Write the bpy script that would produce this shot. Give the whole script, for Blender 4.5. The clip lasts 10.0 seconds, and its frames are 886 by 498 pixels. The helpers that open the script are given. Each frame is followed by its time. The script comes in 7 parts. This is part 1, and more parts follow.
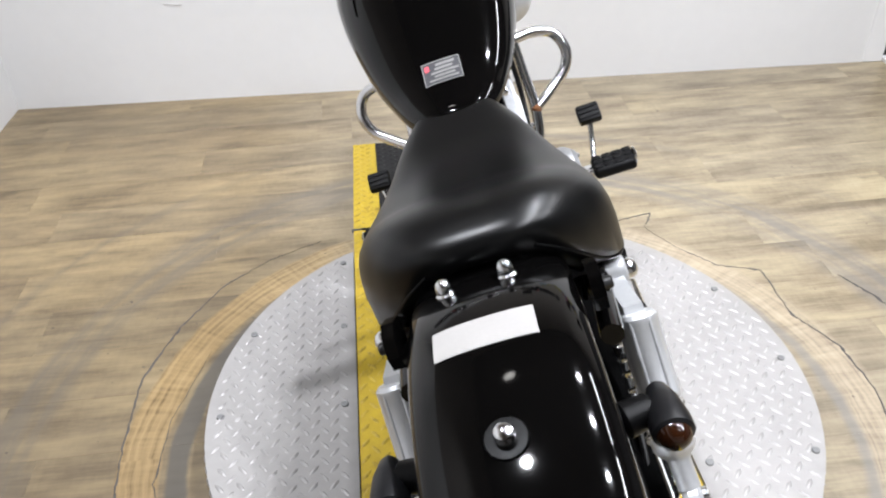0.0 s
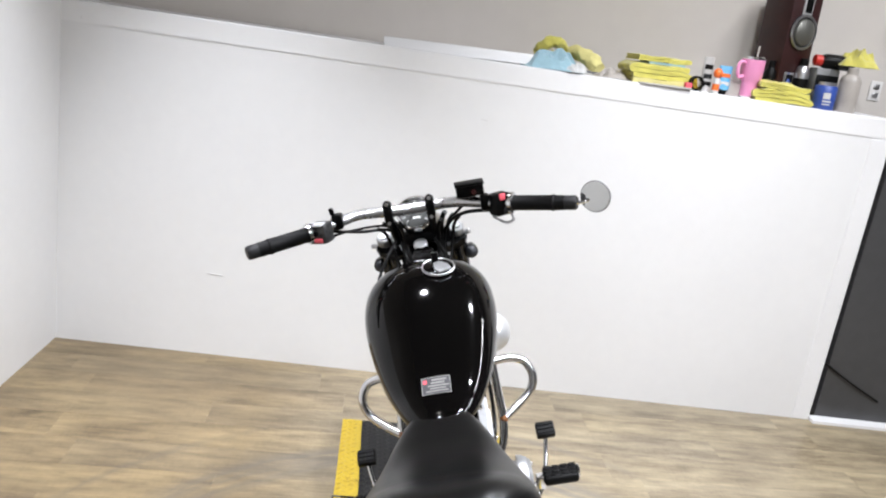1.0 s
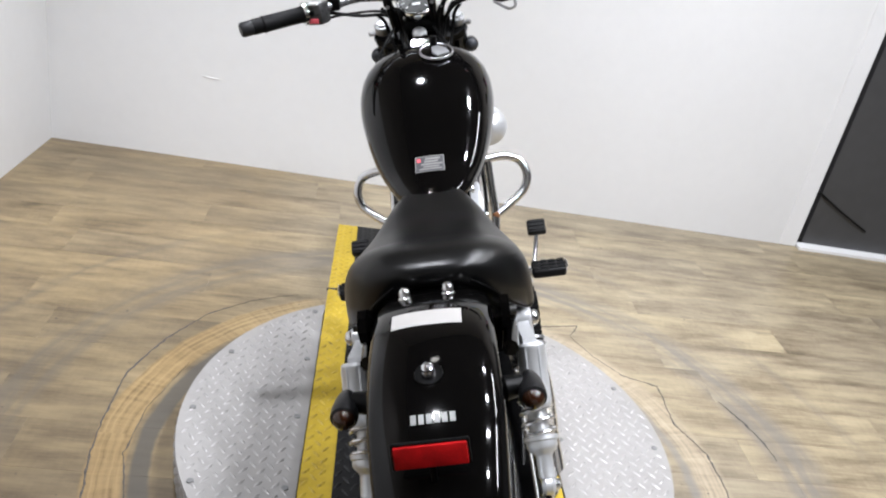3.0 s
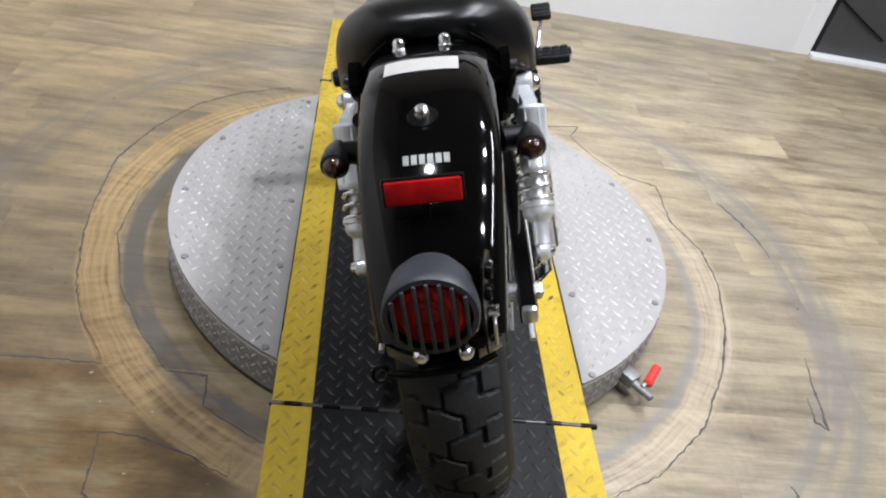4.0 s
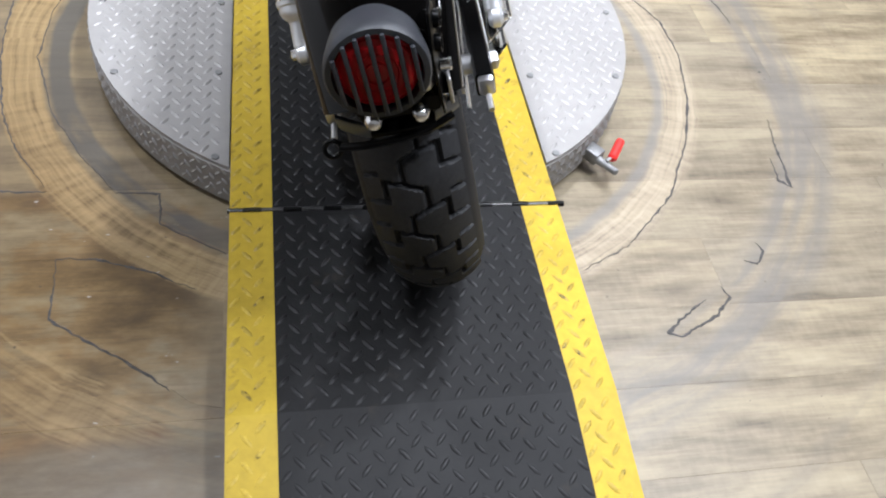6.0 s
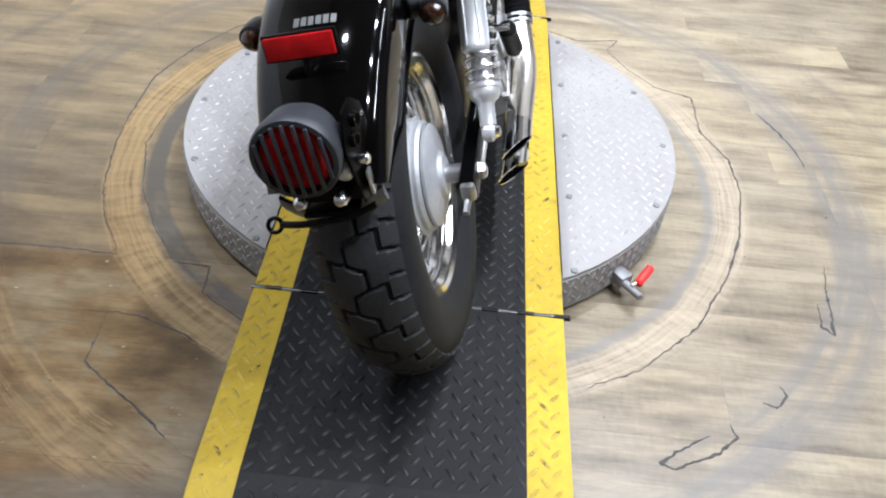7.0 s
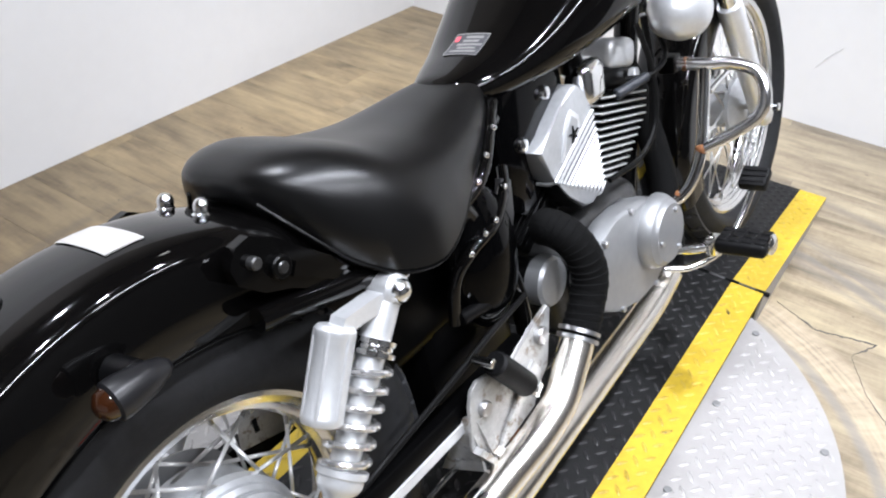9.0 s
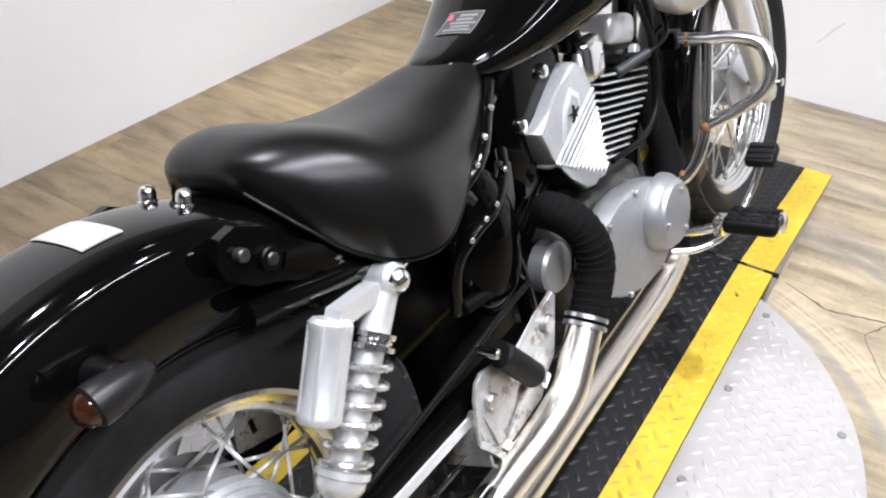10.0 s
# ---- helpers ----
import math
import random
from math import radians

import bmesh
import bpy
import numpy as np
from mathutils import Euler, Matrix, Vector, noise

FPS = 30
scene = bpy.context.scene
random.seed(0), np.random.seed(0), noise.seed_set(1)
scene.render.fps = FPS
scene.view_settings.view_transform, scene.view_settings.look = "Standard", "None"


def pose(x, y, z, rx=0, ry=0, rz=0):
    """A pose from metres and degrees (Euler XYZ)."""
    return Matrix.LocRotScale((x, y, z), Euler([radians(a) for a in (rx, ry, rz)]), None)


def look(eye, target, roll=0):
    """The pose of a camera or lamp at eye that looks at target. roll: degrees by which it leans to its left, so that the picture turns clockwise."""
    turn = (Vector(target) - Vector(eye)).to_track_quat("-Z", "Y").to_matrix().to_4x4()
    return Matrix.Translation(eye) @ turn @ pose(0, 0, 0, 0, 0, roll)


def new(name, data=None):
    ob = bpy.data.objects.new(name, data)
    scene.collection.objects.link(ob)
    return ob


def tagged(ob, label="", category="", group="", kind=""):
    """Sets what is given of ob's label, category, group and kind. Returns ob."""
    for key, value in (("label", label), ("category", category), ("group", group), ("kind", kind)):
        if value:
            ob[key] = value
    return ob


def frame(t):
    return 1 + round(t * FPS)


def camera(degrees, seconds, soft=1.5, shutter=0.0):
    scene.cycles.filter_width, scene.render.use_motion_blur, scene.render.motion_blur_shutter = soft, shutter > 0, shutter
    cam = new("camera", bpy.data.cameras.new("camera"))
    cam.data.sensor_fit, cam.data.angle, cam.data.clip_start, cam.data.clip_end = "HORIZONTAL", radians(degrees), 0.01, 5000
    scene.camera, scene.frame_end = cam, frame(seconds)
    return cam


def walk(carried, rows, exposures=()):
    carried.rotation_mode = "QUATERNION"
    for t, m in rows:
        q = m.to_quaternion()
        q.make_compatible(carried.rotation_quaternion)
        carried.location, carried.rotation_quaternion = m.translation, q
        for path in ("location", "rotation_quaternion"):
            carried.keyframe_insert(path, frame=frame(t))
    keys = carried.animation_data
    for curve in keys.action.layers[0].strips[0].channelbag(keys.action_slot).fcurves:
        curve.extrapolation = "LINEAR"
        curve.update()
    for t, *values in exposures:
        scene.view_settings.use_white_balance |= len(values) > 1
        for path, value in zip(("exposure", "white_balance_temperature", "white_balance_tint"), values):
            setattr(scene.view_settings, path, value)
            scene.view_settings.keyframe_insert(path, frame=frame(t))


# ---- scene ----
cam = camera(58.0, 10.0, soft=2.1)
PATH = [
    (0, (-0.192, -0.489, 1.167), (-0.06, 1.14, 0.014), -2.7),
    (0.2, (-0.211, -0.602, 1.214), (0.022, 1.13, 0.242), 1.0),
    (0.5, (-0.225, -0.722, 1.299), (0.029, 1.114, 0.546), 4.0),
    (0.7, (-0.234, -0.764, 1.343), (0.023, 1.116, 0.711), 6.1),
    (1, (-0.251, -0.813, 1.375), (-0.062, 1.106, 0.842), 7.2),
    (1.5, (-0.256, -0.846, 1.38), (-0.125, 1.085, 0.877), 7.1),
    (2, (-0.254, -0.846, 1.362), (-0.101, 1.071, 0.811), 7.4),
    (2.5, (-0.248, -0.849, 1.317), (-0.077, 1.018, 0.619), 8.5),
    (3, (-0.228, -0.859, 1.262), (0.003, 0.918, 0.373), 9.9),
    (3.2, (-0.222, -0.863, 1.238), (0.024, 0.867, 0.264), 10.5),
    (4.3, (-0.202, -0.876, 1.129), (0.09, 0.578, -0.213), 13.1),
    (4.5, (-0.198, -0.875, 1.112), (0.103, 0.506, -0.302), 13.2),
    (5, (-0.188, -0.883, 1.079), (0.146, 0.419, -0.401), 14.5),
    (5.2, (-0.189, -0.882, 1.074), (0.149, 0.386, -0.435), 14.5),
    (6.3, (-0.19, -0.884, 1.09), (0.194, 0.341, -0.444), 10.6),
    (6.5, (-0.148, -0.896, 1.102), (0.158, 0.388, -0.401), 6.7),
    (6.7, (-0.069, -0.925, 1.111), (0.11, 0.446, -0.334), 4.6),
    (7, (0.053, -0.971, 1.13), (0.05, 0.496, -0.229), 5.7),
    (7.2, (0.115, -0.95, 1.134), (-0.054, 0.493, -0.241), 3.3),
    (7.5, (0.178, -0.858, 1.121), (-0.2, 0.593, -0.202), 3.5),
    (7.7, (0.2, -0.764, 1.121), (-0.17, 0.692, -0.199), 8.9),
    (8, (0.253, -0.647, 1.138), (-0.124, 0.812, -0.177), 6.1),
    (8.2, (0.284, -0.562, 1.118), (-0.24, 0.868, -0.177), 4.2),
    (8.5, (0.362, -0.437, 1.132), (-0.444, 0.939, -0.075), 2.8),
    (8.7, (0.395, -0.362, 1.131), (-0.49, 0.992, -0.045), 2.2),
    (9, (0.44, -0.286, 1.14), (-0.459, 1.041, -0.056), 1.2),
    (9.5, (0.453, -0.244, 1.123), (-0.446, 1.08, -0.077), -1.4),
    (10, (0.425, -0.262, 1.11), (-0.469, 1.057, -0.099), -0.6),
]
walk(cam, [(t, look(eye, target, roll)) for t, eye, target, roll in PATH], [(0.0, 0.02, 6550, 10), (0.5, 0.08, 6580, 10), (1.0, 0.09, 6600, 10), (1.8, 0.07, 6600, 10), (2.6, -0.01, 6550, 10), (3.2, -0.06, 6530, 10), (4.5, -0.10, 6430, 10), (5.2, -0.04, 6400, 10), (6.3, 0.17, 6220, 10), (7.0, 0.14, 6150, 10), (8.0, 0.20, 6150, 10), (9.0, 0.20, 6350, 11), (10.0, 0.19, 6550, 12)])

# ---- light ----
world = bpy.data.worlds.new("room_air")
scene.world = world
world.use_nodes = True
world.node_tree.nodes["Background"].inputs["Color"].default_value = (0.9, 0.93, 1.0, 1)
world.node_tree.nodes["Background"].inputs["Strength"].default_value = 0.05

CEILING = 2.9
# the last spot is an added fill lamp that lifts the dark middle
LAMP_SPOTS = [(0.75, y) for y in (-0.9, -0.2, 0.5, 1.2)] + [(-0.8, 1.5), (-0.85, 0.1)]
TUBES = [(1.9, -0.3), (1.9, 1.1)]
LAMP_WATTS, TUBE_WATTS = 23.5, 36.0


def area_lamp(name, place, watts, shape, size, size_y=None):
    data = bpy.data.lights.new(name, "AREA")
    data.energy, data.shape, data.size, data.color = watts, shape, size, (0.965, 1.0, 1.085)
    if size_y:
        data.size_y = size_y
    ob = new(name, data)
    ob.matrix_basis = Matrix.Translation(place)
    return ob


for lx, ly in LAMP_SPOTS:
    deep = ly > 1.0
    area_lamp("downlight_glow", (lx, ly, CEILING - 0.075), LAMP_WATTS * ((0.72 if lx > 0 else 0.56) if deep else 0.88 if lx > 0 else 0.68), "DISK", 0.12).data.spread = radians((82 if lx > 0 else 58) if deep else 150 if lx > 0 else 110)
for lx, ly in TUBES:
    area_lamp("tube_glow", (lx, ly, CEILING - 0.13), TUBE_WATTS * (0.6 if ly > 1 else 1.0), "RECTANGLE", 0.09, 1.2)


# ---- materials ----
def nodes_of(name):
    m = bpy.data.materials.new(name)
    m.use_nodes = True
    return m, m.node_tree, m.node_tree.nodes["Principled BSDF"]


def link(tree, a, b):
    tree.links.new(a, b)


def noise_node(tree, scale, detail=4.0, rough=0.55, vector=None, stretch=None):
    n = tree.nodes.new("ShaderNodeTexNoise")
    n.inputs["Scale"].default_value, n.inputs["Detail"].default_value, n.inputs["Roughness"].default_value = scale, detail, rough
    if vector is None:
        vector = tree.nodes.new("ShaderNodeTexCoord").outputs["Object"]
    if stretch:
        mp = tree.nodes.new("ShaderNodeMapping")
        mp.inputs["Scale"].default_value = stretch
        link(tree, vector, mp.inputs["Vector"])
        vector = mp.outputs["Vector"]
    link(tree, vector, n.inputs["Vector"])
    return n.outputs["Fac"]


def ramp_node(tree, fac, stops):
    r = tree.nodes.new("ShaderNodeValToRGB")
    while len(r.color_ramp.elements) < len(stops):
        r.color_ramp.elements.new(0.5)
    for e, (p, c) in zip(r.color_ramp.elements, stops):
        e.position = p
        e.color = (*c, 1) if len(c) == 3 else c
    link(tree, fac, r.inputs["Fac"])
    return r.outputs["Color"]


def math_node(tree, op, a, b=None, c=None, clamp=False):
    n = tree.nodes.new("ShaderNodeMath")
    n.operation, n.use_clamp = op, clamp
    for i, v in enumerate((a, b, c)):
        if v is None:
            continue
        if isinstance(v, (int, float)):
            n.inputs[i].default_value = v
        else:
            link(tree, v, n.inputs[i])
    return n.outputs[0]


def mix_node(tree, fac, a, b, blend="MIX"):
    n = tree.nodes.new("ShaderNodeMix")
    n.data_type, n.blend_type = "RGBA", blend
    for key, v in (("Factor", fac), ("A", a), ("B", b)):
        socket = [s for s in n.inputs if s.name == key and s.type == ("VALUE" if key == "Factor" else "RGBA")][0]
        if isinstance(v, (int, float)):
            socket.default_value = v
        elif isinstance(v, tuple):
            socket.default_value = (*v, 1)
        else:
            link(tree, v, socket)
    return [s for s in n.outputs if s.type == "RGBA"][0]


def bump_node(tree, bsdf, height, strength, distance=0.002):
    b = tree.nodes.new("ShaderNodeBump")
    b.inputs["Strength"].default_value, b.inputs["Distance"].default_value = strength, distance
    link(tree, height, b.inputs["Height"])
    link(tree, b.outputs["Normal"], bsdf.inputs["Normal"])


def surface(name, base, rough=0.5, metal=0.0, var=0.15, scale=6.0, rvar=0.1, bump=0.0, bscale=300.0, coat=0.0, ior=1.5, sheen=0.0, dirt=None, dirt_at=0.62):
    """A plain surface with grain at two scales, and patches of dirt or rust where dirt gives a colour."""
    m, tree, bsdf = nodes_of(name)
    big, fine = noise_node(tree, scale, 5), noise_node(tree, scale * 14, 3)
    lo = tuple(max(0.0, c * (1 - var)) for c in base)
    hi = tuple(min(1.0, c * (1 + var)) for c in base)
    col = ramp_node(tree, math_node(tree, "ADD", math_node(tree, "MULTIPLY", big, 0.65), math_node(tree, "MULTIPLY", fine, 0.35)), [(0.32, lo), (0.68, hi)])
    if dirt:
        patch = ramp_node(tree, noise_node(tree, scale * 2.3, 6, 0.7), [(dirt_at, (0, 0, 0)), (dirt_at + 0.08, (1, 1, 1))])
        col = mix_node(tree, patch, col, dirt)
    link(tree, col, bsdf.inputs["Base Color"])
    r = math_node(tree, "MULTIPLY_ADD", big, 2 * rvar, rough - rvar, True)
    link(tree, r, bsdf.inputs["Roughness"])
    bsdf.inputs["Metallic"].default_value, bsdf.inputs["IOR"].default_value = metal, ior
    bsdf.inputs["Coat Weight"].default_value, bsdf.inputs["Coat Roughness"].default_value = coat, 0.03
    bsdf.inputs["Sheen Weight"].default_value = sheen
    if bump:
        bump_node(tree, bsdf, noise_node(tree, bscale, 4), bump)
    return m


GLOSS_BLACK = surface("gloss_black_paint", (0.0016, 0.0015, 0.0015), 0.055, var=0.25, rvar=0.03, scale=9, ior=1.40)
DEEP_BLACK = surface("deep_black_paint", (0.0008, 0.0008, 0.0009), 0.07, var=0.2, rvar=0.03, ior=1.18)
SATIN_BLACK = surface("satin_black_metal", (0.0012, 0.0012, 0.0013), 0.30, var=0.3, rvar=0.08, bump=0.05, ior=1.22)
BLACK_PLASTIC = surface("black_plastic", (0.0018, 0.0018, 0.002), 0.40, var=0.25, bump=0.12, bscale=500, ior=1.22)
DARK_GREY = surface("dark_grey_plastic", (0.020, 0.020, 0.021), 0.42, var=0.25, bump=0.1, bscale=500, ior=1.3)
SWITCH_GREY = surface("worn_grey_switchgear", (0.055, 0.055, 0.055), 0.35, 0.5, var=0.5, rvar=0.1, scale=40, dirt=(0.01, 0.01, 0.01), dirt_at=0.55)
SPOKE_SILVER = surface("zinc_plated_spokes", (0.72, 0.72, 0.71), 0.38, 0.55, var=0.1)
RIM_CHROME = surface("rim_chrome", (0.78, 0.78, 0.78), 0.16, 1.0, var=0.08, rvar=0.08, scale=10)
VINYL = surface("black_seat_vinyl", (0.0022, 0.0022, 0.0023), 0.33, var=0.3, rvar=0.07, bump=0.05, bscale=420, scale=4, ior=1.42)
RUBBER = surface("tyre_rubber", (0.0150, 0.0152, 0.0160), 0.62, var=0.35, rvar=0.12, bump=0.15, bscale=240, scale=7, ior=1.25)
TREAD_RUBBER = surface("scrubbed_tread_rubber", (0.021, 0.0215, 0.023), 0.62, var=0.4, rvar=0.12, bump=0.2, bscale=240, scale=12, ior=1.35)
GRIP_RUBBER = surface("grip_rubber", (0.0035, 0.0035, 0.0038), 0.55, var=0.3, bump=0.2, bscale=330, ior=1.25)
CHROME = surface("chrome", (0.84, 0.85, 0.86), 0.13, 1.0, var=0.06, rvar=0.05, scale=12)
SATIN_CHROME = surface("satin_chrome", (0.56, 0.56, 0.565), 0.27, 0.85, var=0.08, rvar=0.08, scale=14)
SPRING_SILVER = surface("silver_spring", (0.76, 0.76, 0.76), 0.20, 0.85, var=0.08, rvar=0.06, scale=22, dirt=(0.22, 0.085, 0.03), dirt_at=0.66)
WORN_CHROME = surface("chrome_with_rust", (0.80, 0.80, 0.81), 0.20, 1.0, var=0.08, rvar=0.06, scale=9, dirt=(0.20, 0.075, 0.025), dirt_at=0.66)
PIPE_CHROME = surface("heat_stained_chrome", (0.90, 0.86, 0.79), 0.25, 1.0, var=0.10, rvar=0.06, scale=8)
ALUMINIUM = surface("cast_aluminium", (0.30, 0.305, 0.31), 0.42, 0.65, var=0.10, rvar=0.08, bump=0.08, bscale=260)
BRIGHT_ALU = surface("satin_bright_aluminium", (0.70, 0.71, 0.72), 0.34, 0.6, var=0.08, rvar=0.06, scale=10)
STEEL = surface("zinc_steel", (0.52, 0.52, 0.53), 0.33, 0.95, var=0.2, rvar=0.1, scale=18)
HUB_GREY = surface("hub_grey_aluminium", (0.47, 0.48, 0.49), 0.5, 0.6, var=0.14, rvar=0.1, bump=0.08, scale=9, dirt=(0.30, 0.27, 0.22), dirt_at=0.66)
RUST = surface("rust", (0.20, 0.08, 0.03), 0.8, var=0.4, bump=0.3, scale=30)
WRAP = surface("black_exhaust_wrap", (0.0028, 0.0028, 0.0028), 0.8, var=0.4, bump=0.5, bscale=500, scale=20, ior=1.2)
RED_LENS = surface("red_lens", (0.40, 0.006, 0.010), 0.22, var=0.35, scale=40, ior=1.3)
RED_REFLECTOR = surface("red_reflector_plastic", (0.33, 0.004, 0.005), 0.45, var=0.45, scale=45, bump=0.15, bscale=380, ior=1.25)
AMBER_LENS = surface("smoked_amber_lens", (0.022, 0.007, 0.0025), 0.12, var=0.25, scale=40, coat=0.5)
LAMP_GREY = surface("faded_grey_housing", (0.021, 0.0235, 0.029), 0.50, var=0.2, bump=0.1, scale=14)
SWITCH_RED = surface("red_switch", (0.72, 0.10, 0.13), 0.5, var=0.1)
STICKER = surface("silver_sticker", (0.24, 0.235, 0.23), 0.45, 0.2, var=0.1, scale=30)
STICKER_INK = surface("sticker_ink", (0.05, 0.05, 0.055), 0.5)
PAPER = surface("white_label", (0.40, 0.385, 0.37), 0.6, var=0.05, scale=20)
DULL_SILVER = surface("dull_silver_lettering", (0.12, 0.12, 0.118), 0.4, 0.4)
GAUGE_FACE = surface("gauge_face", (0.045, 0.047, 0.045), 0.25, coat=1.0)
BLUE_PLASTIC = surface("dark_blue_plastic", (0.02, 0.04, 0.12), 0.4)
FADED_BLACK = surface("faded_black_plastic", (0.028, 0.028, 0.029), 0.45, var=0.25, bump=0.1, scale=12)
SIGNAL_BLACK = surface("black_signal_housing", (0.009, 0.009, 0.010), 0.36, var=0.25, bump=0.05, scale=12, ior=1.4)
# gloss black lip whose bluish reflection is put into the base colour
LIP_SHEEN = surface("black_lip_blue_sheen", (0.045, 0.052, 0.066), 0.28, var=0.3, scale=20, ior=1.5)
DULL_STEEL = surface("dull_grey_steel", (0.20, 0.20, 0.20), 0.5, 0.5, var=0.25, scale=16)
OILY_SHADED_STEEL = surface("oily_shaded_steel", (0.06, 0.06, 0.06), 0.35, 0.7, var=0.5, scale=30)
TAN = surface("tan_primer", (0.40, 0.31, 0.20), 0.6)

mirror_glass, mt, mb = nodes_of("mirror_glass")
mb.inputs["Metallic"].default_value, mb.inputs["Roughness"].default_value = 1.0, 0.02
mb.inputs["Base Color"].default_value = (0.86, 0.87, 0.86, 1)

PLATE_ALU = surface("aluminium_tread_plate", (0.300, 0.288, 0.277), 0.55, 0.22, var=0.12, rvar=0.1, scale=3.0, bump=0.05, bscale=150)
LUG_ALU = surface("bright_worn_lug", (0.318, 0.306, 0.296), 0.44, 0.32, var=0.15, scale=14)
PLATE_BLACK = surface("black_painted_tread_plate", (0.0058, 0.0058, 0.0061), 0.55, var=0.35, rvar=0.10, scale=6, bump=0.16, bscale=160, dirt=(0.016, 0.013, 0.010), dirt_at=0.60, ior=1.31)
LUG_BLACK = surface("worn_black_lug", (0.011, 0.011, 0.0115), 0.48, var=0.4, rvar=0.1, scale=12, ior=1.36)
PLATE_YELLOW = surface("yellow_painted_tread_plate", (0.460, 0.322, 0.026), 0.54, var=0.20, rvar=0.1, scale=5, bump=0.12, bscale=170, dirt=(0.22, 0.145, 0.022), dirt_at=0.60, ior=1.34)
LUG_YELLOW = surface("worn_yellow_lug", (0.43, 0.305, 0.040), 0.40, var=0.4, rvar=0.1, scale=16, dirt=(0.07, 0.05, 0.015), dirt_at=0.58, ior=1.35)
HANDLE_RED = surface("red_vinyl_handle", (0.75, 0.035, 0.03), 0.35, var=0.1)
WALL_WHITE = surface("white_wall_paint", (0.72, 0.72, 0.718), 0.55, var=0.025, scale=1.6, rvar=0.1, bump=0.05, bscale=90)
TRIM_WHITE = surface("white_trim_paint", (0.76, 0.76, 0.76), 0.4, var=0.02, scale=2.5, bump=0.04, bscale=60)
WALL_TAUPE = surface("taupe_wall_paint", (0.33, 0.303, 0.275), 0.75, var=0.05, scale=0.8)
WALL_GREIGE = surface("warm_grey_wall_paint", (0.62, 0.582, 0.54), 0.75, var=0.04, scale=0.8, bump=0.05, bscale=80)
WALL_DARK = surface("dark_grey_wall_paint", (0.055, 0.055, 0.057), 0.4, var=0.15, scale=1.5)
CEILING_DARK = surface("dark_ceiling_paint", (0.095, 0.082, 0.074), 0.8, var=0.15, scale=2)
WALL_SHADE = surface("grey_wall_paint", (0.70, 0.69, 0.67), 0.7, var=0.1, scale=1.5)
UNSEEN_DIM = surface("unseen_dim_grey", (0.09, 0.09, 0.09), 0.7, var=0.1, scale=1.5)
GREASY_ALU = surface("greasy_cast_aluminium", (0.50, 0.50, 0.49), 0.42, 0.55, var=0.25, rvar=0.12, bump=0.15, scale=14, dirt=(0.24, 0.20, 0.16), dirt_at=0.53)
SOOT_DARK = surface("dark_slot", (0.01, 0.01, 0.01), 0.8, var=0.3, ior=1.2)
UNDERLAY = surface("dark_underlay", (0.04, 0.034, 0.028), 0.9, var=0.3)
TOWEL_YELLOW = surface("yellow_microfibre", (0.58, 0.53, 0.115), 0.95, var=0.2, scale=22, bump=0.8, bscale=420, sheen=0.4)
TOWEL_BLUE = surface("pale_blue_microfibre", (0.27, 0.42, 0.48), 0.95, var=0.15, scale=22, bump=0.8, bscale=420, sheen=0.4)
TOWEL_WHITE = surface("white_cloth", (0.50, 0.50, 0.49), 0.95, var=0.1, scale=22, bump=0.8, bscale=420)
TOWEL_PALE = surface("pale_yellow_microfibre", (0.64, 0.58, 0.24), 0.95, var=0.12, scale=22, bump=0.8, bscale=420)
TOWEL_GREY = surface("olive_grey_cloth", (0.17, 0.16, 0.11), 0.95, var=0.3, scale=22, bump=0.8, bscale=420)
CUP_PINK = surface("pink_powder_coat", (0.76, 0.29, 0.50), 0.42, var=0.05, scale=20)
SPEAKER_CONE = surface("dull_metal_cone", (0.16, 0.16, 0.145), 0.42, 0.6, var=0.1, scale=20)
SPEAKER_WOOD = surface("dark_red_wood_veneer", (0.030, 0.009, 0.009), 0.38, var=0.35, scale=10)
CAN_BLUE = surface("blue_spray_can", (0.03, 0.07, 0.30), 0.35, var=0.1)
CLEAR_PLASTIC = surface("cloudy_plastic", (0.38, 0.35, 0.32), 0.35, var=0.1, scale=12)
ORANGE = surface("orange_plastic", (0.80, 0.16, 0.03), 0.45, var=0.1)
AMBER_CLOTH = surface("mustard_cloth", (0.50, 0.33, 0.02), 0.9, var=0.3, scale=30, bump=0.6)
CAP_BLACK = surface("black_cap", (0.004, 0.004, 0.004), 0.4, ior=1.25)
TUBE_BLUE = surface("light_blue_print", (0.12, 0.38, 0.62), 0.4)
CAP_RED = surface("red_cap_plastic", (0.55, 0.03, 0.02), 0.4)
WHITE_PRINT = surface("white_print", (0.55, 0.55, 0.54), 0.45)
glow, gt, gb = nodes_of("lamp_diffuser")
gb.inputs["Emission Color"].default_value, gb.inputs["Emission Strength"].default_value = (1.0, 0.98, 0.95, 1), 12.0


# ---- mesh helpers ----
def part(name, bm, material, parent=None, label="", sharp=38, matrix=None):
    """Links a bmesh as one mesh object under a thing or a part."""
    bmesh.ops.recalc_face_normals(bm, faces=bm.faces)
    me = bpy.data.meshes.new(name)
    bm.to_mesh(me)
    bm.free()
    me.materials.append(material)
    me.shade_smooth()
    me.set_sharp_from_angle(angle=radians(sharp))
    return place(name, me, parent, label, matrix)


def place(name, me, parent=None, label="", matrix=None):
    ob = new(name, me)
    if parent is not None:
        ob.parent = parent
    if matrix is not None:
        ob.matrix_basis = matrix
    if label:
        tagged(ob, label)
    return ob


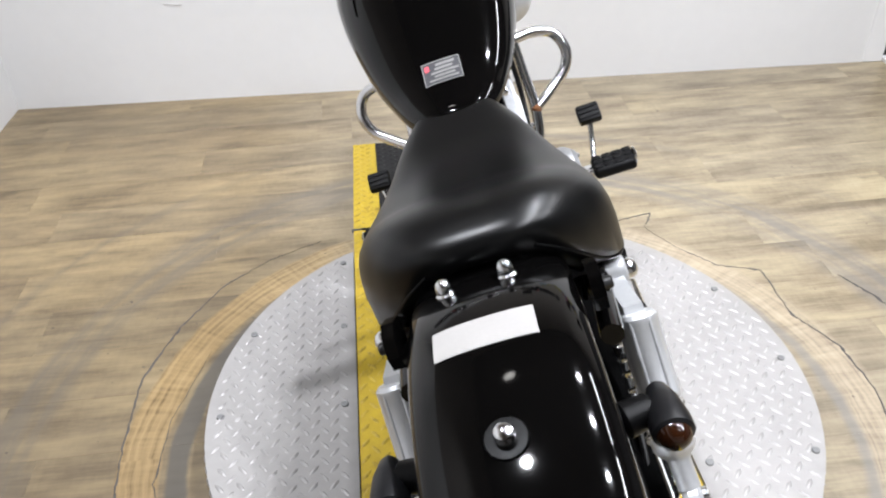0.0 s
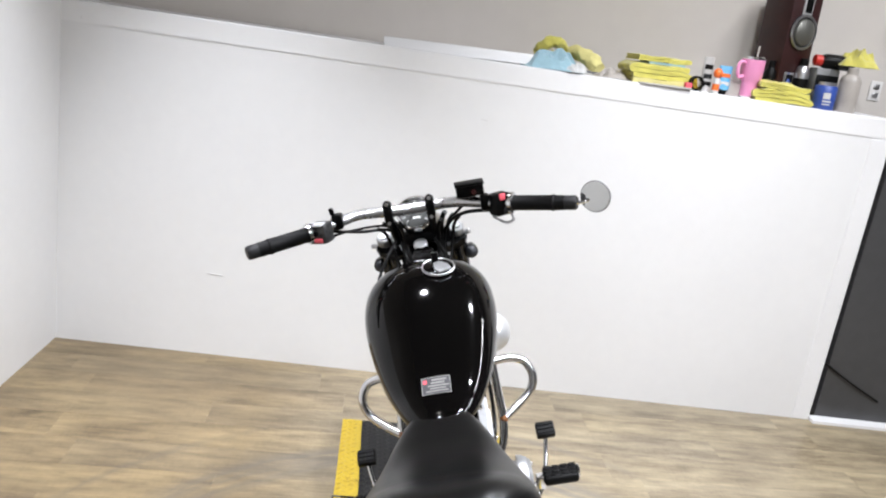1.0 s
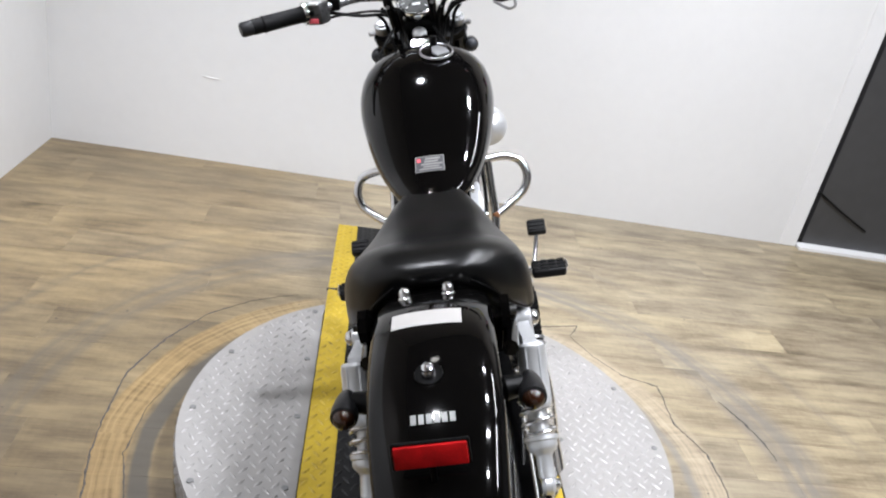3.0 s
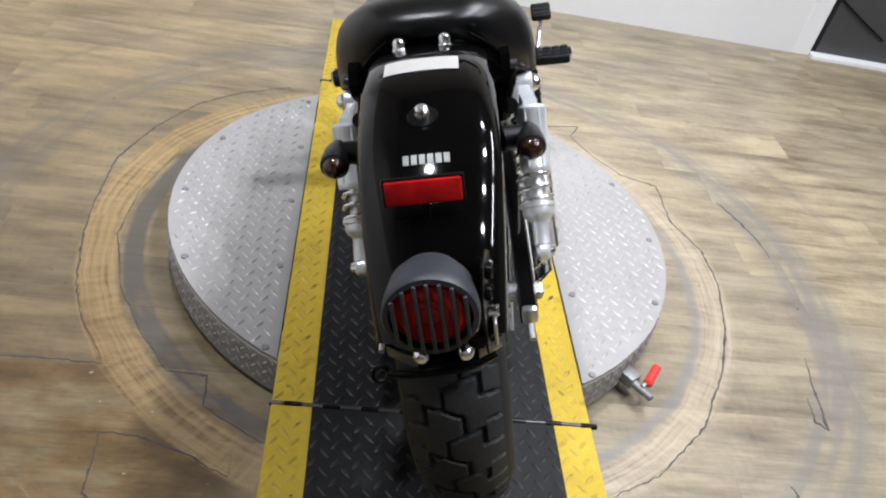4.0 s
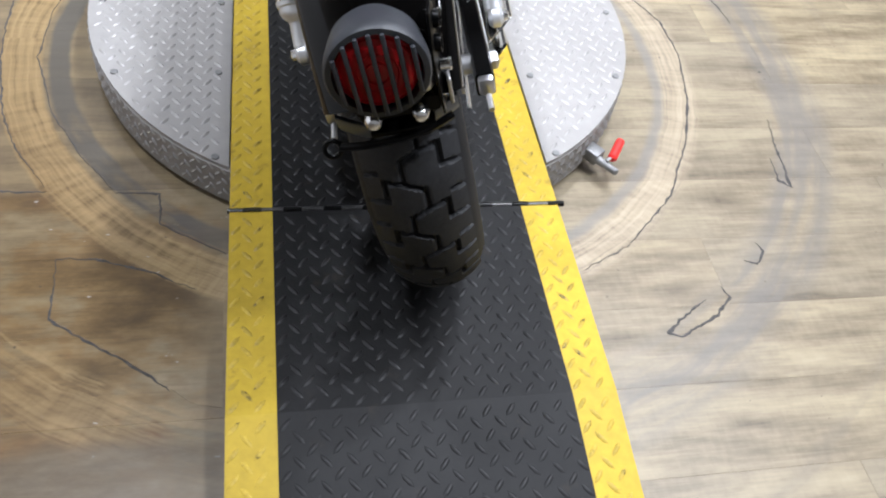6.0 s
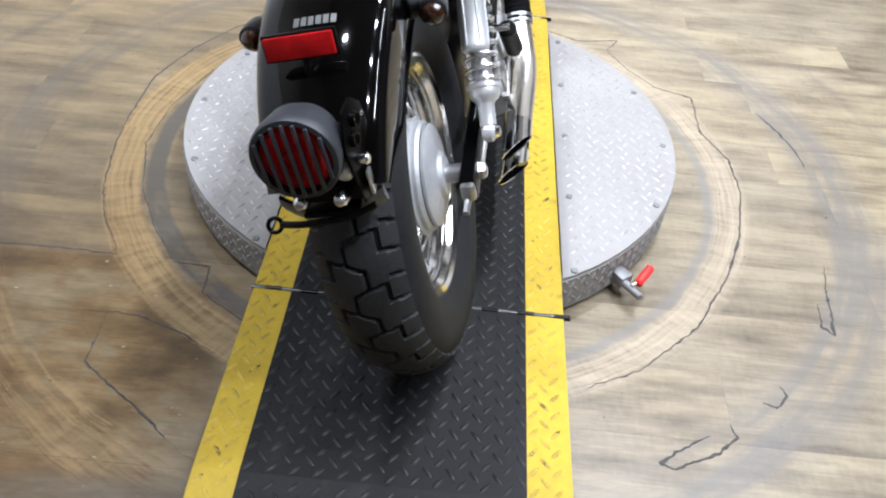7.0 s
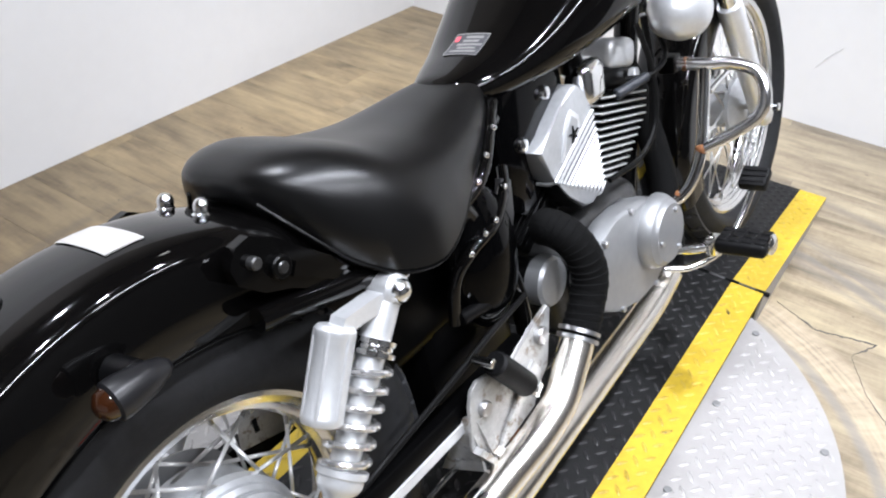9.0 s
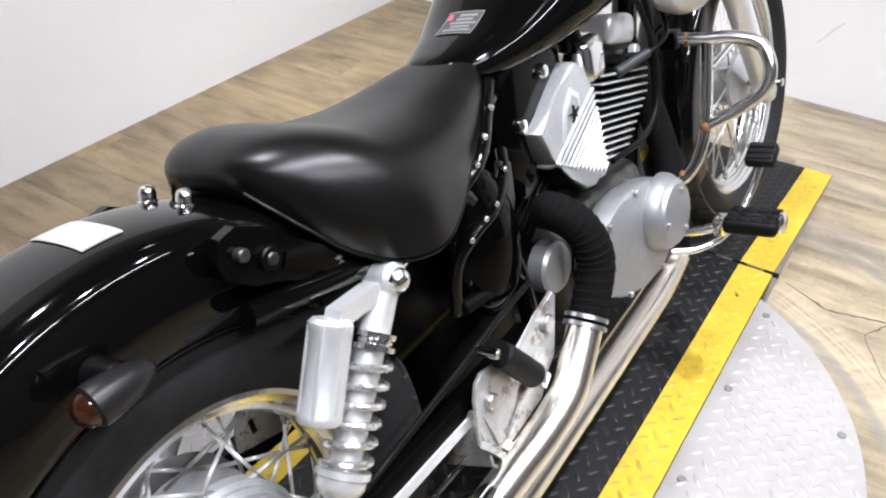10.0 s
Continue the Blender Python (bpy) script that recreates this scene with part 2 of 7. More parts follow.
def thing(name, m, label, category, group="", kind=""):
    ob = new(name)
    ob.empty_display_size = 0.1
    ob.matrix_basis = m
    return tagged(ob, label, category, group, kind)


def frame_to(p0, p1):
    """A pose at p0 whose z axis points to p1."""
    p0, p1 = Vector(p0), Vector(p1)
    return Matrix.Translation(p0) @ (p1 - p0).to_track_quat("Z", "Y").to_matrix().to_4x4()


def box(bm, centre, size, m=None, bevel=0.0, segs=2):
    made = bmesh.ops.create_cube(bm, size=1.0, matrix=Matrix.Translation(centre) @ Matrix.Diagonal((*size, 1)))
    vs = made["verts"]
    if bevel:
        es = list({e for v in vs for e in v.link_edges})
        vs = list({v for f in bmesh.ops.bevel(bm, geom=es, offset=bevel, segments=segs, affect="EDGES", profile=0.5)["faces"] for v in f.verts} | {v for v in vs if v.is_valid})
    if m is not None:
        bmesh.ops.transform(bm, matrix=m, verts=[v for v in vs if v.is_valid])
    return bm


def lathe(bm, profile, m=None, segs=32, closed=False):
    """Turns (radius, height) pairs round the z axis of m."""
    m = m or Matrix()
    rings = []
    for r, h in profile:
        if r < 1e-6:
            rings.append([bm.verts.new(m @ Vector((0, 0, h)))])
        else:
            rings.append([bm.verts.new(m @ Vector((r * math.cos(2 * math.pi * k / segs), r * math.sin(2 * math.pi * k / segs), h))) for k in range(segs)])
    pairs = list(zip(rings, rings[1:])) + ([(rings[-1], rings[0])] if closed else [])
    for a, b in pairs:
        for k in range(segs):
            j = (k + 1) % segs
            ring = [a[k % len(a)], a[j % len(a)], b[j % len(b)], b[k % len(b)]]
            seen = []
            for v in ring:
                if v not in seen:
                    seen.append(v)
            if len(seen) > 2:
                bm.faces.new(seen)
    return bm


def rod(bm, p0, p1, r0, r1=None, segs=16, bevel=0.0):
    """A round bar from p0 to p1, its ends closed and eased."""
    r1 = r0 if r1 is None else r1
    h = (Vector(p1) - Vector(p0)).length
    b = bevel
    prof = [(0, 0), (r0 - b, 0), (r0, b), (r1, h - b), (r1 - b, h), (0, h)] if b else [(0, 0), (r0, 0), (r1, h), (0, h)]
    return lathe(bm, prof, frame_to(p0, p1), segs)


def smooth_path(points, steps=6):
    pts = [Vector(p) for p in points]
    ext = [2 * pts[0] - pts[1]] + pts + [2 * pts[-1] - pts[-2]]
    out = []
    for i in range(1, len(ext) - 2):
        a, b, c, d = ext[i - 1:i + 3]
        for k in range(steps):
            t = k / steps
            out.append(0.5 * (2 * b + (c - a) * t + (2 * a - 5 * b + 4 * c - d) * t * t + (3 * b - a - 3 * c + d) * t ** 3))
    return out + [pts[-1]]


def tube(bm, points, r, segs=12, steps=6, smooth=True, caps=True, radii=None):
    path = smooth_path(points, steps) if smooth else [Vector(p) for p in points]
    n = len(path)
    side = None
    rings = []
    for i, p in enumerate(path):
        ahead = (path[min(i + 1, n - 1)] - path[max(i - 1, 0)]).normalized()
        if side is None:
            side = ahead.orthogonal().normalized()
        side = (side - ahead * side.dot(ahead)).normalized()
        up = ahead.cross(side)
        rr = r if radii is None else radii(i / (n - 1))
        rings.append([bm.verts.new(p + rr * (math.cos(2 * math.pi * k / segs) * side + math.sin(2 * math.pi * k / segs) * up)) for k in range(segs)])
    skin(bm, rings, caps)
    return bm


def skin(bm, rings, caps=True, closed=True, loop=False):
    n = len(rings[0])
    for a, b in list(zip(rings, rings[1:])) + ([(rings[-1], rings[0])] if loop else []):
        for k in range(n if closed else n - 1):
            j = (k + 1) % n
            bm.faces.new((a[k], a[j], b[j], b[k]))
    if caps and not loop:
        bm.faces.new(rings[0][::-1])
        bm.faces.new(rings[-1])
    return bm


def loft(bm, loops, caps=True):
    return skin(bm, [[bm.verts.new(p) for p in loop] for loop in loops], caps)


def slab(bm, outline, m, thick, bevel=0.0):
    """A plate of that outline (x, y) and thickness along z of m."""
    a = [bm.verts.new(m @ Vector((x, y, 0))) for x, y in outline]
    b = [bm.verts.new(m @ Vector((x, y, thick))) for x, y in outline]
    n = len(outline)
    faces = [bm.faces.new(a[::-1]), bm.faces.new(b)] + [bm.faces.new((a[k], a[(k + 1) % n], b[(k + 1) % n], b[k])) for k in range(n)]
    if bevel:
        es = [e for f in faces[:2] for e in f.edges]
        bmesh.ops.bevel(bm, geom=es, offset=bevel, segments=2, affect="EDGES", profile=0.5)
    return bm


def ball(bm, centre, r, scale=(1, 1, 1), u=20, v=12, m=None):
    bmesh.ops.create_uvsphere(bm, u_segments=u, v_segments=v, radius=r, matrix=(m or Matrix()) @ Matrix.Translation(centre) @ Matrix.Diagonal((*scale, 1)))
    return bm


def B():
    return bmesh.new()


def bolt_mesh(name, r, h, material, hexed=True):
    bm = B()
    lathe(bm, [(0, 0), (r, 0), (r, h * 0.75), (r * 0.85, h), (0, h)], segs=6 if hexed else 14)
    bmesh.ops.recalc_face_normals(bm, faces=bm.faces)
    me = bpy.data.meshes.new(name)
    bm.to_mesh(me)
    bm.free()
    me.materials.append(material)
    return me


# ---- room ----
WALL_FOOT, WALL_TURN, WALL_LONG = Vector((-1.449, 2.251, 0)), -3.30, 3.076
WALL = Matrix.Translation(WALL_FOOT) @ pose(0, 0, 0, 0, 0, WALL_TURN)
TOP_L, TOP_R, SHEAR = 1.308, 1.243, 0.027  # the partition leans a little


def hexa(bm, corners_low, corners_high, m=None):
    """A six-sided block from four low and four high corners."""
    lean = SHEAR if m is WALL else 0.0
    a = [bm.verts.new((m or Matrix()) @ Vector((x + lean * z, y, z))) for x, y, z in corners_low]
    b = [bm.verts.new((m or Matrix()) @ Vector((x + lean * z, y, z))) for x, y, z in corners_high]
    bm.faces.new(a[::-1]), bm.faces.new(b)
    for k in range(4):
        bm.faces.new((a[k], a[(k + 1) % 4], b[(k + 1) % 4], b[k]))
    return bm


def top_at(s):
    return TOP_L + (TOP_R - TOP_L) * s / WALL_LONG


def wall_block(bm, s0, s1, o0, o1, dz0, dz1, flat=False):
    """A block along the partition: s along it, o behind its face, heights below or above its top (flat: above the floor)."""
    z = (lambda s, d: d) if flat else (lambda s, d: top_at(s) + d)
    hexa(bm, [(s0, o0, z(s0, dz0)), (s1, o0, z(s1, dz0)), (s1, o1, z(s1, dz0)), (s0, o1, z(s0, dz0))],
         [(s0, o0, z(s0, dz1)), (s1, o0, z(s1, dz1)), (s1, o1, z(s1, dz1)), (s0, o1, z(s0, dz1))], WALL)
    return bm


bm = B()
hexa(bm, [(-0.03, 0, -0.01), (WALL_LONG, 0, -0.01), (WALL_LONG, 0.30, -0.01), (-0.03, 0.30, -0.01)],
     [(-0.03, 0, TOP_L - 0.072), (WALL_LONG, 0, TOP_R - 0.072), (WALL_LONG, 0.30, TOP_R - 0.072), (-0.03, 0.30, TOP_L - 0.072)], WALL)
partition = tagged(part("wall_partition", bm, WALL_WHITE, sharp=20), "white painted half-height partition wall with trim", "wall", kind="structure")
bm = wall_block(B(), -0.03, WALL_LONG + 0.04, -0.0025, 0.33, -0.078, 0.0)
bmesh.ops.bevel(bm, geom=list(bm.edges), offset=0.004, segments=2, affect="EDGES")
tagged(part("trim_cap", bm, TRIM_WHITE, sharp=30), "white painted cap board along the partition top", "trim", kind="structure")
bm = wall_block(B(), WALL_LONG - 0.066, WALL_LONG + 0.006, -0.006, 0.30, 0.0, 1.165, True)
bmesh.ops.bevel(bm, geom=list(bm.edges), offset=0.003, segments=2, affect="EDGES")
tagged(part("trim_end", bm, TRIM_WHITE, sharp=30), "white painted upright board at the partition end", "trim", kind="structure")

SCUFF = surface("grey_scuff", (0.60, 0.595, 0.59), 0.7, var=0.2, scale=40)
for run in (((0.582, 0.342), (0.610, 0.340), (0.643, 0.338)), ((1.546, 1.062), (1.560, 1.061), (1.572, 1.059)), ((1.540, 0.181), (1.566, 0.220), (1.595, 0.252)), ((2.060, 1.247), (2.062, 1.243)), ((0.070, 1.252), (0.072, 1.248))):
    mark = tube(B(), [WALL @ Vector((a + SHEAR * z, -0.0036 if z > 1.2 else -0.0006, z)) for a, z in run], 0.0016, 6, 4)
    part("scuff_mark", mark, SCUFF, partition)

bm = B()
wall_block(bm, -0.5, WALL_LONG + 2.2, 0.36, 0.46, 0.0, CEILING, True)
tagged(part("wall_north", bm, WALL_GREIGE, sharp=20), "beige grey painted back wall above the partition", "wall", kind="structure")
WEST_TOP = 1.55


def west_block(z0, z1, back):
    """A stretch of the side wall, which leans a little, between two heights."""
    def corners(z):
        lean = 0.07 * (z + 0.01) / CEILING - 0.03
        return [(-1.60 + lean - back, -4.2, z), (-1.72 + lean, -4.2, z), (-1.52 + lean, 2.9, z), (-1.40 + lean - back, 2.9, z)]
    return hexa(B(), corners(z0), corners(z1))


tagged(part("wall_west", west_block(-0.01, WEST_TOP, 0.0), WALL_WHITE, sharp=20), "plain white painted side wall", "wall", kind="structure")
# upper stretch added in taupe so the tank mirrors a darker tone
tagged(part("wall_west_upper", west_block(WEST_TOP, CEILING, 0.02), WALL_TAUPE, sharp=20), "added warm grey stretch above the white side wall", "wall", kind="structure")
# unseen wall closing the room, its grey raised to brighten the mirror glass
bm = box(B(), (0.8, -4.2, CEILING / 2), (5.4, 0.1, CEILING))
tagged(part("wall_south", bm, WALL_SHADE, sharp=20), "unseen plain grey wall behind, bounces light back", "wall", kind="structure")
# unseen east wall, added dark so the black paint mirrors little light
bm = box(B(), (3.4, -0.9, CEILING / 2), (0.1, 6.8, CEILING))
tagged(part("wall_east", bm, UNSEEN_DIM, sharp=20), "unseen dark grey side wall that dims reflections", "wall", kind="structure")
bm = box(B(), (0.8, -0.8, CEILING + 0.05), (5.6, 7.2, 0.1))
tagged(part("ceiling", bm, CEILING_DARK, sharp=20), "dark painted ceiling", "ceiling", kind="structure")
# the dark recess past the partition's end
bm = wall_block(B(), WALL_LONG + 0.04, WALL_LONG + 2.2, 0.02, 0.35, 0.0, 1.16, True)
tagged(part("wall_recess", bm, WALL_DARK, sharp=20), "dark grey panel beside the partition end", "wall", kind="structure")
bm = B()
for s0, z0, s1, z1 in ((3.10, 0.25, 3.36, 0.105),):
    tube(bm, [WALL @ Vector((s0, 0.016, z0)), WALL @ Vector((0.5 * (s0 + s1), 0.012, 0.5 * (z0 + z1) - 0.004)), WALL @ Vector((s1, 0.016, z1))], 0.004, 8)
tagged(part("cable", bm, CAP_BLACK), "thin black cable hanging against the dark panel", "cable")
bm = wall_block(B(), WALL_LONG + 0.01, WALL_LONG + 2.2, -0.035, 0.02, 0.0, 0.012, True)
tagged(part("baseboard", bm, TRIM_WHITE, sharp=20), "low white strip along the dark panel", "trim", kind="structure")

bm = box(B(), (0.8, -0.9, -0.06), (5.6, 7.2, 0.1))
floor = tagged(part("floor", bm, UNDERLAY, sharp=20), "worn wood-look plank floor with circular scuff marks", "floor", kind="structure")

# housings for every spot, the added fill lamp included
for lx, ly in LAMP_SPOTS:
    lamp = thing("ceiling_lamp", Matrix.Translation((lx, ly, CEILING)), "small round white ceiling downlight, lit, out of view", "ceiling lamp", "ceiling downlights")
    part("housing", lathe(B(), [(0.0, 0.0), (0.105, 0.0), (0.105, -0.05), (0.088, -0.07), (0.080, -0.07), (0.080, -0.06)], segs=28), TRIM_WHITE, lamp)
    part("diffuser", lathe(B(), [(0.079, -0.055), (0.079, -0.064), (0, -0.064)], segs=28), glow, lamp, "glowing round diffuser")
for lx, ly in TUBES:
    lamp = thing("tube_lamp", Matrix.Translation((lx, ly, CEILING)), "long white ceiling tube light, lit", "ceiling lamp", "ceiling tube lights")
    part("housing", box(B(), (0, 0, -0.04), (0.13, 1.28, 0.078), bevel=0.006), TRIM_WHITE, lamp)
    part("diffuser", box(B(), (0, 0, -0.098), (0.088, 1.2, 0.034), bevel=0.008), glow, lamp, "glowing long diffuser")


# ---- turntable and its deck ----
DISC, DECK_TOP, HALF, STRIPE, MIDDLE = 0.55, 0.096, 0.275, 0.208, 0.568
SEAM_BACK, SEAM_FRONT, END_FRONT, END_BACK = 0.0, 1.138, 1.752, -0.365
turntable = thing("turntable", Matrix(), "round aluminium tread-plate turntable with black and yellow deck", "turntable")


def lugs(name, material, parent, inside, surface_at, x0, x1, y0, y1, pitch=0.0345, length=0.0265, width=0.0074, height=0.0032, label=""):
    """Raised lugs of a tread plate in a herringbone, one mesh."""
    verts, faces = [], []
    nx, ny = int((x1 - x0) / pitch) + 2, int((y1 - y0) / pitch) + 2
    for lay, turn in ((0.0, 0.87), (0.5, -0.87)):
        c, s = math.cos(turn), math.sin(turn)
        for i in range(nx):
            for j in range(ny):
                x, y = x0 + (i + lay) * pitch, y0 + (j + lay) * pitch
                if not inside(x, y):
                    continue
                z, slope = surface_at(x, y)
                k = len(verts)
                for u, v, h in ((-0.5, 0, 0), (-0.22, -0.5, 0), (0.22, -0.5, 0), (0.5, 0, 0), (0.22, 0.5, 0), (-0.22, 0.5, 0), (-0.24, 0, 1), (0.24, 0, 1)):
                    px, py = u * length * c - v * width * s, u * length * s + v * width * c
                    verts.append((x + px, y + py, z + slope * py + h * height - 0.0002))
                faces += [tuple(k + n for n in f) for f in ((0, 1, 6), (1, 2, 7, 6), (2, 3, 7), (3, 4, 7), (4, 5, 6, 7), (5, 0, 6))]
    me = bpy.data.meshes.new(name)
    me.from_pydata(verts, [], faces)
    me.materials.append(material)
    me.shade_smooth()
    ob = place(name, me, parent, label)
    tagged(ob, kind="stuff")
    return ob


def half_disc(side):
    a0 = math.acos((HALF + 0.002) / DISC)
    pts = [((DISC) * math.cos(a0 * (1 - 2 * k / 40)) * side, MIDDLE + DISC * math.sin(a0 * (1 - 2 * k / 40))) for k in range(41)]
    return pts if side < 0 else pts[::-1]


bolt_me = bolt_mesh("plate_bolt", 0.0068, 0.0034, DULL_STEEL, False)
for side in (-1, 1):
    plate = part("side_plate", slab(B(), half_disc(side), Matrix.Translation((0, 0, 0.094)), 0.006, 0.0012), PLATE_ALU, turntable, "silver aluminium tread plate")
    lugs("tread", LUG_ALU, plate, lambda x, y: x * x + (y - MIDDLE) ** 2 < (DISC - 0.012) ** 2 and abs(x) > HALF + 0.012 and x * side > 0, lambda x, y: (0.1, 0), -0.56, 0.56, 0.0, 1.14, height=0.0034)
    for bx, by in ((0.30, 0.117), (0.30, 0.338), (0.30, 0.558), (0.30, 0.778), (0.30, 0.998), (0.482, 0.338), (0.525, 0.558), (0.482, 0.778)):
        place("bolt", bolt_me, plate, matrix=Matrix.Translation((side * bx, by, 0.1)))
rim = part("rim", lathe(B(), [(DISC - 0.02, 0.012), (DISC, 0.012), (DISC + 0.001, 0.09), (DISC - 0.004, 0.0938), (DISC - 0.02, 0.0938)], Matrix.Translation((0, MIDDLE, 0)), 96), PLATE_ALU, turntable, "silver tread-plate skirt")
# lugs on the skirt
verts, faces = [], []
for lay, turn in ((0.0, 0.8), (0.5, -0.8)):
    for i in range(132):
        for j in range(3):
            a = 2 * math.pi * (i + lay) / 132
            zc = 0.026 + 0.0245 * (j + lay * 0.9)
            k = len(verts)
            for u, v, h in ((-0.5, 0, 0), (-0.22, -0.5, 0), (0.22, -0.5, 0), (0.5, 0, 0), (0.22, 0.5, 0), (-0.22, 0.5, 0), (-0.24, 0, 1), (0.24, 0, 1)):
                pu, pv = 0.018 * u * math.cos(turn) - 0.005 * v * math.sin(turn), 0.018 * u * math.sin(turn) + 0.005 * v * math.cos(turn)
                r = DISC + 0.0008 + 0.0026 * h
                verts.append((r * math.cos(a + pu / DISC), MIDDLE + r * math.sin(a + pu / DISC), zc + pv))
            faces += [tuple(k + n for n in f) for f in ((0, 1, 6), (1, 2, 7, 6), (2, 3, 7), (3, 4, 7), (4, 5, 6, 7), (5, 0, 6))]
me = bpy.data.meshes.new("rim_tread")
me.from_pydata(verts, [], faces)
me.materials.append(LUG_ALU)
tagged(place("rim_tread", me, rim), kind="stuff")
part("bearing_base", lathe(B(), [(0, 0.0), (0.42, 0.0), (0.42, 0.092), (0, 0.092)], Matrix.Translation((0, MIDDLE, 0)), 48), SATIN_BLACK, turntable)


def deck_height(y):
    """Height and slope of the deck: level, then the entry ramp down to the floor."""
    if y > SEAM_FRONT:
        s = -(DECK_TOP - 0.007) / (END_FRONT - SEAM_FRONT)
        return DECK_TOP + s * (y - SEAM_FRONT), s
    if y > END_BACK:
        return DECK_TOP, 0.0
    s = (DECK_TOP - 0.006) / 0.72
    return DECK_TOP + s * (y - END_BACK), s


def deck_section(name, y0, y1, label):
    """One stretch of deck: black middle, yellow edges, with folded side flanges."""
    holder = None
    for k, (x0, x1, material, nm) in enumerate(((-STRIPE, STRIPE, PLATE_BLACK, name), (-HALF, -STRIPE, PLATE_YELLOW, "yellow_edge"), (STRIPE, HALF, PLATE_YELLOW, "yellow_edge"))):
        bm = B()
        z0, z1 = deck_height(y0)[0], deck_height(y1)[0]
        t = 0.006
        hexa(bm, [(x0, y0, z0 - t), (x1, y0, z0 - t), (x1, y1, z1 - t), (x0, y1, z1 - t)], [(x0, y0, z0), (x1, y0, z0), (x1, y1, z1), (x0, y1, z1)])
        ob = part(nm, bm, material, turntable if k == 0 else holder, label if k == 0 else "worn yellow painted edge")
        holder = ob if k == 0 else holder
        lugs("tread", LUG_BLACK if k == 0 else LUG_YELLOW, holder if k == 0 else holder, lambda x, y: x0 + 0.006 < x < x1 - 0.006 and y0 + 0.008 < y < y1 - 0.008, lambda x, y: deck_height(y), x0 + 0.010, x1, y0 + 0.012, y1)
    for side in (-1, 1):
        if name == "turntable_deck":
            break
        bm = B()
        x0, x1 = sorted((side * (HALF - 0.005), side * HALF))
        za, zb = deck_height(y0)[0] - 0.0065, deck_height(y1)[0] - 0.0065
        za, zb = max(za, 0.0009), max(zb, 0.0009)
        hexa(bm, [(x0, y0, 0.0004), (x1, y0, 0.0004), (x1, y1, 0.0004), (x0, y1, 0.0004)], [(x0, y0, za), (x1, y0, za), (x1, y1, zb), (x0, y1, zb)])
        part("side_flange", bm, PLATE_ALU, holder, "bare metal side flange")
    return holder


G = 0.004
deck_section("turntable_deck", SEAM_BACK + G, SEAM_FRONT - G, "black painted tread-plate deck")
deck_section("front_extension", SEAM_FRONT + G, END_FRONT, "black painted tread-plate exit ramp")
deck_section("rear_extension", END_BACK, SEAM_BACK - G, "black painted tread-plate extension")
deck_section("entry_ramp", END_BACK - 0.72, END_BACK, "black painted tread-plate entry ramp")
for sy in (SEAM_BACK, SEAM_FRONT):
    hinge = part("hinge", rod(B(), (-HALF - 0.004, sy, DECK_TOP - 0.002), (HALF + 0.004, sy, DECK_TOP - 0.002), 0.0046, segs=10, bevel=0.001), OILY_SHADED_STEEL, turntable, "dark oily hinge rod")
    for k in range(9):
        x = -HALF + 0.02 + k * 0.064
        part("knuckle", rod(B(), (x, sy, DECK_TOP - 0.002), (x + 0.03, sy, DECK_TOP - 0.002), 0.0054, segs=10, bevel=0.001), SATIN_BLACK, hinge)

# latch with red handle at the rim
latch = part("latch", box(B(), (0.394, 0.194, 0.040), (0.030, 0.075, 0.026), bevel=0.003), DULL_STEEL, turntable, "dull steel plunger latch")
bmesh_m = Matrix.Translation((0.394, 0.194, 0.040))
latch.data.transform(bmesh_m @ pose(0, 0, 0, 0, 0, 38) @ bmesh_m.inverted())
part("plunger", rod(B(), (0.406, 0.168, 0.040), (0.440, 0.124, 0.040), 0.009, 0.007, 12, 0.002), DULL_STEEL, latch)
part("pin", rod(B(), (0.422, 0.146, 0.050), (0.442, 0.160, 0.052), 0.004, segs=8), STEEL, latch)
part("handle", rod(B(), (0.434, 0.150, 0.050), (0.466, 0.198, 0.055), 0.0095, 0.0088, 16, 0.004), HANDLE_RED, latch, "red vinyl dipped handle")

# ---- motorcycle ----
BIKE = pose(0.064, -0.022, DECK_TOP, 0, 0, -2.1) @ pose(0, 0, 0, 0, -16.0, 0)
bike = thing("motorcycle", BIKE, "black and chrome cruiser motorcycle leaning on its side stand", "motorcycle")
AX = pose(0, 0, 0, 0, 90, 0)  # z axis turned to the bike's right


def spin(bm, profile, centre, segs=48, closed=False):
    """Turns (radius, sideways) pairs round the cross axis through centre."""
    return lathe(bm, profile, Matrix.Translation(centre) @ AX, segs, closed)


def tyre_profile(R, half, rim_r, rim_half, rc):
    out = []
    for k in range(13):
        a = -0.85 + 1.7 * k / 12
        a *= half / (rc * math.sin(0.85)) if half < rc * math.sin(0.85) else 1
        out.append((R - rc * (1 - math.cos(a)), rc * math.sin(a)))
    r1, x1 = out[-1]
    side = [(r1 - 0.016, half + 0.000), (0.55 * r1 + 0.45 * rim_r, half + 0.0015), (0.25 * r1 + 0.75 * rim_r, half - 0.004), (rim_r + 0.006, rim_half + 0.006), (rim_r - 0.004, rim_half)]
    left = [(r, -x) for r, x in side][::-1]
    return left + out + side


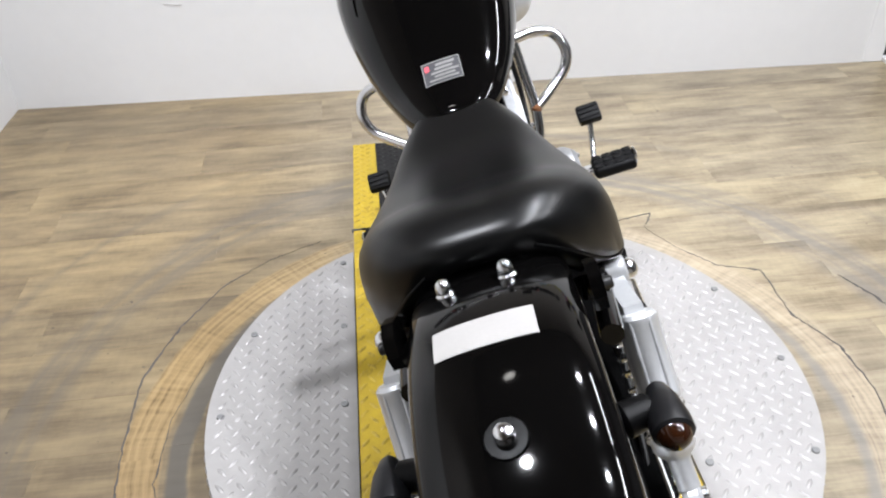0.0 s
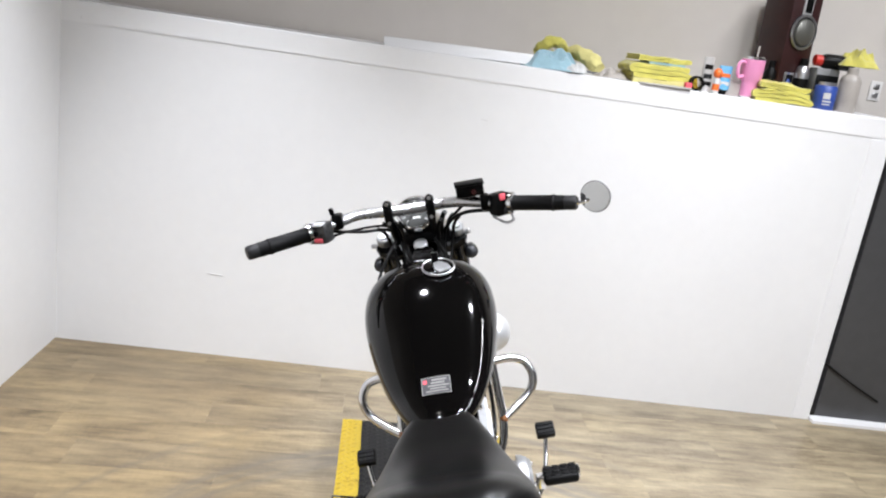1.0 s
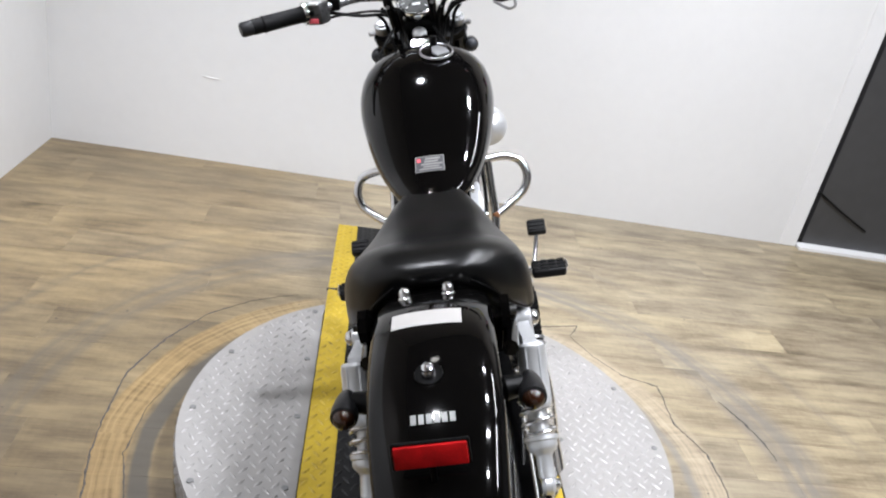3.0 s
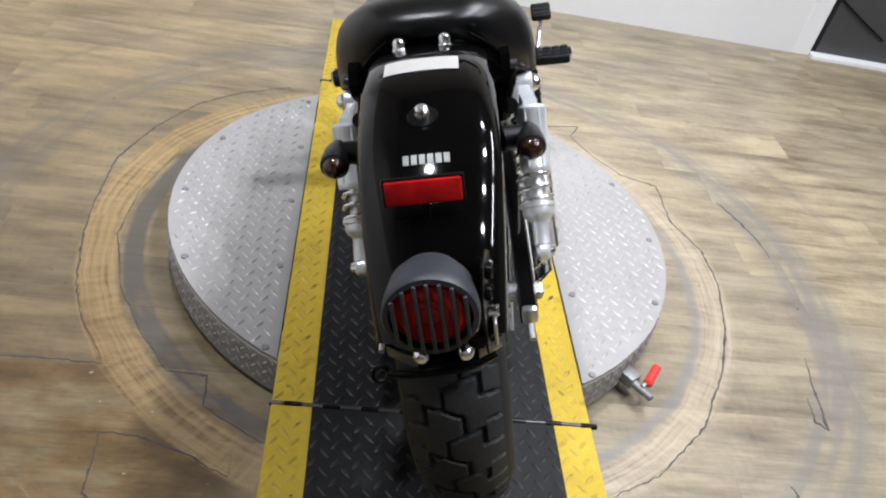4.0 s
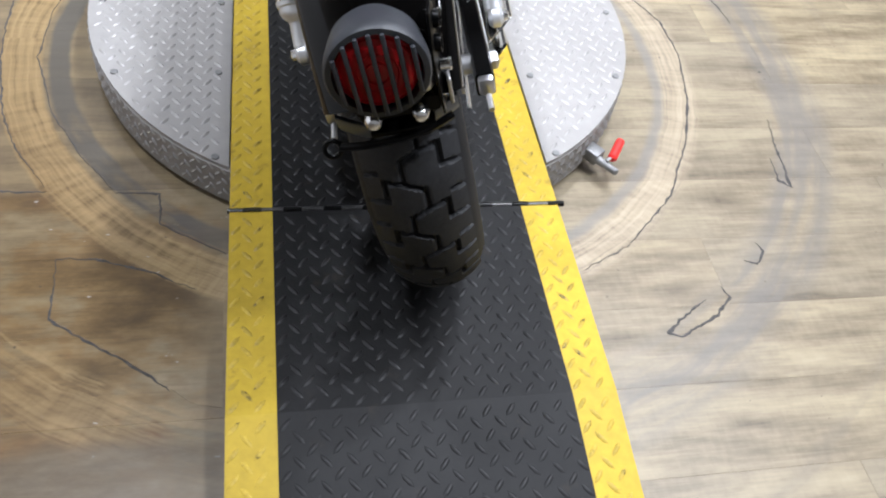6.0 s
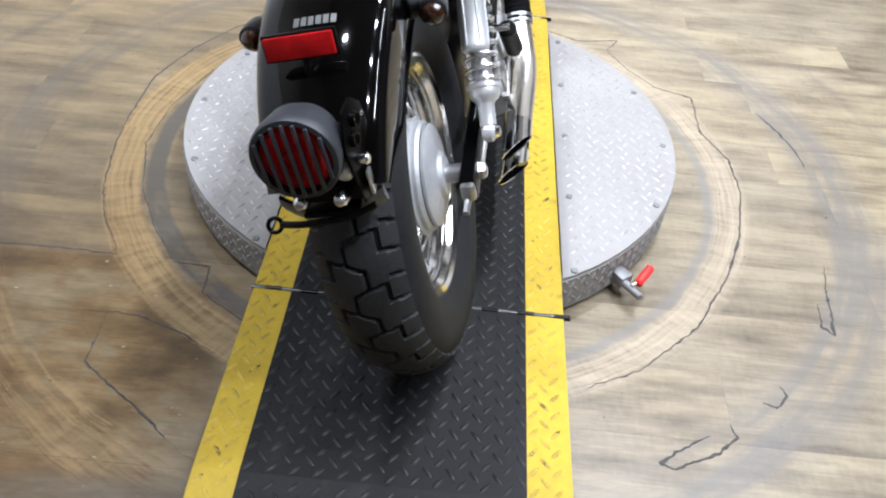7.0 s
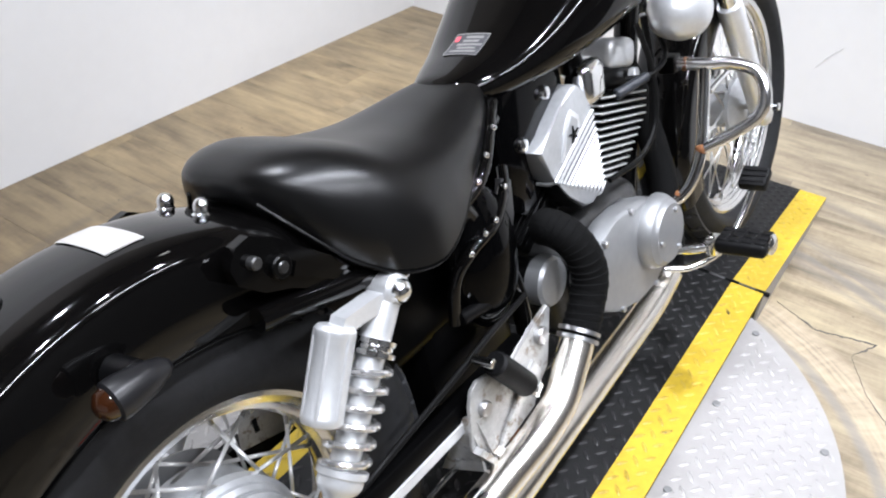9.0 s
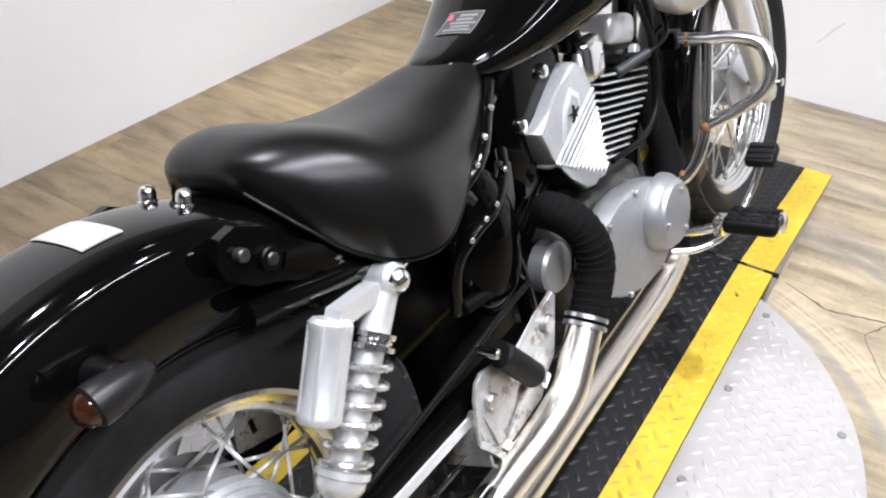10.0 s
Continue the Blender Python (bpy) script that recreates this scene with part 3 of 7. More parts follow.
def wheel(name, cy, cz, R, half, rim_r, rim_half, rc, spokes, hub_r, hub_half, label):
    c = (0, cy, cz)
    prof = [(rim_r + 0.010, -rim_half - 0.004), (rim_r + 0.012, -rim_half), (rim_r + 0.008, -rim_half + 0.004), (rim_r - 0.006, -rim_half + 0.007), (rim_r - 0.010, -rim_half * 0.55), (rim_r - 0.020, -rim_half * 0.35),
            (rim_r - 0.022, 0), (rim_r - 0.020, rim_half * 0.35), (rim_r - 0.010, rim_half * 0.55), (rim_r - 0.006, rim_half - 0.007), (rim_r + 0.008, rim_half - 0.004), (rim_r + 0.012, rim_half), (rim_r + 0.010, rim_half + 0.004)]
    prof += [(rim_r - 0.002, rim_half + 0.005), (rim_r - 0.010, rim_half + 0.001), (rim_r - 0.008, rim_half - 0.003), (rim_r - 0.014, rim_half * 0.72), (rim_r - 0.014, rim_half * 0.60), (rim_r - 0.022, rim_half * 0.52), (rim_r - 0.021, rim_half * 0.36), (rim_r - 0.0265, rim_half * 0.24), (rim_r - 0.0275, 0), (rim_r - 0.0265, -rim_half * 0.24), (rim_r - 0.021, -rim_half * 0.36), (rim_r - 0.022, -rim_half * 0.52), (rim_r - 0.014, -rim_half * 0.60), (rim_r - 0.014, -rim_half * 0.72), (rim_r - 0.008, -rim_half + 0.003), (rim_r - 0.010, -rim_half - 0.001), (rim_r - 0.002, -rim_half - 0.005)]
    w = part(name, spin(B(), prof, c, 72, True), RIM_CHROME, bike, label, sharp=30)
    part("tyre", spin(B(), tyre_profile(R - 0.0065, half, rim_r, rim_half, rc), c, 72, False), RUBBER, w, "dusty black rubber tyre", sharp=60)
    sp, nip = B(), B()
    rod(sp, (0, 0, 0), (0, 0, 1), 0.0022, segs=6)
    me = bpy.data.meshes.new("spoke")
    sp.to_mesh(me), sp.free()
    me.materials.append(SPOKE_SILVER)
    me.shade_smooth()
    lathe(nip, [(0, 0), (0.0034, 0), (0.0030, 0.016), (0, 0.016)], segs=8)
    nme = bpy.data.meshes.new("spoke_nipple")
    nip.to_mesh(nme), nip.free()
    nme.materials.append(CHROME)
    for k in range(spokes):
        side = 1 if k % 2 else -1
        fan = 1 if (k // 2) % 2 else -1
        a = 2 * math.pi * (k + 0.5) / spokes
        ah = a - fan * radians(62)
        p0 = Vector((side * hub_half, cy + hub_r * math.cos(ah), cz + hub_r * math.sin(ah)))
        p1 = Vector((side * 0.006, cy + (rim_r - 0.020) * math.cos(a), cz + (rim_r - 0.020) * math.sin(a)))
        m = frame_to(p0, p1)
        place("spoke", me, w, matrix=m @ Matrix.Diagonal((1, 1, (p1 - p0).length, 1)))
        place("nipple", nme, w, matrix=frame_to(p1, p0))
    return w


RA, FA = Vector((0, 0, 0.300)), Vector((0, 1.405, 0.266))
RR = 0.2925
rear_wheel = wheel("rear_wheel", RA.y, RA.z, RR, 0.064, 0.178, 0.040, 0.075, 36, 0.080, 0.034, "chrome spoked rear wheel")

# tread relief: a fine skin with grooves along the given lines
def tread_skin(name, R, rc, umax, count, lines, parent, cy, cz, depth=0.0085, groove=0.0026, nu=58, nv=22):
    pitch = 2 * math.pi * R / count
    us = np.linspace(-umax, umax, nu + 1)
    vs = np.arange(nv) / nv
    U, V = np.meshgrid(us, vs * pitch)
    near = np.full(U.shape, 1.0)
    for (u0, v0), (u1, v1) in lines:
        for turn in (-1, 0, 1):
            ax, ay, bx, by = u0, (v0 + turn) * pitch, u1, (v1 + turn) * pitch
            t = np.clip(((U - ax) * (bx - ax) + (V - ay) * (by - ay)) / max(1e-9, (bx - ax) ** 2 + (by - ay) ** 2), 0, 1)
            near = np.minimum(near, np.hypot(U - ax - t * (bx - ax), V - ay - t * (by - ay)))
    sink = depth * np.clip((groove + 0.0012 - near) / 0.0016, 0, 1)
    sink[:, 0] = sink[:, -1] = depth
    verts, faces, n = [], [], nu + 1
    for k in range(count):
        for j in range(nv):
            w = 2 * math.pi * (k + j / nv) / count
            c, s = math.cos(w), math.sin(w)
            for i in range(n):
                a = us[i] / rc
                h = sink[j, i]
                r = R - rc * (1 - math.cos(a)) - h * math.cos(a)
                verts.append((rc * math.sin(a) - h * math.sin(a), cy + r * c, cz + r * s))
    rows = count * nv
    for j in range(rows):
        p, q = j * n, ((j + 1) % rows) * n
        faces += [(p + i, p + i + 1, q + i + 1, q + i) for i in range(nu)]
    me = bpy.data.meshes.new(name)
    me.from_pydata(verts, [], faces)
    me.materials.append(TREAD_RUBBER)
    me.shade_smooth()
    me.set_sharp_from_angle(angle=radians(40))
    return place(name, me, parent, "grooved block tread")


def chain(points):
    return list(zip(points, points[1:]))


HALF_LINES = chain([(-0.011, 0.0), (-0.011, 0.36), (0.011, 0.50), (0.011, 0.86), (-0.011, 1.0)]) + chain([(-0.011, 0.36), (-0.034, 0.30), (-0.034, 0.66), (-0.062, 0.70)]) + chain([(-0.042, 0.16), (-0.062, 0.20)])
swap = lambda lines: [((-a[0], a[1] + 0.5), (-b[0], b[1] + 0.5)) for a, b in lines]
tread_skin("tread", RR, 0.075, 0.064, 25, HALF_LINES + swap(HALF_LINES), rear_wheel, RA.y, RA.z, 0.0085, 0.0020, 64, 28)

hub = part("hub", spin(B(), [(0.0, -0.060), (0.030, -0.060), (0.034, -0.042), (0.078, -0.040), (0.084, -0.036), (0.084, -0.028), (0.062, -0.022), (0.052, 0.004), (0.074, 0.012), (0.0885, 0.016), (0.0885, 0.030), (0.083, 0.033), (0.083, 0.039), (0.079, 0.044), (0.0, 0.044)], RA), HUB_GREY, rear_wheel, "dull grey drum brake hub", sharp=30)
part("brake_plate", spin(B(), [(0.0, 0.0455), (0.077, 0.0455), (0.077, 0.050), (0.070, 0.054), (0.036, 0.060), (0.030, 0.066), (0.0, 0.066)], RA), HUB_GREY, hub, "grey cast brake plate", sharp=30)
part("sprocket_carrier", spin(B(), [(0.0, -0.072), (0.070, -0.072), (0.088, -0.068), (0.090, -0.063), (0.086, -0.061), (0.0, -0.061)], RA), ALUMINIUM, hub)
axle = part("axle", rod(B(), RA + Vector((-0.118, 0, 0)), RA + Vector((0.128, 0, 0)), 0.008, segs=14, bevel=0.001), STEEL, bike)
nut = bolt_mesh("axle_nut", 0.014, 0.013, STEEL)
place("nut", nut, axle, matrix=Matrix.Translation(RA + Vector((0.113, 0, 0))) @ AX)
part("spacer", rod(B(), RA + Vector((0.066, 0, 0)), RA + Vector((0.098, 0, 0)), 0.014, segs=16, bevel=0.001), STEEL, axle)
part("brake_lever", slab(B(), [(-0.008, -0.010), (0.008, -0.010), (0.006, 0.070), (-0.006, 0.070)], Matrix.Translation((0.070, 0.052, 0.262)) @ pose(0, 0, 0, 90, 0, 90) @ pose(0, 0, 0, 0, 0, -165), 0.006, 0.001), STEEL, hub, "steel brake lever")
part("brake_cam", rod(B(), (0.058, 0.052, 0.262), (0.086, 0.052, 0.262), 0.009, segs=12, bevel=0.001), STEEL, hub)
tube_bm = tube(B(), [(0.078, 0.020, 0.200), (0.084, 0.15, 0.205), (0.098, 0.36, 0.225), (0.11, 0.52, 0.24)], 0.0035, 8)
part("brake_rod", tube_bm, CHROME, bike, "chrome brake rod")

# swingarm: two arms and their end plates
for side in (-1, 1):
    arm = part("swingarm_arm", loft(B(), [[(side * (x + dx), y, z + dz) for dx, dz in ((-0.012, -0.017), (0.012, -0.017), (0.013, -0.010), (0.013, 0.014), (0.010, 0.019), (-0.010, 0.019), (-0.013, 0.014), (-0.013, -0.010))] for x, y, z in ((0.103, -0.045, 0.298), (0.103, 0.06, 0.299), (0.103, 0.20, 0.296), (0.100, 0.32, 0.292), (0.095, 0.44, 0.290))]), SATIN_BLACK, bike, "black swingarm tube")
    # pale strip added where the arm's side reflects brightly
    part("sheen_strip", loft(B(), [[(side * (x + dx), y, z + dz) for dx, dz in ((-0.004, -0.0185), (0.002, -0.0170), (0.0025, -0.0040), (0.0, -0.0030))] for x, y, z in ((0.116, 0.030, 0.299), (0.117, 0.16, 0.297), (0.115, 0.29, 0.294))]), BRIGHT_ALU, arm, "pale strip standing for the sheen on the swingarm side")
    part("axle_adjuster", box(B(), (side * 0.104, -0.030, 0.300), (0.022, 0.052, 0.028), bevel=0.005), STEEL, arm)
    part("adjuster_bolt", rod(B(), (side * 0.104, -0.07, 0.300), (side * 0.104, -0.098, 0.300), 0.004, segs=8), STEEL, arm)


# rear shocks with side reservoirs
def shock(side):
    top, low = Vector((side * 0.125, 0.215, 0.520)), Vector((side * 0.134, 0.045, 0.335))
    ax = (low - top).normalized()
    s = part("shock_absorber", rod(B(), top + ax * 0.012, top + ax * 0.060, 0.0165, segs=20, bevel=0.003), BRIGHT_ALU, bike, "bright silver rear shock absorber")
    part("top_eye", rod(B(), top + Vector((-side * 0.016, 0, 0)), top + Vector((side * 0.016, 0, 0)), 0.0175, segs=20, bevel=0.003), BRIGHT_ALU, s)
    part("top_bolt", lathe(B(), [(0, 0), (0.0125, 0), (0.0125, 0.004), (0.010, 0.009), (0.004, 0.012), (0, 0.012)], frame_to(top + Vector((side * 0.016, 0, 0)), top + Vector((side * 1, 0, 0))), 16), CHROME, s)
    part("shaft", rod(B(), top + ax * 0.05, low - ax * 0.05, 0.0150, segs=18), BRIGHT_ALU, s)
    part("preload_collar", lathe(B(), [(0.0, 0), (0.0235, 0), (0.0235, 0.005), (0.0215, 0.007), (0.0215, 0.010), (0.0250, 0.012), (0.0250, 0.017), (0, 0.017)], frame_to(top + ax * 0.052, low), 22), CHROME, s)
    a, b = top + ax * 0.072, low - ax * 0.068
    turns, pts = 6.3, []
    side_v = ax.orthogonal().normalized()
    up_v = ax.cross(side_v)
    for k in range(int(turns * 14) + 1):
        w = 2 * math.pi * k / 14
        pts.append(a.lerp(b, k / (turns * 14)) + 0.0232 * (math.cos(w) * side_v + math.sin(w) * up_v))
    part("spring", tube(B(), pts, 0.0039, 8, smooth=False), SPRING_SILVER, s, "silver coil spring with rust spots")
    part("lower_collar", lathe(B(), [(0, -0.003), (0.0262, -0.003), (0.0262, 0.003), (0.0235, 0.005), (0.0235, 0.012), (0.0205, 0.018), (0.0145, 0.023), (0.0125, 0.027), (0.0125, 0.058), (0, 0.058)], frame_to(low - ax * 0.068, low), 22), BRIGHT_ALU, s)
    part("lower_eye", rod(B(), low + Vector((-side * 0.010, 0, 0)), low + Vector((side * 0.010, 0, 0)), 0.0145, segs=20, bevel=0.005), BRIGHT_ALU, s)
    part("lower_bolt", lathe(B(), [(0, 0), (0.009, 0), (0.008, 0.006), (0, 0.009)], frame_to(low + Vector((side * 0.010, 0, 0)), low + Vector((side * 1, 0, 0))), 14), CHROME, s)
    back = Vector((0, -ax.z, ax.y)) * (1 if ax.y < 0 else -1)
    back = Vector((0, ax.z, -ax.y)) if back.y > 0 else back
    r0 = Vector((side * 0.131, 0.141, 0.533))
    lean = Vector((0, -0.046, -0.072)).normalized()
    res = part("reservoir", lathe(B(), [(0, 0.008), (0.017, 0.008), (0.0205, 0.012), (0.0205, 0.018), (0.0195, 0.020), (0.0195, 0.090), (0.0205, 0.092), (0.0205, 0.098), (0.019, 0.101), (0, 0.101)], frame_to(r0, r0 + lean), 22), BRIGHT_ALU, s, "ribbed silver side reservoir")
    for k in range(6):
        w = 2 * math.pi * k / 6
        d = Vector((1, 0, 0)) * math.cos(w) + lean.cross(Vector((1, 0, 0))) * math.sin(w)
        part("rib", rod(B(), r0 + lean * 0.014 + d * 0.019, r0 + lean * 0.094 + d * 0.019, 0.0022, segs=8), BRIGHT_ALU, res)
    part("bridge", loft(B(), [[p + Vector((dx, 0, 0)) + q for dx, q in ((-0.010, ax * -0.010), (0.010, ax * -0.010), (0.010, ax * 0.012), (-0.010, ax * 0.012))] for p in (top + ax * 0.010 + back * 0.006, top + ax * 0.026 + back * 0.028, r0 + lean * 0.010)]), BRIGHT_ALU, s)
    return s


shock(1)
shock(-1)

# pale plate beside the far swingarm arm, seen between the spokes
guard_m = Matrix(((0, 0, 1, -0.088), (1, 0, 0, 0), (0, 1, 0, 0), (0, 0, 0, 1)))
chain_plate = part("chain_guard_plate", slab(B(), [(0.108, 0.312), (0.116, 0.346), (0.124, 0.350), (0.146, 0.350), (0.156, 0.343), (0.200, 0.316), (0.240, 0.288), (0.180, 0.292)], guard_m, 0.003, 0.0008), GREASY_ALU, bike, "pale aluminium chain guard plate")
part("slot", box(B(), (-0.0846, 0.137, 0.330), (0.001, 0.007, 0.019)), SOOT_DARK, chain_plate, "dark slot")

# rear mudguard
FEND_R = 0.360


def fender_ring(angle, R, half, drop, tuck=0.0):
    """One cross loop of a mudguard at an angle round the axle."""
    pts = []
    for k in range(17):
        u = -1 + k / 8
        turn = min(1, abs(u) / 0.74) * math.pi / 2
        x = half * math.copysign(math.sin(turn) ** 0.8 if abs(u) < 0.74 else 1.0, u)
        r = R - 0.030 * (1 - max(0.0, math.cos(turn)) ** 0.8) if abs(u) < 0.74 else R - 0.030 - drop * (abs(u) - 0.74) / 0.26
        pts.append((x, r))
    return pts


def mudguard(name, centre, R, half, a0, a1, n, drop_at, material, label, thick=0.0022):
    bm = B()
    outer, inner = [], []
    for i in range(n + 1):
        a = a0 + (a1 - a0) * i / n
        taper = 1 - 0.14 * max(0.0, i / n - 0.62) / 0.38
        ring = [(x * taper, r) for x, r in fender_ring(a, R, half, drop_at(i / n))]
        for store, off in ((outer, 0), (inner, thick)):
            store.append([bm.verts.new((x * (1 - off / half), centre[1] + (r - off) * math.cos(a), centre[2] + (r - off) * math.sin(a))) for x, r in ring])
    for rings, flip in ((outer, False), (inner, True)):
        skin(bm, rings, caps=False, closed=False)
    for o, i in ((outer[0], inner[0]), (outer[-1], inner[-1])):
        for k in range(16):
            bm.faces.new((o[k], o[k + 1], i[k + 1], i[k]))
    for k in (0, 16):
        for i in range(n):
            bm.faces.new((outer[i][k], outer[i + 1][k], inner[i + 1][k], inner[i][k]))
    return part(name, bm, material, bike, label, sharp=50)


FEND_A0, FEND_A1 = radians(58), radians(144.5)


def fender_drop(s):
    """Depth of the flat side skirt, cut off at a slant towards the tail."""
    deg = 58 + 86.5 * s
    return float(np.interp(deg, (58, 75, 127, 131, 137, 142, 144.5), (0.071, 0.071, 0.069, 0.062, 0.037, 0.014, 0.003)))


fender = mudguard("rear_fender", RA, FEND_R, 0.081, FEND_A0, FEND_A1, 48, fender_drop, GLOSS_BLACK, "gloss black painted rear fender")
for side in (-1, 1):
    edge = []
    for k in range(33):
        u = k / 32
        t = FEND_A0 + (FEND_A1 - FEND_A0) * u
        r = FEND_R - 0.030 - fender_drop(u)
        edge.append((side * 0.0812 * (1 - 0.14 * max(0.0, u - 0.62) / 0.38), r * math.cos(t), RA.z + r * math.sin(t)))
    part("edge_bead", tube(B(), edge, 0.0011, 8, 2), SATIN_BLACK, fender)


def on_fender(deg, lift=0.0, x=0.0):
    return on_fender_exact(deg, x, lift)


def fender_frame(deg, lift=0.0, x=0.0):
    """x across, y back along the crown, z out."""
    a = radians(deg)
    out, back = Vector((0, math.cos(a), math.sin(a))), Vector((0, -math.sin(a), math.cos(a)))
    m = Matrix((Vector((1, 0, 0)), back, out)).transposed().to_4x4()
    m.translation = on_fender(deg, lift, x)
    return m


def fender_patch(name, deg0, deg1, x0, x1, material, parent, lift=0.0012, label="", nx=8, na=6):
    bm = B()
    rows = []
    for h in (lift, lift - 0.001):
        rows.append([[bm.verts.new(on_fender_exact(deg0 + (deg1 - deg0) * j / na, x0 + (x1 - x0) * i / nx, h)) for i in range(nx + 1)] for j in range(na + 1)])
    for grid in rows:
        for j in range(na):
            for i in range(nx):
                bm.faces.new((grid[j][i], grid[j][i + 1], grid[j + 1][i + 1], grid[j + 1][i]))
    return part(name, bm, material, parent, label)


def on_fender_exact(deg, x, lift):
    r = FEND_R - 0.030 * (1 - (1 - min(1, abs(x) / 0.081) ** 2.5) ** 0.4) + lift
    return Vector((x, RA.y + r * math.cos(radians(deg)), RA.z + r * math.sin(radians(deg))))


fender_patch("label", 83.4, 89.4, -0.050, 0.040, PAPER, fender, label="blank white paper label")
m = fender_frame(103.8, 0.0, -0.003)
part("stud_washer", lathe(B(), [(0, 0), (0.0175, 0), (0.0165, 0.002), (0, 0.0022)], m, 20), SATIN_BLACK, fender)
stud = part("seat_stud", lathe(B(), [(0, 0), (0.0085, 0), (0.0085, 0.008), (0.0070, 0.010), (0.0070, 0.013), (0.003, 0.016), (0, 0.016)], m, 20), CHROME, fender, "chrome mounting stud")
for x in (-0.037, 0.023):
    m = fender_frame(72.3, 0.003, x)
    part("acorn_nut", lathe(B(), [(0, -0.012), (0.0098, -0.012), (0.0098, -0.003), (0.0080, -0.001), (0.0082, 0.004), (0.0075, 0.0075), (0.0060, 0.0102), (0.0035, 0.0120), (0, 0.0126)], m, 18), CHROME, fender, "chrome acorn nut")
# raised maker's lettering drawn as plain bars
for k in range(6):
    fender_patch("letter_bar", 112.4, 114.3, -0.026 + k * 0.0088, -0.0195 + k * 0.0088, DULL_SILVER, fender, 0.0009, nx=2, na=2)

# reflector on its bracket
rm = Matrix.Translation((-0.003, -0.200, 0.631)) @ pose(0, 0, 0, 78, 0, 0)
reflector = part("reflector", box(B(), (0, 0, 0), (0.084, 0.030, 0.006), bevel=0.002, m=rm), BLACK_PLASTIC, bike, "red rectangular rear reflector")
part("red_face", box(B(), (0, 0, 0.0045), (0.078, 0.025, 0.005), bevel=0.0015, m=rm), RED_REFLECTOR, reflector, "red prismatic plastic")
part("bracket", tube(B(), [rm.translation + Vector((0, 0.004, -0.005)), rm.translation + Vector((0, -0.002, -0.035)), rm.translation + Vector((0, 0.004, -0.075))], 0.004, 8), SATIN_BLACK, reflector)

# tail lamp with slotted grille
TL = Vector((-0.003, -0.305, 0.564))
tm = frame_to(TL, TL + Vector((0, -1, 0.06)))
lamp = part("tail_lamp", lathe(B(), [(0, -0.056), (0.020, -0.055), (0.034, -0.047), (0.043, -0.030), (0.0463, -0.010), (0.0477, 0.0), (0.0477, 0.009), (0.0460, 0.012), (0.0408, 0.0125), (0.0398, 0.011), (0.0393, 0.002), (0, 0.002)], tm, 40), LAMP_GREY, bike, "round faded grey tail lamp with slotted grille")
part("lens", lathe(B(), [(0.0390, 0.002), (0.037, 0.006), (0.025, 0.009), (0, 0.010)], tm, 32), RED_LENS, lamp, "red lens")
for k in range(4):
    w = 0.010 + 0.0075 * k
    part("lens_ring", lathe(B(), [(w, 0.0098 - 0.0009 * k), (w + 0.0012, 0.0108 - 0.0009 * k), (w + 0.0024, 0.0096 - 0.0009 * k)], tm, 32), RED_LENS, lamp)
for k in range(7):
    x = -0.0348 + k * 0.0116
    h = math.sqrt(0.0425 ** 2 - x * x)
    part("grille_bar", box(B(), (0, 0, 0), (0.0042, 2 * h, 0.0042), bevel=0.0012, m=tm @ pose(x, 0, 0.0145, 0, 0, 0)), LAMP_GREY, lamp)
tail = part("tail_bracket", slab(B(), [(-0.036, -0.052), (0.040, -0.052), (0.050, -0.034), (0.047, -0.006), (0.040, 0.026), (0.026, 0.036), (-0.024, 0.036), (-0.036, 0.026), (-0.042, -0.008), (-0.044, -0.034)], Matrix.Translation((0.003, -0.268, 0.535)) @ pose(0, 0, 0, 74, 0, 0), 0.004, 0.001), SATIN_BLACK, bike, "black tail lamp bracket")
for x in (-0.020, 0.025):
    part("bolt", lathe(B(), [(0, -0.012), (0.0085, -0.012), (0.0085, 0.004), (0.0055, 0.008), (0, 0.009)], frame_to((x, -0.303, 0.501), (x, -1.2, 0.72)), 14), CHROME, tail, "chrome dome bolt")
part("bolt", lathe(B(), [(0, -0.012), (0.0105, -0.012), (0.0105, 0.003), (0.007, 0.006), (0, 0.007)], frame_to((0.034, -0.288, 0.526), (0.30, -1.2, 0.70)), 16), STEEL, tail, "zinc flat bolt")
side_tab = part("side_tab", slab(B(), [(-0.026, -0.062), (0.014, -0.058), (0.030, -0.020), (0.024, 0.034), (0.006, 0.050), (-0.018, 0.046), (-0.034, 0.010)], Matrix.Translation((0.050, -0.268, 0.548)) @ pose(0, 0, 0, 90, 0, 80), 0.003, 0.0008), SATIN_BLACK, tail)
for y, z in ((-0.270, 0.577), (-0.282, 0.560)):
    face = 0.0531 + 0.1726 * (y + 0.268)
    part("hole_collar", lathe(B(), [(0.0064, -0.001), (0.0084, -0.001), (0.0080, 0.0058), (0.0066, 0.0058)], frame_to((face, y, z), (face + 0.985, y - 0.17, z)), 20, True), SATIN_BLACK, side_tab)
    part("blank_hole", rod(B(), (face - 0.002, y, z), (face + 0.0004, y - 0.0002, z), 0.0063, segs=18), TAN, side_tab, "tan disc seen through a bracket hole")
part("side_stud", ball(B(), (0.0570, -0.252, 0.572), 1.0, (0.003, 0.003, 0.003), 10, 8), CHROME, side_tab)
part("side_bolt", rod(B(), (0.050, -0.282, 0.535), (0.062, -0.283, 0.535), 0.0065, segs=12, bevel=0.0015), CHROME, side_tab, "chrome bolt head")
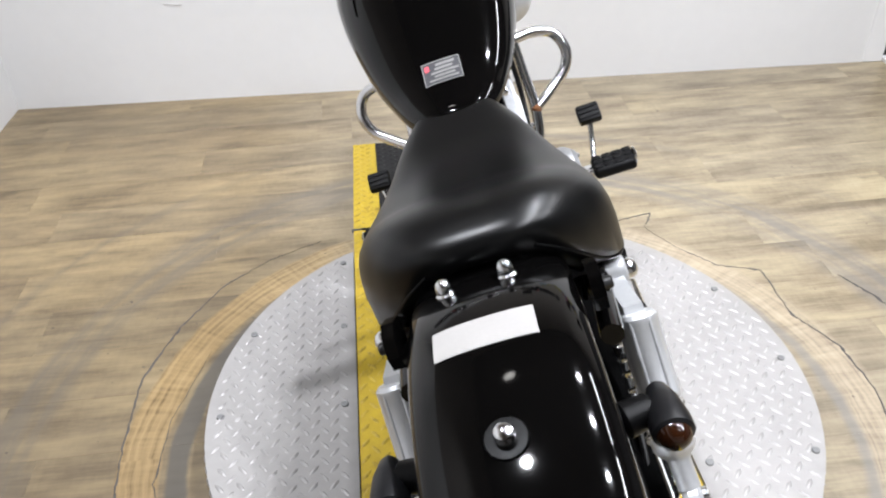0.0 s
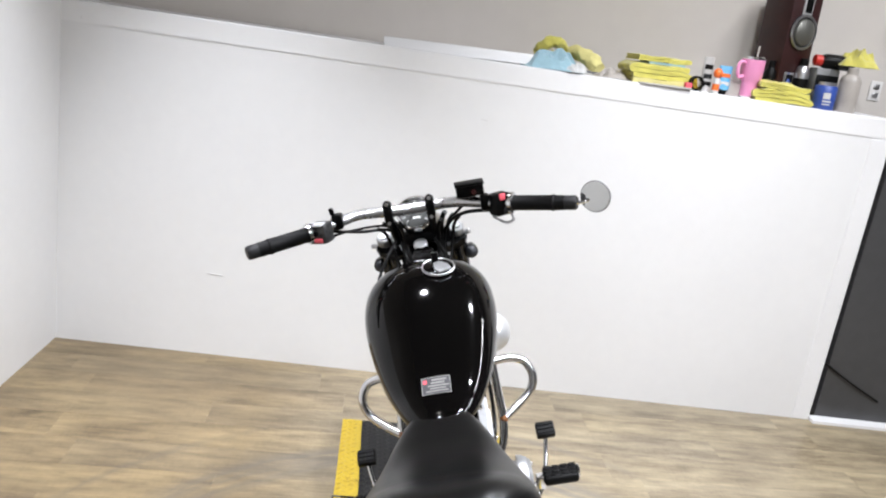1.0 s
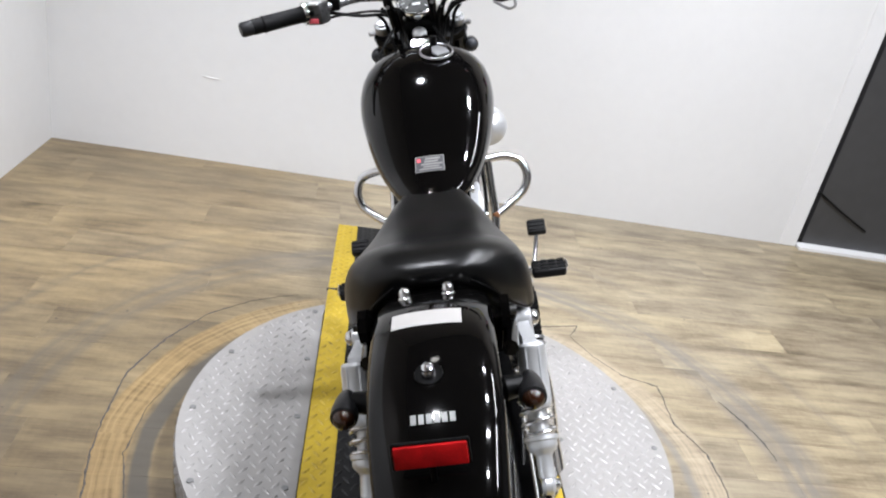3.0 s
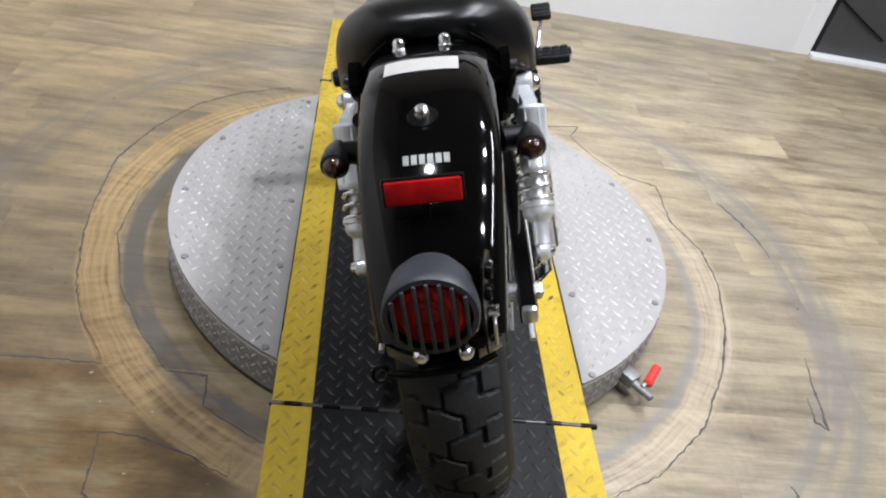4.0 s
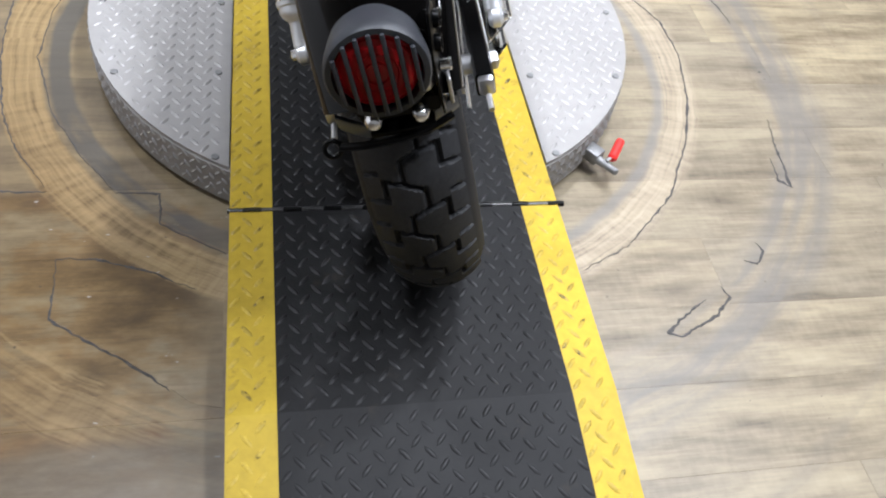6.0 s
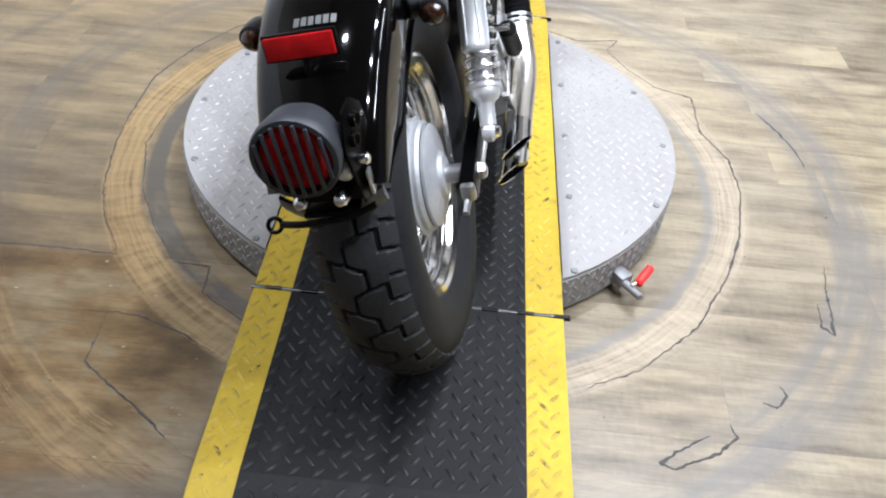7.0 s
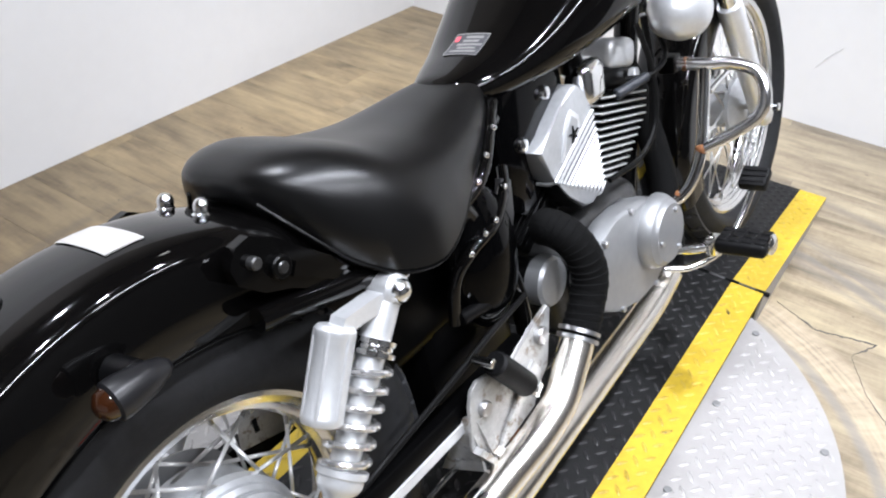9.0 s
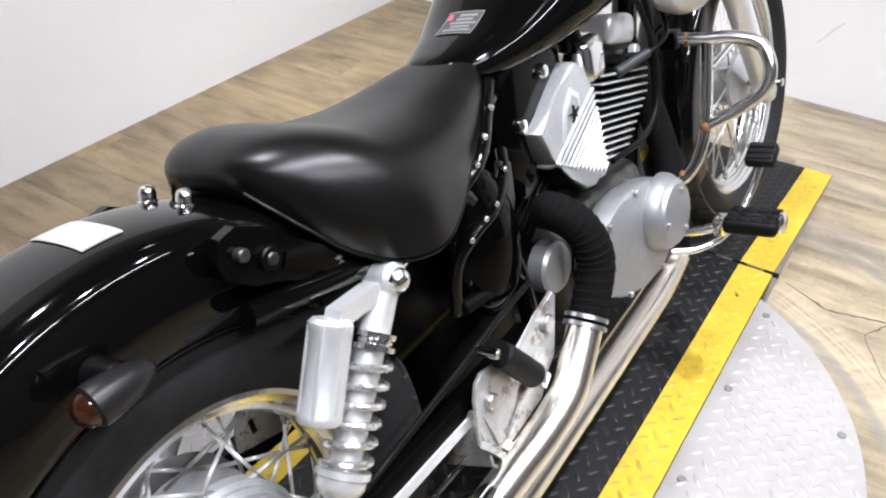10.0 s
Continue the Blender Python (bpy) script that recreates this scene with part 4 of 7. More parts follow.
part("tail_lip", loft(B(), [[(x, -0.264 - 0.018 * (1 - (x / 0.07) ** 2) + dy, 0.462 + 0.014 * abs(x / 0.06) ** 2 + dz) for dy, dz in ((0.004, -0.012), (0.008, -0.012), (0.002, 0.012), (-0.004, 0.012), (-0.003, 0.0))] for x in [-0.060 + 0.0122 * k for k in range(11)]]), LIP_SHEEN, tail, "gloss black lip under the lamp, bluish sheen in its colour")
part("side_bracket", box(B(), (0.0565, -0.283, 0.507), (0.004, 0.013, 0.030), bevel=0.0015), STEEL, side_tab, "bare steel angle")
plate_bar = part("plate_holder", tube(B(), [(-0.060, -0.289, 0.463), (-0.035, -0.296, 0.466), (0.0, -0.299, 0.470), (0.03, -0.296, 0.473), (0.055, -0.288, 0.478)], 0.0042, 8), SATIN_BLACK, tail, "black licence plate holder bar")
bm = B()
tube(bm, [Vector((-0.069, -0.288, 0.462)) + 0.0085 * Vector((math.cos(2 * math.pi * k / 14), 0.55 * math.sin(2 * math.pi * k / 14), 0.8 * math.sin(2 * math.pi * k / 14))) for k in range(15)], 0.0026, 8, smooth=False, caps=False)
part("ring_end", bm, SATIN_BLACK, plate_bar)
part("plate_tab", box(B(), (0.005, -0.285, 0.476), (0.065, 0.024, 0.006), bevel=0.002), SATIN_BLACK, plate_bar)


def signal(name, back, r, length, side, stem_to, lens_label, lens=None, stem_r=0.008):
    """A bullet turn signal whose lens faces back."""
    m = frame_to(back, back + Vector((0, 1, 0)))
    s = part(name, lathe(B(), [(r * 0.80, 0.0), (r * 0.98, 0.002), (r, 0.008), (r * 0.98, 0.25 * length), (r * 0.82, 0.6 * length), (r * 0.5, 0.88 * length), (r * 0.2, 0.98 * length), (0, length)], m, 24), SIGNAL_BLACK, bike, "faded black bullet turn signal with smoked lens")
    part("lens", lathe(B(), [(r * 0.80, 0.001), (r * 0.7, -0.006), (r * 0.35, -0.011), (0, -0.012)], m, 22), lens or AMBER_LENS, s, lens_label)
    part("stem", rod(B(), back + Vector((-side * 0.008, 0.032, 0)), stem_to, stem_r, stem_r * 1.15, segs=20, bevel=0.003), BLACK_PLASTIC, s)
    return s


for side in (-1, 1):
    signal("turn_signal", Vector((side * 0.116, -0.070, 0.585)), 0.0175, 0.056, side, Vector((side * 0.080, -0.046, 0.587)), "smoked amber lens", None, 0.0135)

# seat
def seat_loop(y, w, zt, zb, n=26):
    pts = []
    for k in range(n + 1):
        u = -1 + 2 * k / n
        x = w * math.copysign(abs(math.sin(u * math.pi / 2)) ** 0.86, u)
        z = zb + (zt - zb) * max(0.0, 1 - abs(u) ** 2.6) ** 0.78
        pts.append((x, y, z))
    return pts + [(w * 0.80, y, zb - 0.010), (w * 0.4, y, zb - 0.012 + 0.25 * (zt - zb)), (-w * 0.4, y, zb - 0.012 + 0.25 * (zt - zb)), (-w * 0.80, y, zb - 0.010)]


SEAT = [(0.143, 0.034, 0.657, 0.648), (0.148, 0.056, 0.664, 0.640), (0.158, 0.081, 0.670, 0.618), (0.174, 0.103, 0.674, 0.590), (0.194, 0.121, 0.675, 0.563), (0.220, 0.138, 0.671, 0.541), (0.250, 0.149, 0.660, 0.529), (0.285, 0.151, 0.645, 0.525),
        (0.33, 0.139, 0.634, 0.534), (0.37, 0.123, 0.628, 0.549), (0.41, 0.107, 0.627, 0.564), (0.45, 0.091, 0.630, 0.580), (0.49, 0.071, 0.634, 0.596), (0.52, 0.050, 0.636, 0.608), (0.536, 0.030, 0.634, 0.616)]


def spline_rows(rows, steps=4):
    out = []
    r = [rows[0]] + rows + [rows[-1]]
    for i in range(1, len(r) - 2):
        for k in range(steps):
            t = k / steps
            out.append(tuple(0.5 * (2 * b + (c - a) * t + (2 * a - 5 * b + 4 * c - d) * t * t + (3 * b - a - 3 * c + d) * t ** 3) for a, b, c, d in zip(*r[i - 1:i + 3])))
    return out + [rows[-1]]


seat = part("seat", loft(B(), [seat_loop(*row) for row in spline_rows(SEAT)]), VINYL, bike, "smooth matt black vinyl solo seat", sharp=62)
for side in (-1, 1):
    edge = [(side * (w * 0.985), y, zb - 0.003) for y, w, zt, zb in SEAT[1:-1]]
    part("edge_piping", tube(B(), edge, 0.0024, 8, 4), SATIN_BLACK, seat)
part("seat_pan", loft(B(), [[(x * 0.80, y, zb - 0.004 + dz) for x, dz in ((-w, -0.012), (w, -0.012), (w * 0.9, 0.012), (-w * 0.9, 0.012))] for y, w, zt, zb in SEAT[1:-2]]), SATIN_BLACK, seat)


# fuel tank
def tank_loop(y, w, zt, zb, n=30):
    pts = []
    zm = zb + 0.52 * (zt - zb)
    for k in range(n):
        a = 2 * math.pi * k / n
        c, s = math.cos(a), math.sin(a)
        x = w * math.copysign(abs(c) ** 0.80, c)
        z = zm + (zt - zm) * abs(s) ** 0.95 if s > 0 else zm - (zm - zb) * abs(s) ** 0.7
        pts.append((x, y, z))
    return pts


TANK = [(0.486, 0.026, 0.632, 0.606), (0.496, 0.046, 0.639, 0.598), (0.53, 0.067, 0.648, 0.592), (0.575, 0.085, 0.662, 0.590), (0.63, 0.105, 0.692, 0.590), (0.69, 0.122, 0.733, 0.592), (0.75, 0.135, 0.770, 0.598),
        (0.81, 0.142, 0.797, 0.606), (0.87, 0.139, 0.810, 0.620), (0.925, 0.121, 0.803, 0.640), (0.962, 0.090, 0.783, 0.664), (0.982, 0.05, 0.757, 0.690)]
tank = part("fuel_tank", loft(B(), [tank_loop(*row) for row in spline_rows(TANK)]), GLOSS_BLACK, bike, "gloss black teardrop fuel tank", sharp=60)


def on_tank(x, y, lift=0.0):
    """A point of the tank's upper skin, and its normal."""
    def z_at(xx, yy):
        rows = spline_rows(TANK, 8)
        lo = max([r for r in rows if r[0] <= yy], key=lambda r: r[0])
        hi = min([r for r in rows if r[0] > yy], key=lambda r: r[0])
        t = (yy - lo[0]) / (hi[0] - lo[0])
        _, w, zt, zb = [a + (b - a) * t for a, b in zip(lo, hi)]
        zm = zb + 0.52 * (zt - zb)
        c = min(0.999, abs(xx) / w) ** (1 / 0.80)
        return zm + (zt - zm) * math.sqrt(1 - c * c) ** 0.95
    z, e = z_at(x, y), 0.004
    n = Vector((z_at(x - e, y) - z_at(x + e, y), z_at(x, y - e) - z_at(x, y + e), 2 * e)).normalized()
    return Vector((x, y, z)) + lift * n, n


def tank_patch(name, x0, x1, y0, y1, material, parent, lift, label="", nx=6, ny=4):
    bm = B()
    grid = [[bm.verts.new(on_tank(x0 + (x1 - x0) * i / nx, y0 + (y1 - y0) * j / ny, lift)[0]) for i in range(nx + 1)] for j in range(ny + 1)]
    for j in range(ny):
        for i in range(nx):
            bm.faces.new((grid[j][i], grid[j][i + 1], grid[j + 1][i + 1], grid[j + 1][i]))
    return part(name, bm, material, parent, label)


sticker = tank_patch("warning_label", -0.027, 0.027, 0.548, 0.588, STICKER_INK, tank, 0.0010, "black warning label with silver small print")
for x0, x1, y0, y1 in ((-0.027, 0.027, 0.5475, 0.5490), (-0.027, 0.027, 0.587, 0.5885), (-0.0275, -0.026, 0.548, 0.588), (0.026, 0.0275, 0.548, 0.588)):
    tank_patch("label_border", x0, x1, y0, y1, STICKER, sticker, 0.0014, nx=4, ny=4)
tank_patch("label_mark", -0.024, -0.017, 0.574, 0.583, SWITCH_RED, sticker, 0.0020, nx=2, ny=2)
for k in range(5):
    tank_patch("print_bar", (-0.020, -0.012, -0.016, -0.010, -0.008)[k], (0.022, 0.018, 0.024, 0.016, 0.02)[k], 0.553 + k * 0.0066, 0.5572 + k * 0.0066, STICKER, sticker, 0.0016, nx=3, ny=2)
p, n = on_tank(0.033, 0.836)
cap_m = frame_to(p, p + n)
cap = part("fuel_cap", lathe(B(), [(0, -0.004), (0.036, -0.004), (0.036, 0.002), (0.033, 0.005), (0.026, 0.007), (0, 0.008)], cap_m, 32), GLOSS_BLACK, tank, "black locking fuel cap with bright key flap")
part("key_flap", slab(B(), [(-0.015, -0.032), (0.015, -0.032), (0.017, -0.012), (0.010, 0.002), (0.007, 0.008), (-0.007, 0.008), (-0.010, 0.002), (-0.017, -0.012)], cap_m @ pose(0, 0, 0.008, 0, 0, 8), 0.005, 0.0012), ALUMINIUM, cap, "bright key flap")
part("cap_ring", lathe(B(), [(0.0325, 0.0055), (0.0340, 0.0066), (0.0355, 0.0058), (0.0363, 0.0025)], cap_m, 36), STEEL, cap, "steel cap ring")
part("lock", rod(B(), cap_m @ Vector((0, 0.016, 0.008)), cap_m @ Vector((0, 0.020, 0.030)), 0.008, segs=14, bevel=0.001), SATIN_BLACK, cap)

def yz_frame(x):
    """x of the outline runs forward, y up, z to the right."""
    m = Matrix(((0, 0, 1, x), (1, 0, 0, 0), (0, 1, 0, 0), (0, 0, 0, 1)))
    return m


# frame and black boxes under seat and tank
frame_bm = B()
tube(frame_bm, [(0, 1.00, 0.745), (0, 0.85, 0.665), (0, 0.65, 0.600), (0, 0.48, 0.575)], 0.022, 12)
frame_ob = part("frame", frame_bm, GLOSS_BLACK, bike, "gloss black tubular frame", sharp=60)
part("head_tube", rod(B(), (0, 0.995, 0.795), (0, 1.085, 0.655), 0.028, segs=20, bevel=0.003), GLOSS_BLACK, frame_ob)
part("down_tube", tube(B(), [(0, 1.055, 0.67), (0, 1.0, 0.55), (0, 0.965, 0.40), (0, 0.93, 0.26), (0, 0.87, 0.20)], 0.021, 12), GLOSS_BLACK, frame_ob)
for side in (-1, 1):
    part("rear_tube", tube(B(), [(side * 0.030, 0.60, 0.585), (side * 0.075, 0.46, 0.575), (side * 0.105, 0.34, 0.548), (side * 0.108, 0.22, 0.535), (side * 0.100, 0.08, 0.56)], 0.012, 10), GLOSS_BLACK, frame_ob)
    part("seat_stay", tube(B(), [(side * 0.100, 0.36, 0.548), (side * 0.098, 0.42, 0.46), (side * 0.090, 0.46, 0.36), (side * 0.085, 0.47, 0.26)], 0.013, 10), GLOSS_BLACK, frame_ob)
    sm = Matrix.Translation((side * 0.092, 0.150, 0.573)) @ pose(0, 0, 0, 90, 0, 90) @ pose(0, 0, 0, 0, 0, -35)
    strut = part("fender_strut", slab(B(), [(-0.092, -0.010), (-0.080, -0.022), (-0.050, -0.025), (-0.020, -0.018), (0.040, -0.014), (0.085, -0.010), (0.094, 0.0), (0.085, 0.012), (0.040, 0.015), (-0.015, 0.020), (-0.050, 0.025), (-0.080, 0.022), (-0.092, 0.010)], sm, 0.012 * side, 0.0), GLOSS_BLACK, bike, "gloss black fender strut")
    part("strut_rib", slab(B(), [(-0.025, -0.007), (0.075, -0.004), (0.078, 0.0), (0.075, 0.004), (-0.025, 0.007)], sm @ pose(0, 0, 0.012 * side, 0, 0, 0), 0.004 * side, 0.0), GLOSS_BLACK, strut)
    for u, r, mat_b in ((-0.072, 0.0062, OILY_SHADED_STEEL), (-0.042, 0.0115, SATIN_BLACK), (-0.042, 0.0062, OILY_SHADED_STEEL), (0.080, 0.0070, SATIN_BLACK)):
        h = 0.019 if r == 0.0062 else 0.016
        part("strut_bolt", rod(B(), sm @ Vector((u, 0, 0.010 * side)), sm @ Vector((u, 0, (0.010 + h * 0.6) * side)), r, segs=14, bevel=0.0015), mat_b, strut)
part("stay_bolt", lathe(B(), [(0, 0), (0.0085, 0), (0.008, 0.006), (0, 0.009)], frame_to((0.108, 0.256, 0.515), (1, 0.256, 0.515)), 14), CHROME, frame_ob, "chrome dome bolt")
rail = part("side_rail", tube(B(), [(0.060, 0.520, 0.600), (0.085, 0.470, 0.580), (0.104, 0.425, 0.555), (0.108, 0.385, 0.538), (0.106, 0.340, 0.530)], 0.0085, 12), GLOSS_BLACK, frame_ob)
# small chrome balls added as dot glints along the rail
for p in ((0.094, 0.470, 0.588), (0.106, 0.432, 0.569), (0.114, 0.399, 0.551), (0.115, 0.374, 0.543)):
    part("rail_glint", ball(B(), p, 1.0, (0.0045, 0.0045, 0.0045), 10, 8), CHROME, rail)
rail = part("side_rail", tube(B(), [(0.080, 0.490, 0.525), (0.098, 0.462, 0.512), (0.116, 0.412, 0.492), (0.117, 0.360, 0.482), (0.106, 0.335, 0.455), (0.098, 0.325, 0.400)], 0.0075, 12), GLOSS_BLACK, frame_ob)
# dot glints again, chrome balls on the lower rail
for p in ((0.106, 0.455, 0.519), (0.121, 0.408, 0.4985), (0.123, 0.382, 0.494), (0.123, 0.351, 0.484)):
    part("rail_glint", ball(B(), p, 1.0, (0.0042, 0.0042, 0.0042), 10, 8), CHROME, rail)
part("side_bracket", slab(B(), [(0.462, 0.525), (0.482, 0.515), (0.476, 0.470), (0.455, 0.430), (0.440, 0.450), (0.452, 0.490)], yz_frame(0.088), 0.010, 0.002), FADED_BLACK, frame_ob, "worn grey-black bracket")
part("battery_box", box(B(), (0, 0.335, 0.445), (0.11, 0.25, 0.19), bevel=0.03, segs=3), SATIN_BLACK, bike, "black battery box")
part("inner_panel", box(B(), (0, 0.40, 0.300), (0.105, 0.18, 0.24), bevel=0.02, segs=2), SATIN_BLACK, bike, "black inner panel ahead of the rear wheel")
part("inner_fender", box(B(), (0, 0.235, 0.50), (0.11, 0.12, 0.10), bevel=0.03), SATIN_BLACK, bike)
for side in (-1, 1):
    bm = ball(B(), (side * 0.088, 0.405, 0.445), 1.0, (0.036, 0.062, 0.098), 28, 18, pose(0, 0, 0, 0, 0, 0))
    part("side_cover", bm, DEEP_BLACK, bike, "gloss black curved side cover")

# engine
# cast case coloured dark to hold the shade it sits in
case = part("crankcase", box(B(), (-0.005, 0.70, 0.285), (0.19, 0.27, 0.17), bevel=0.035, segs=3), OILY_SHADED_STEEL, bike, "dark cast engine case, shade put into its colour")
COVER = [(0.566, 0.318), (0.580, 0.342), (0.610, 0.362), (0.655, 0.374), (0.700, 0.374), (0.745, 0.364), (0.785, 0.350), (0.815, 0.322), (0.822, 0.275), (0.805, 0.228), (0.762, 0.206), (0.700, 0.208), (0.640, 0.226), (0.598, 0.252), (0.572, 0.290)]
cover = part("clutch_cover", slab(B(), COVER, yz_frame(0.095), 0.042, 0.012), ALUMINIUM, case, "satin grey clutch cover", sharp=45)
boss = Vector((0.135, 0.766, 0.302))
part("cover_boss", spin(B(), [(0, 0.0), (0.060, 0.0), (0.0595, 0.010), (0.055, 0.018), (0.0535, 0.022), (0.050, 0.024), (0.046, 0.030), (0, 0.031)], boss, 40), ALUMINIUM, cover, "round grey cover boss", sharp=30)
for a in (60, 180, 300):
    part("boss_bolt", rod(B(), boss + Vector((0.030, 0.037 * math.cos(radians(a)), 0.037 * math.sin(radians(a)))), boss + Vector((0.035, 0.037 * math.cos(radians(a)), 0.037 * math.sin(radians(a)))), 0.0042, segs=10, bevel=0.001), STEEL, cover)
for y, z in COVER[::2]:
    yy, zz = 0.69 + (y - 0.69) * 0.92, 0.295 + (z - 0.295) * 0.92
    part("cover_bolt", rod(B(), (0.132, yy, zz), (0.141, yy, zz), 0.0048, segs=10, bevel=0.001), STEEL, cover)
small = part("starter_cover", spin(B(), [(0, 0), (0.036, 0), (0.036, 0.022), (0.032, 0.027), (0.0, 0.028)], (0.072, 0.535, 0.335), 28), ALUMINIUM, case, "round grey side cover", sharp=30)
part("starter_body", spin(B(), [(0, -0.05), (0.028, -0.05), (0.028, 0.0), (0, 0.0)], (0.072, 0.535, 0.335), 20), SATIN_BLACK, small)


def cylinder(base, lean, fins, label, body=ALUMINIUM, edge=BRIGHT_ALU, lid=CHROME):
    m = Matrix.Translation(base) @ pose(0, 0, 0, -lean, 0, 0)
    top = 0.034 + fins * 0.0118
    c = part("cylinder", lathe(B(), [(0, 0), (0.046, 0), (0.046, top - 0.015), (0, top - 0.015)], m, 24), body, bike, label)
    for k in range(fins):
        w = 0.100 + 0.048 * min(1.0, k / (fins - 4))
        at = (0, 0.0, 0.020 + k * 0.0118)
        f = part("fin", box(B(), at, (w, w, 0.0030), bevel=0.0010, segs=1, m=m), edge, c)
        part("fin_web", box(B(), at, (w - 0.007, w - 0.007, 0.0064), m=m), SATIN_BLACK, f)
    for sx in (-1, 1):
        for sy in (-1, 1):
            part("fin_post", rod(B(), m @ Vector((sx * 0.04, sy * 0.04, 0.01)), m @ Vector((sx * 0.04, sy * 0.04, top - 0.01)), 0.009, segs=10), body, c)
    head = part("cylinder_head", box(B(), (0, 0, top), (0.125, 0.125, 0.036), bevel=0.012, segs=3, m=m), body, c, "cast cylinder head")
    part("rocker_cover", box(B(), (0.010, 0.012, top + 0.036), (0.110, 0.086, 0.048), bevel=0.014, segs=3, m=m), lid, head, "polished rocker cover")
    for sx in (-1, 1):
        part("head_bolt", rod(B(), m @ Vector((sx * 0.066, 0.03, top + 0.004)), m @ Vector((sx * 0.078, 0.03, top + 0.004)), 0.010, segs=6, bevel=0.001), lid, head)
    return c, m


front_cyl, fm = cylinder((0, 0.800, 0.352), 15, 12, "finned aluminium front cylinder", SATIN_BLACK, BRIGHT_ALU, BRIGHT_ALU)
rear_cyl, rm2 = cylinder((-0.015, 0.635, 0.350), -30, 9, "black finned rear cylinder", SATIN_BLACK, SATIN_BLACK, SATIN_BLACK)
plug = part("plug_lead", tube(B(), [fm @ Vector((0.068, 0.01, 0.172)), fm @ Vector((0.10, 0.03, 0.178)), fm @ Vector((0.105, 0.07, 0.21)), fm @ Vector((0.06, 0.09, 0.28))], 0.0045, 8), BLACK_PLASTIC, front_cyl)
part("plug_cap", rod(B(), fm @ Vector((0.072, -0.030, 0.150)), fm @ Vector((0.096, 0.030, 0.176)), 0.0090, 0.0075, 12, 0.002), LAMP_GREY, plug, "grey spark plug cap")

# right-hand air box cover with fins and emblem
AIR = [(0.545, 0.508), (0.578, 0.524), (0.619, 0.548), (0.650, 0.563), (0.664, 0.561), (0.680, 0.547), (0.693, 0.521), (0.700, 0.470), (0.705, 0.423), (0.701, 0.392), (0.668, 0.378), (0.640, 0.384), (0.604, 0.419), (0.572, 0.460)]
air = part("air_box", slab(B(), AIR, yz_frame(0.052), 0.038, 0.006), HUB_GREY, bike, "bright finned air box cover")
part("fin_field", slab(B(), [(0.582, 0.455), (0.692, 0.513), (0.702, 0.400), (0.690, 0.387)], yz_frame(0.0895), 0.0011, 0.0), DARK_GREY, air, "flat dark sheet between the cover fins")
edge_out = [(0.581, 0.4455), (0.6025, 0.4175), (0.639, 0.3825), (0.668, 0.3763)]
part("fin_field", slab(B(), edge_out + [(y + 0.001, z + 0.006) for y, z in edge_out[::-1]], yz_frame(0.054), 0.033, 0.0), SATIN_BLACK, air, "flat dark sheet between the cover fins")
for k in range(13):
    t = k / 12
    a, b = Vector((0.580, 0.454)).lerp(Vector((0.690, 0.386)), t), Vector((0.692, 0.514)).lerp(Vector((0.702, 0.398)), t)
    part("cover_fin", tube(B(), [(0.058, a.x - 0.004, a.y - 0.006), (0.078, a.x - 0.0035, a.y - 0.005), (0.088, a.x - 0.001, a.y - 0.002), (0.091, a.x + 0.004, a.y + 0.006), (0.091, b.x, b.y)], 0.0026, 6), BRIGHT_ALU, air)
EMBLEM = [(0.596, 0.474), (0.616, 0.484), (0.650, 0.500), (0.652, 0.522), (0.634, 0.536), (0.612, 0.512)]
emblem = part("emblem", slab(B(), EMBLEM, yz_frame(0.0895), 0.0035, 0.0006), BRIGHT_ALU, air, "brushed wedge emblem")
part("emblem_field", slab(B(), [(0.627 + (y - 0.627) * 0.74, 0.504 + (z - 0.504) * 0.74) for y, z in EMBLEM], yz_frame(0.0928), 0.0008, 0.0), HUB_GREY, emblem, "dark grey emblem field")
bm = B()
star = []
for k in range(10):
    a, r = math.pi * k / 5 + 0.4, (0.014 if k % 2 == 0 else 0.003)
    star.append((0.630 + r * math.cos(a), 0.502 + r * 0.9 * math.sin(a)))
part("emblem_mark", slab(bm, star, yz_frame(0.0934), 0.003, 0.0), SATIN_BLACK, emblem, "small black pointed mark")
part("air_box_back", slab(B(), [(0.69 + (y - 0.65) * 1.05 - 0.04, 0.47 + (z - 0.47) * 1.04) for y, z in AIR], yz_frame(0.020), 0.031, 0.004), SATIN_BLACK, air)
for y, z in ((0.618, 0.578), (0.550, 0.531)):
    part("cover_bolt", lathe(B(), [(0, 0), (0.0105, 0), (0.0105, 0.003), (0.008, 0.008), (0, 0.010)], frame_to((0.070, y, z), (1, y, z)), 16), CHROME, bike, "chrome dome bolt")
part("coil_cover", slab(B(), [(0.505, 0.455), (0.500, 0.560), (0.530, 0.605), (0.600, 0.618), (0.655, 0.600), (0.668, 0.575), (0.600, 0.540), (0.552, 0.512), (0.560, 0.470), (0.575, 0.440), (0.540, 0.430)], yz_frame(0.030), 0.040, 0.006), DEEP_BLACK, bike, "gloss black side plate")
air.matrix_basis = Matrix.Translation((0.0, 0.013, 0.008))
part("carburettor", box(B(), (0.062, 0.738, 0.552), (0.05, 0.062, 0.066), bevel=0.016, segs=3), CHROME, bike, "bright carburettor body")
part("carburettor_top", rod(B(), (0.055, 0.725, 0.57), (0.055, 0.720, 0.612), 0.019, 0.016, 18, 0.004), SATIN_BLACK, bike)
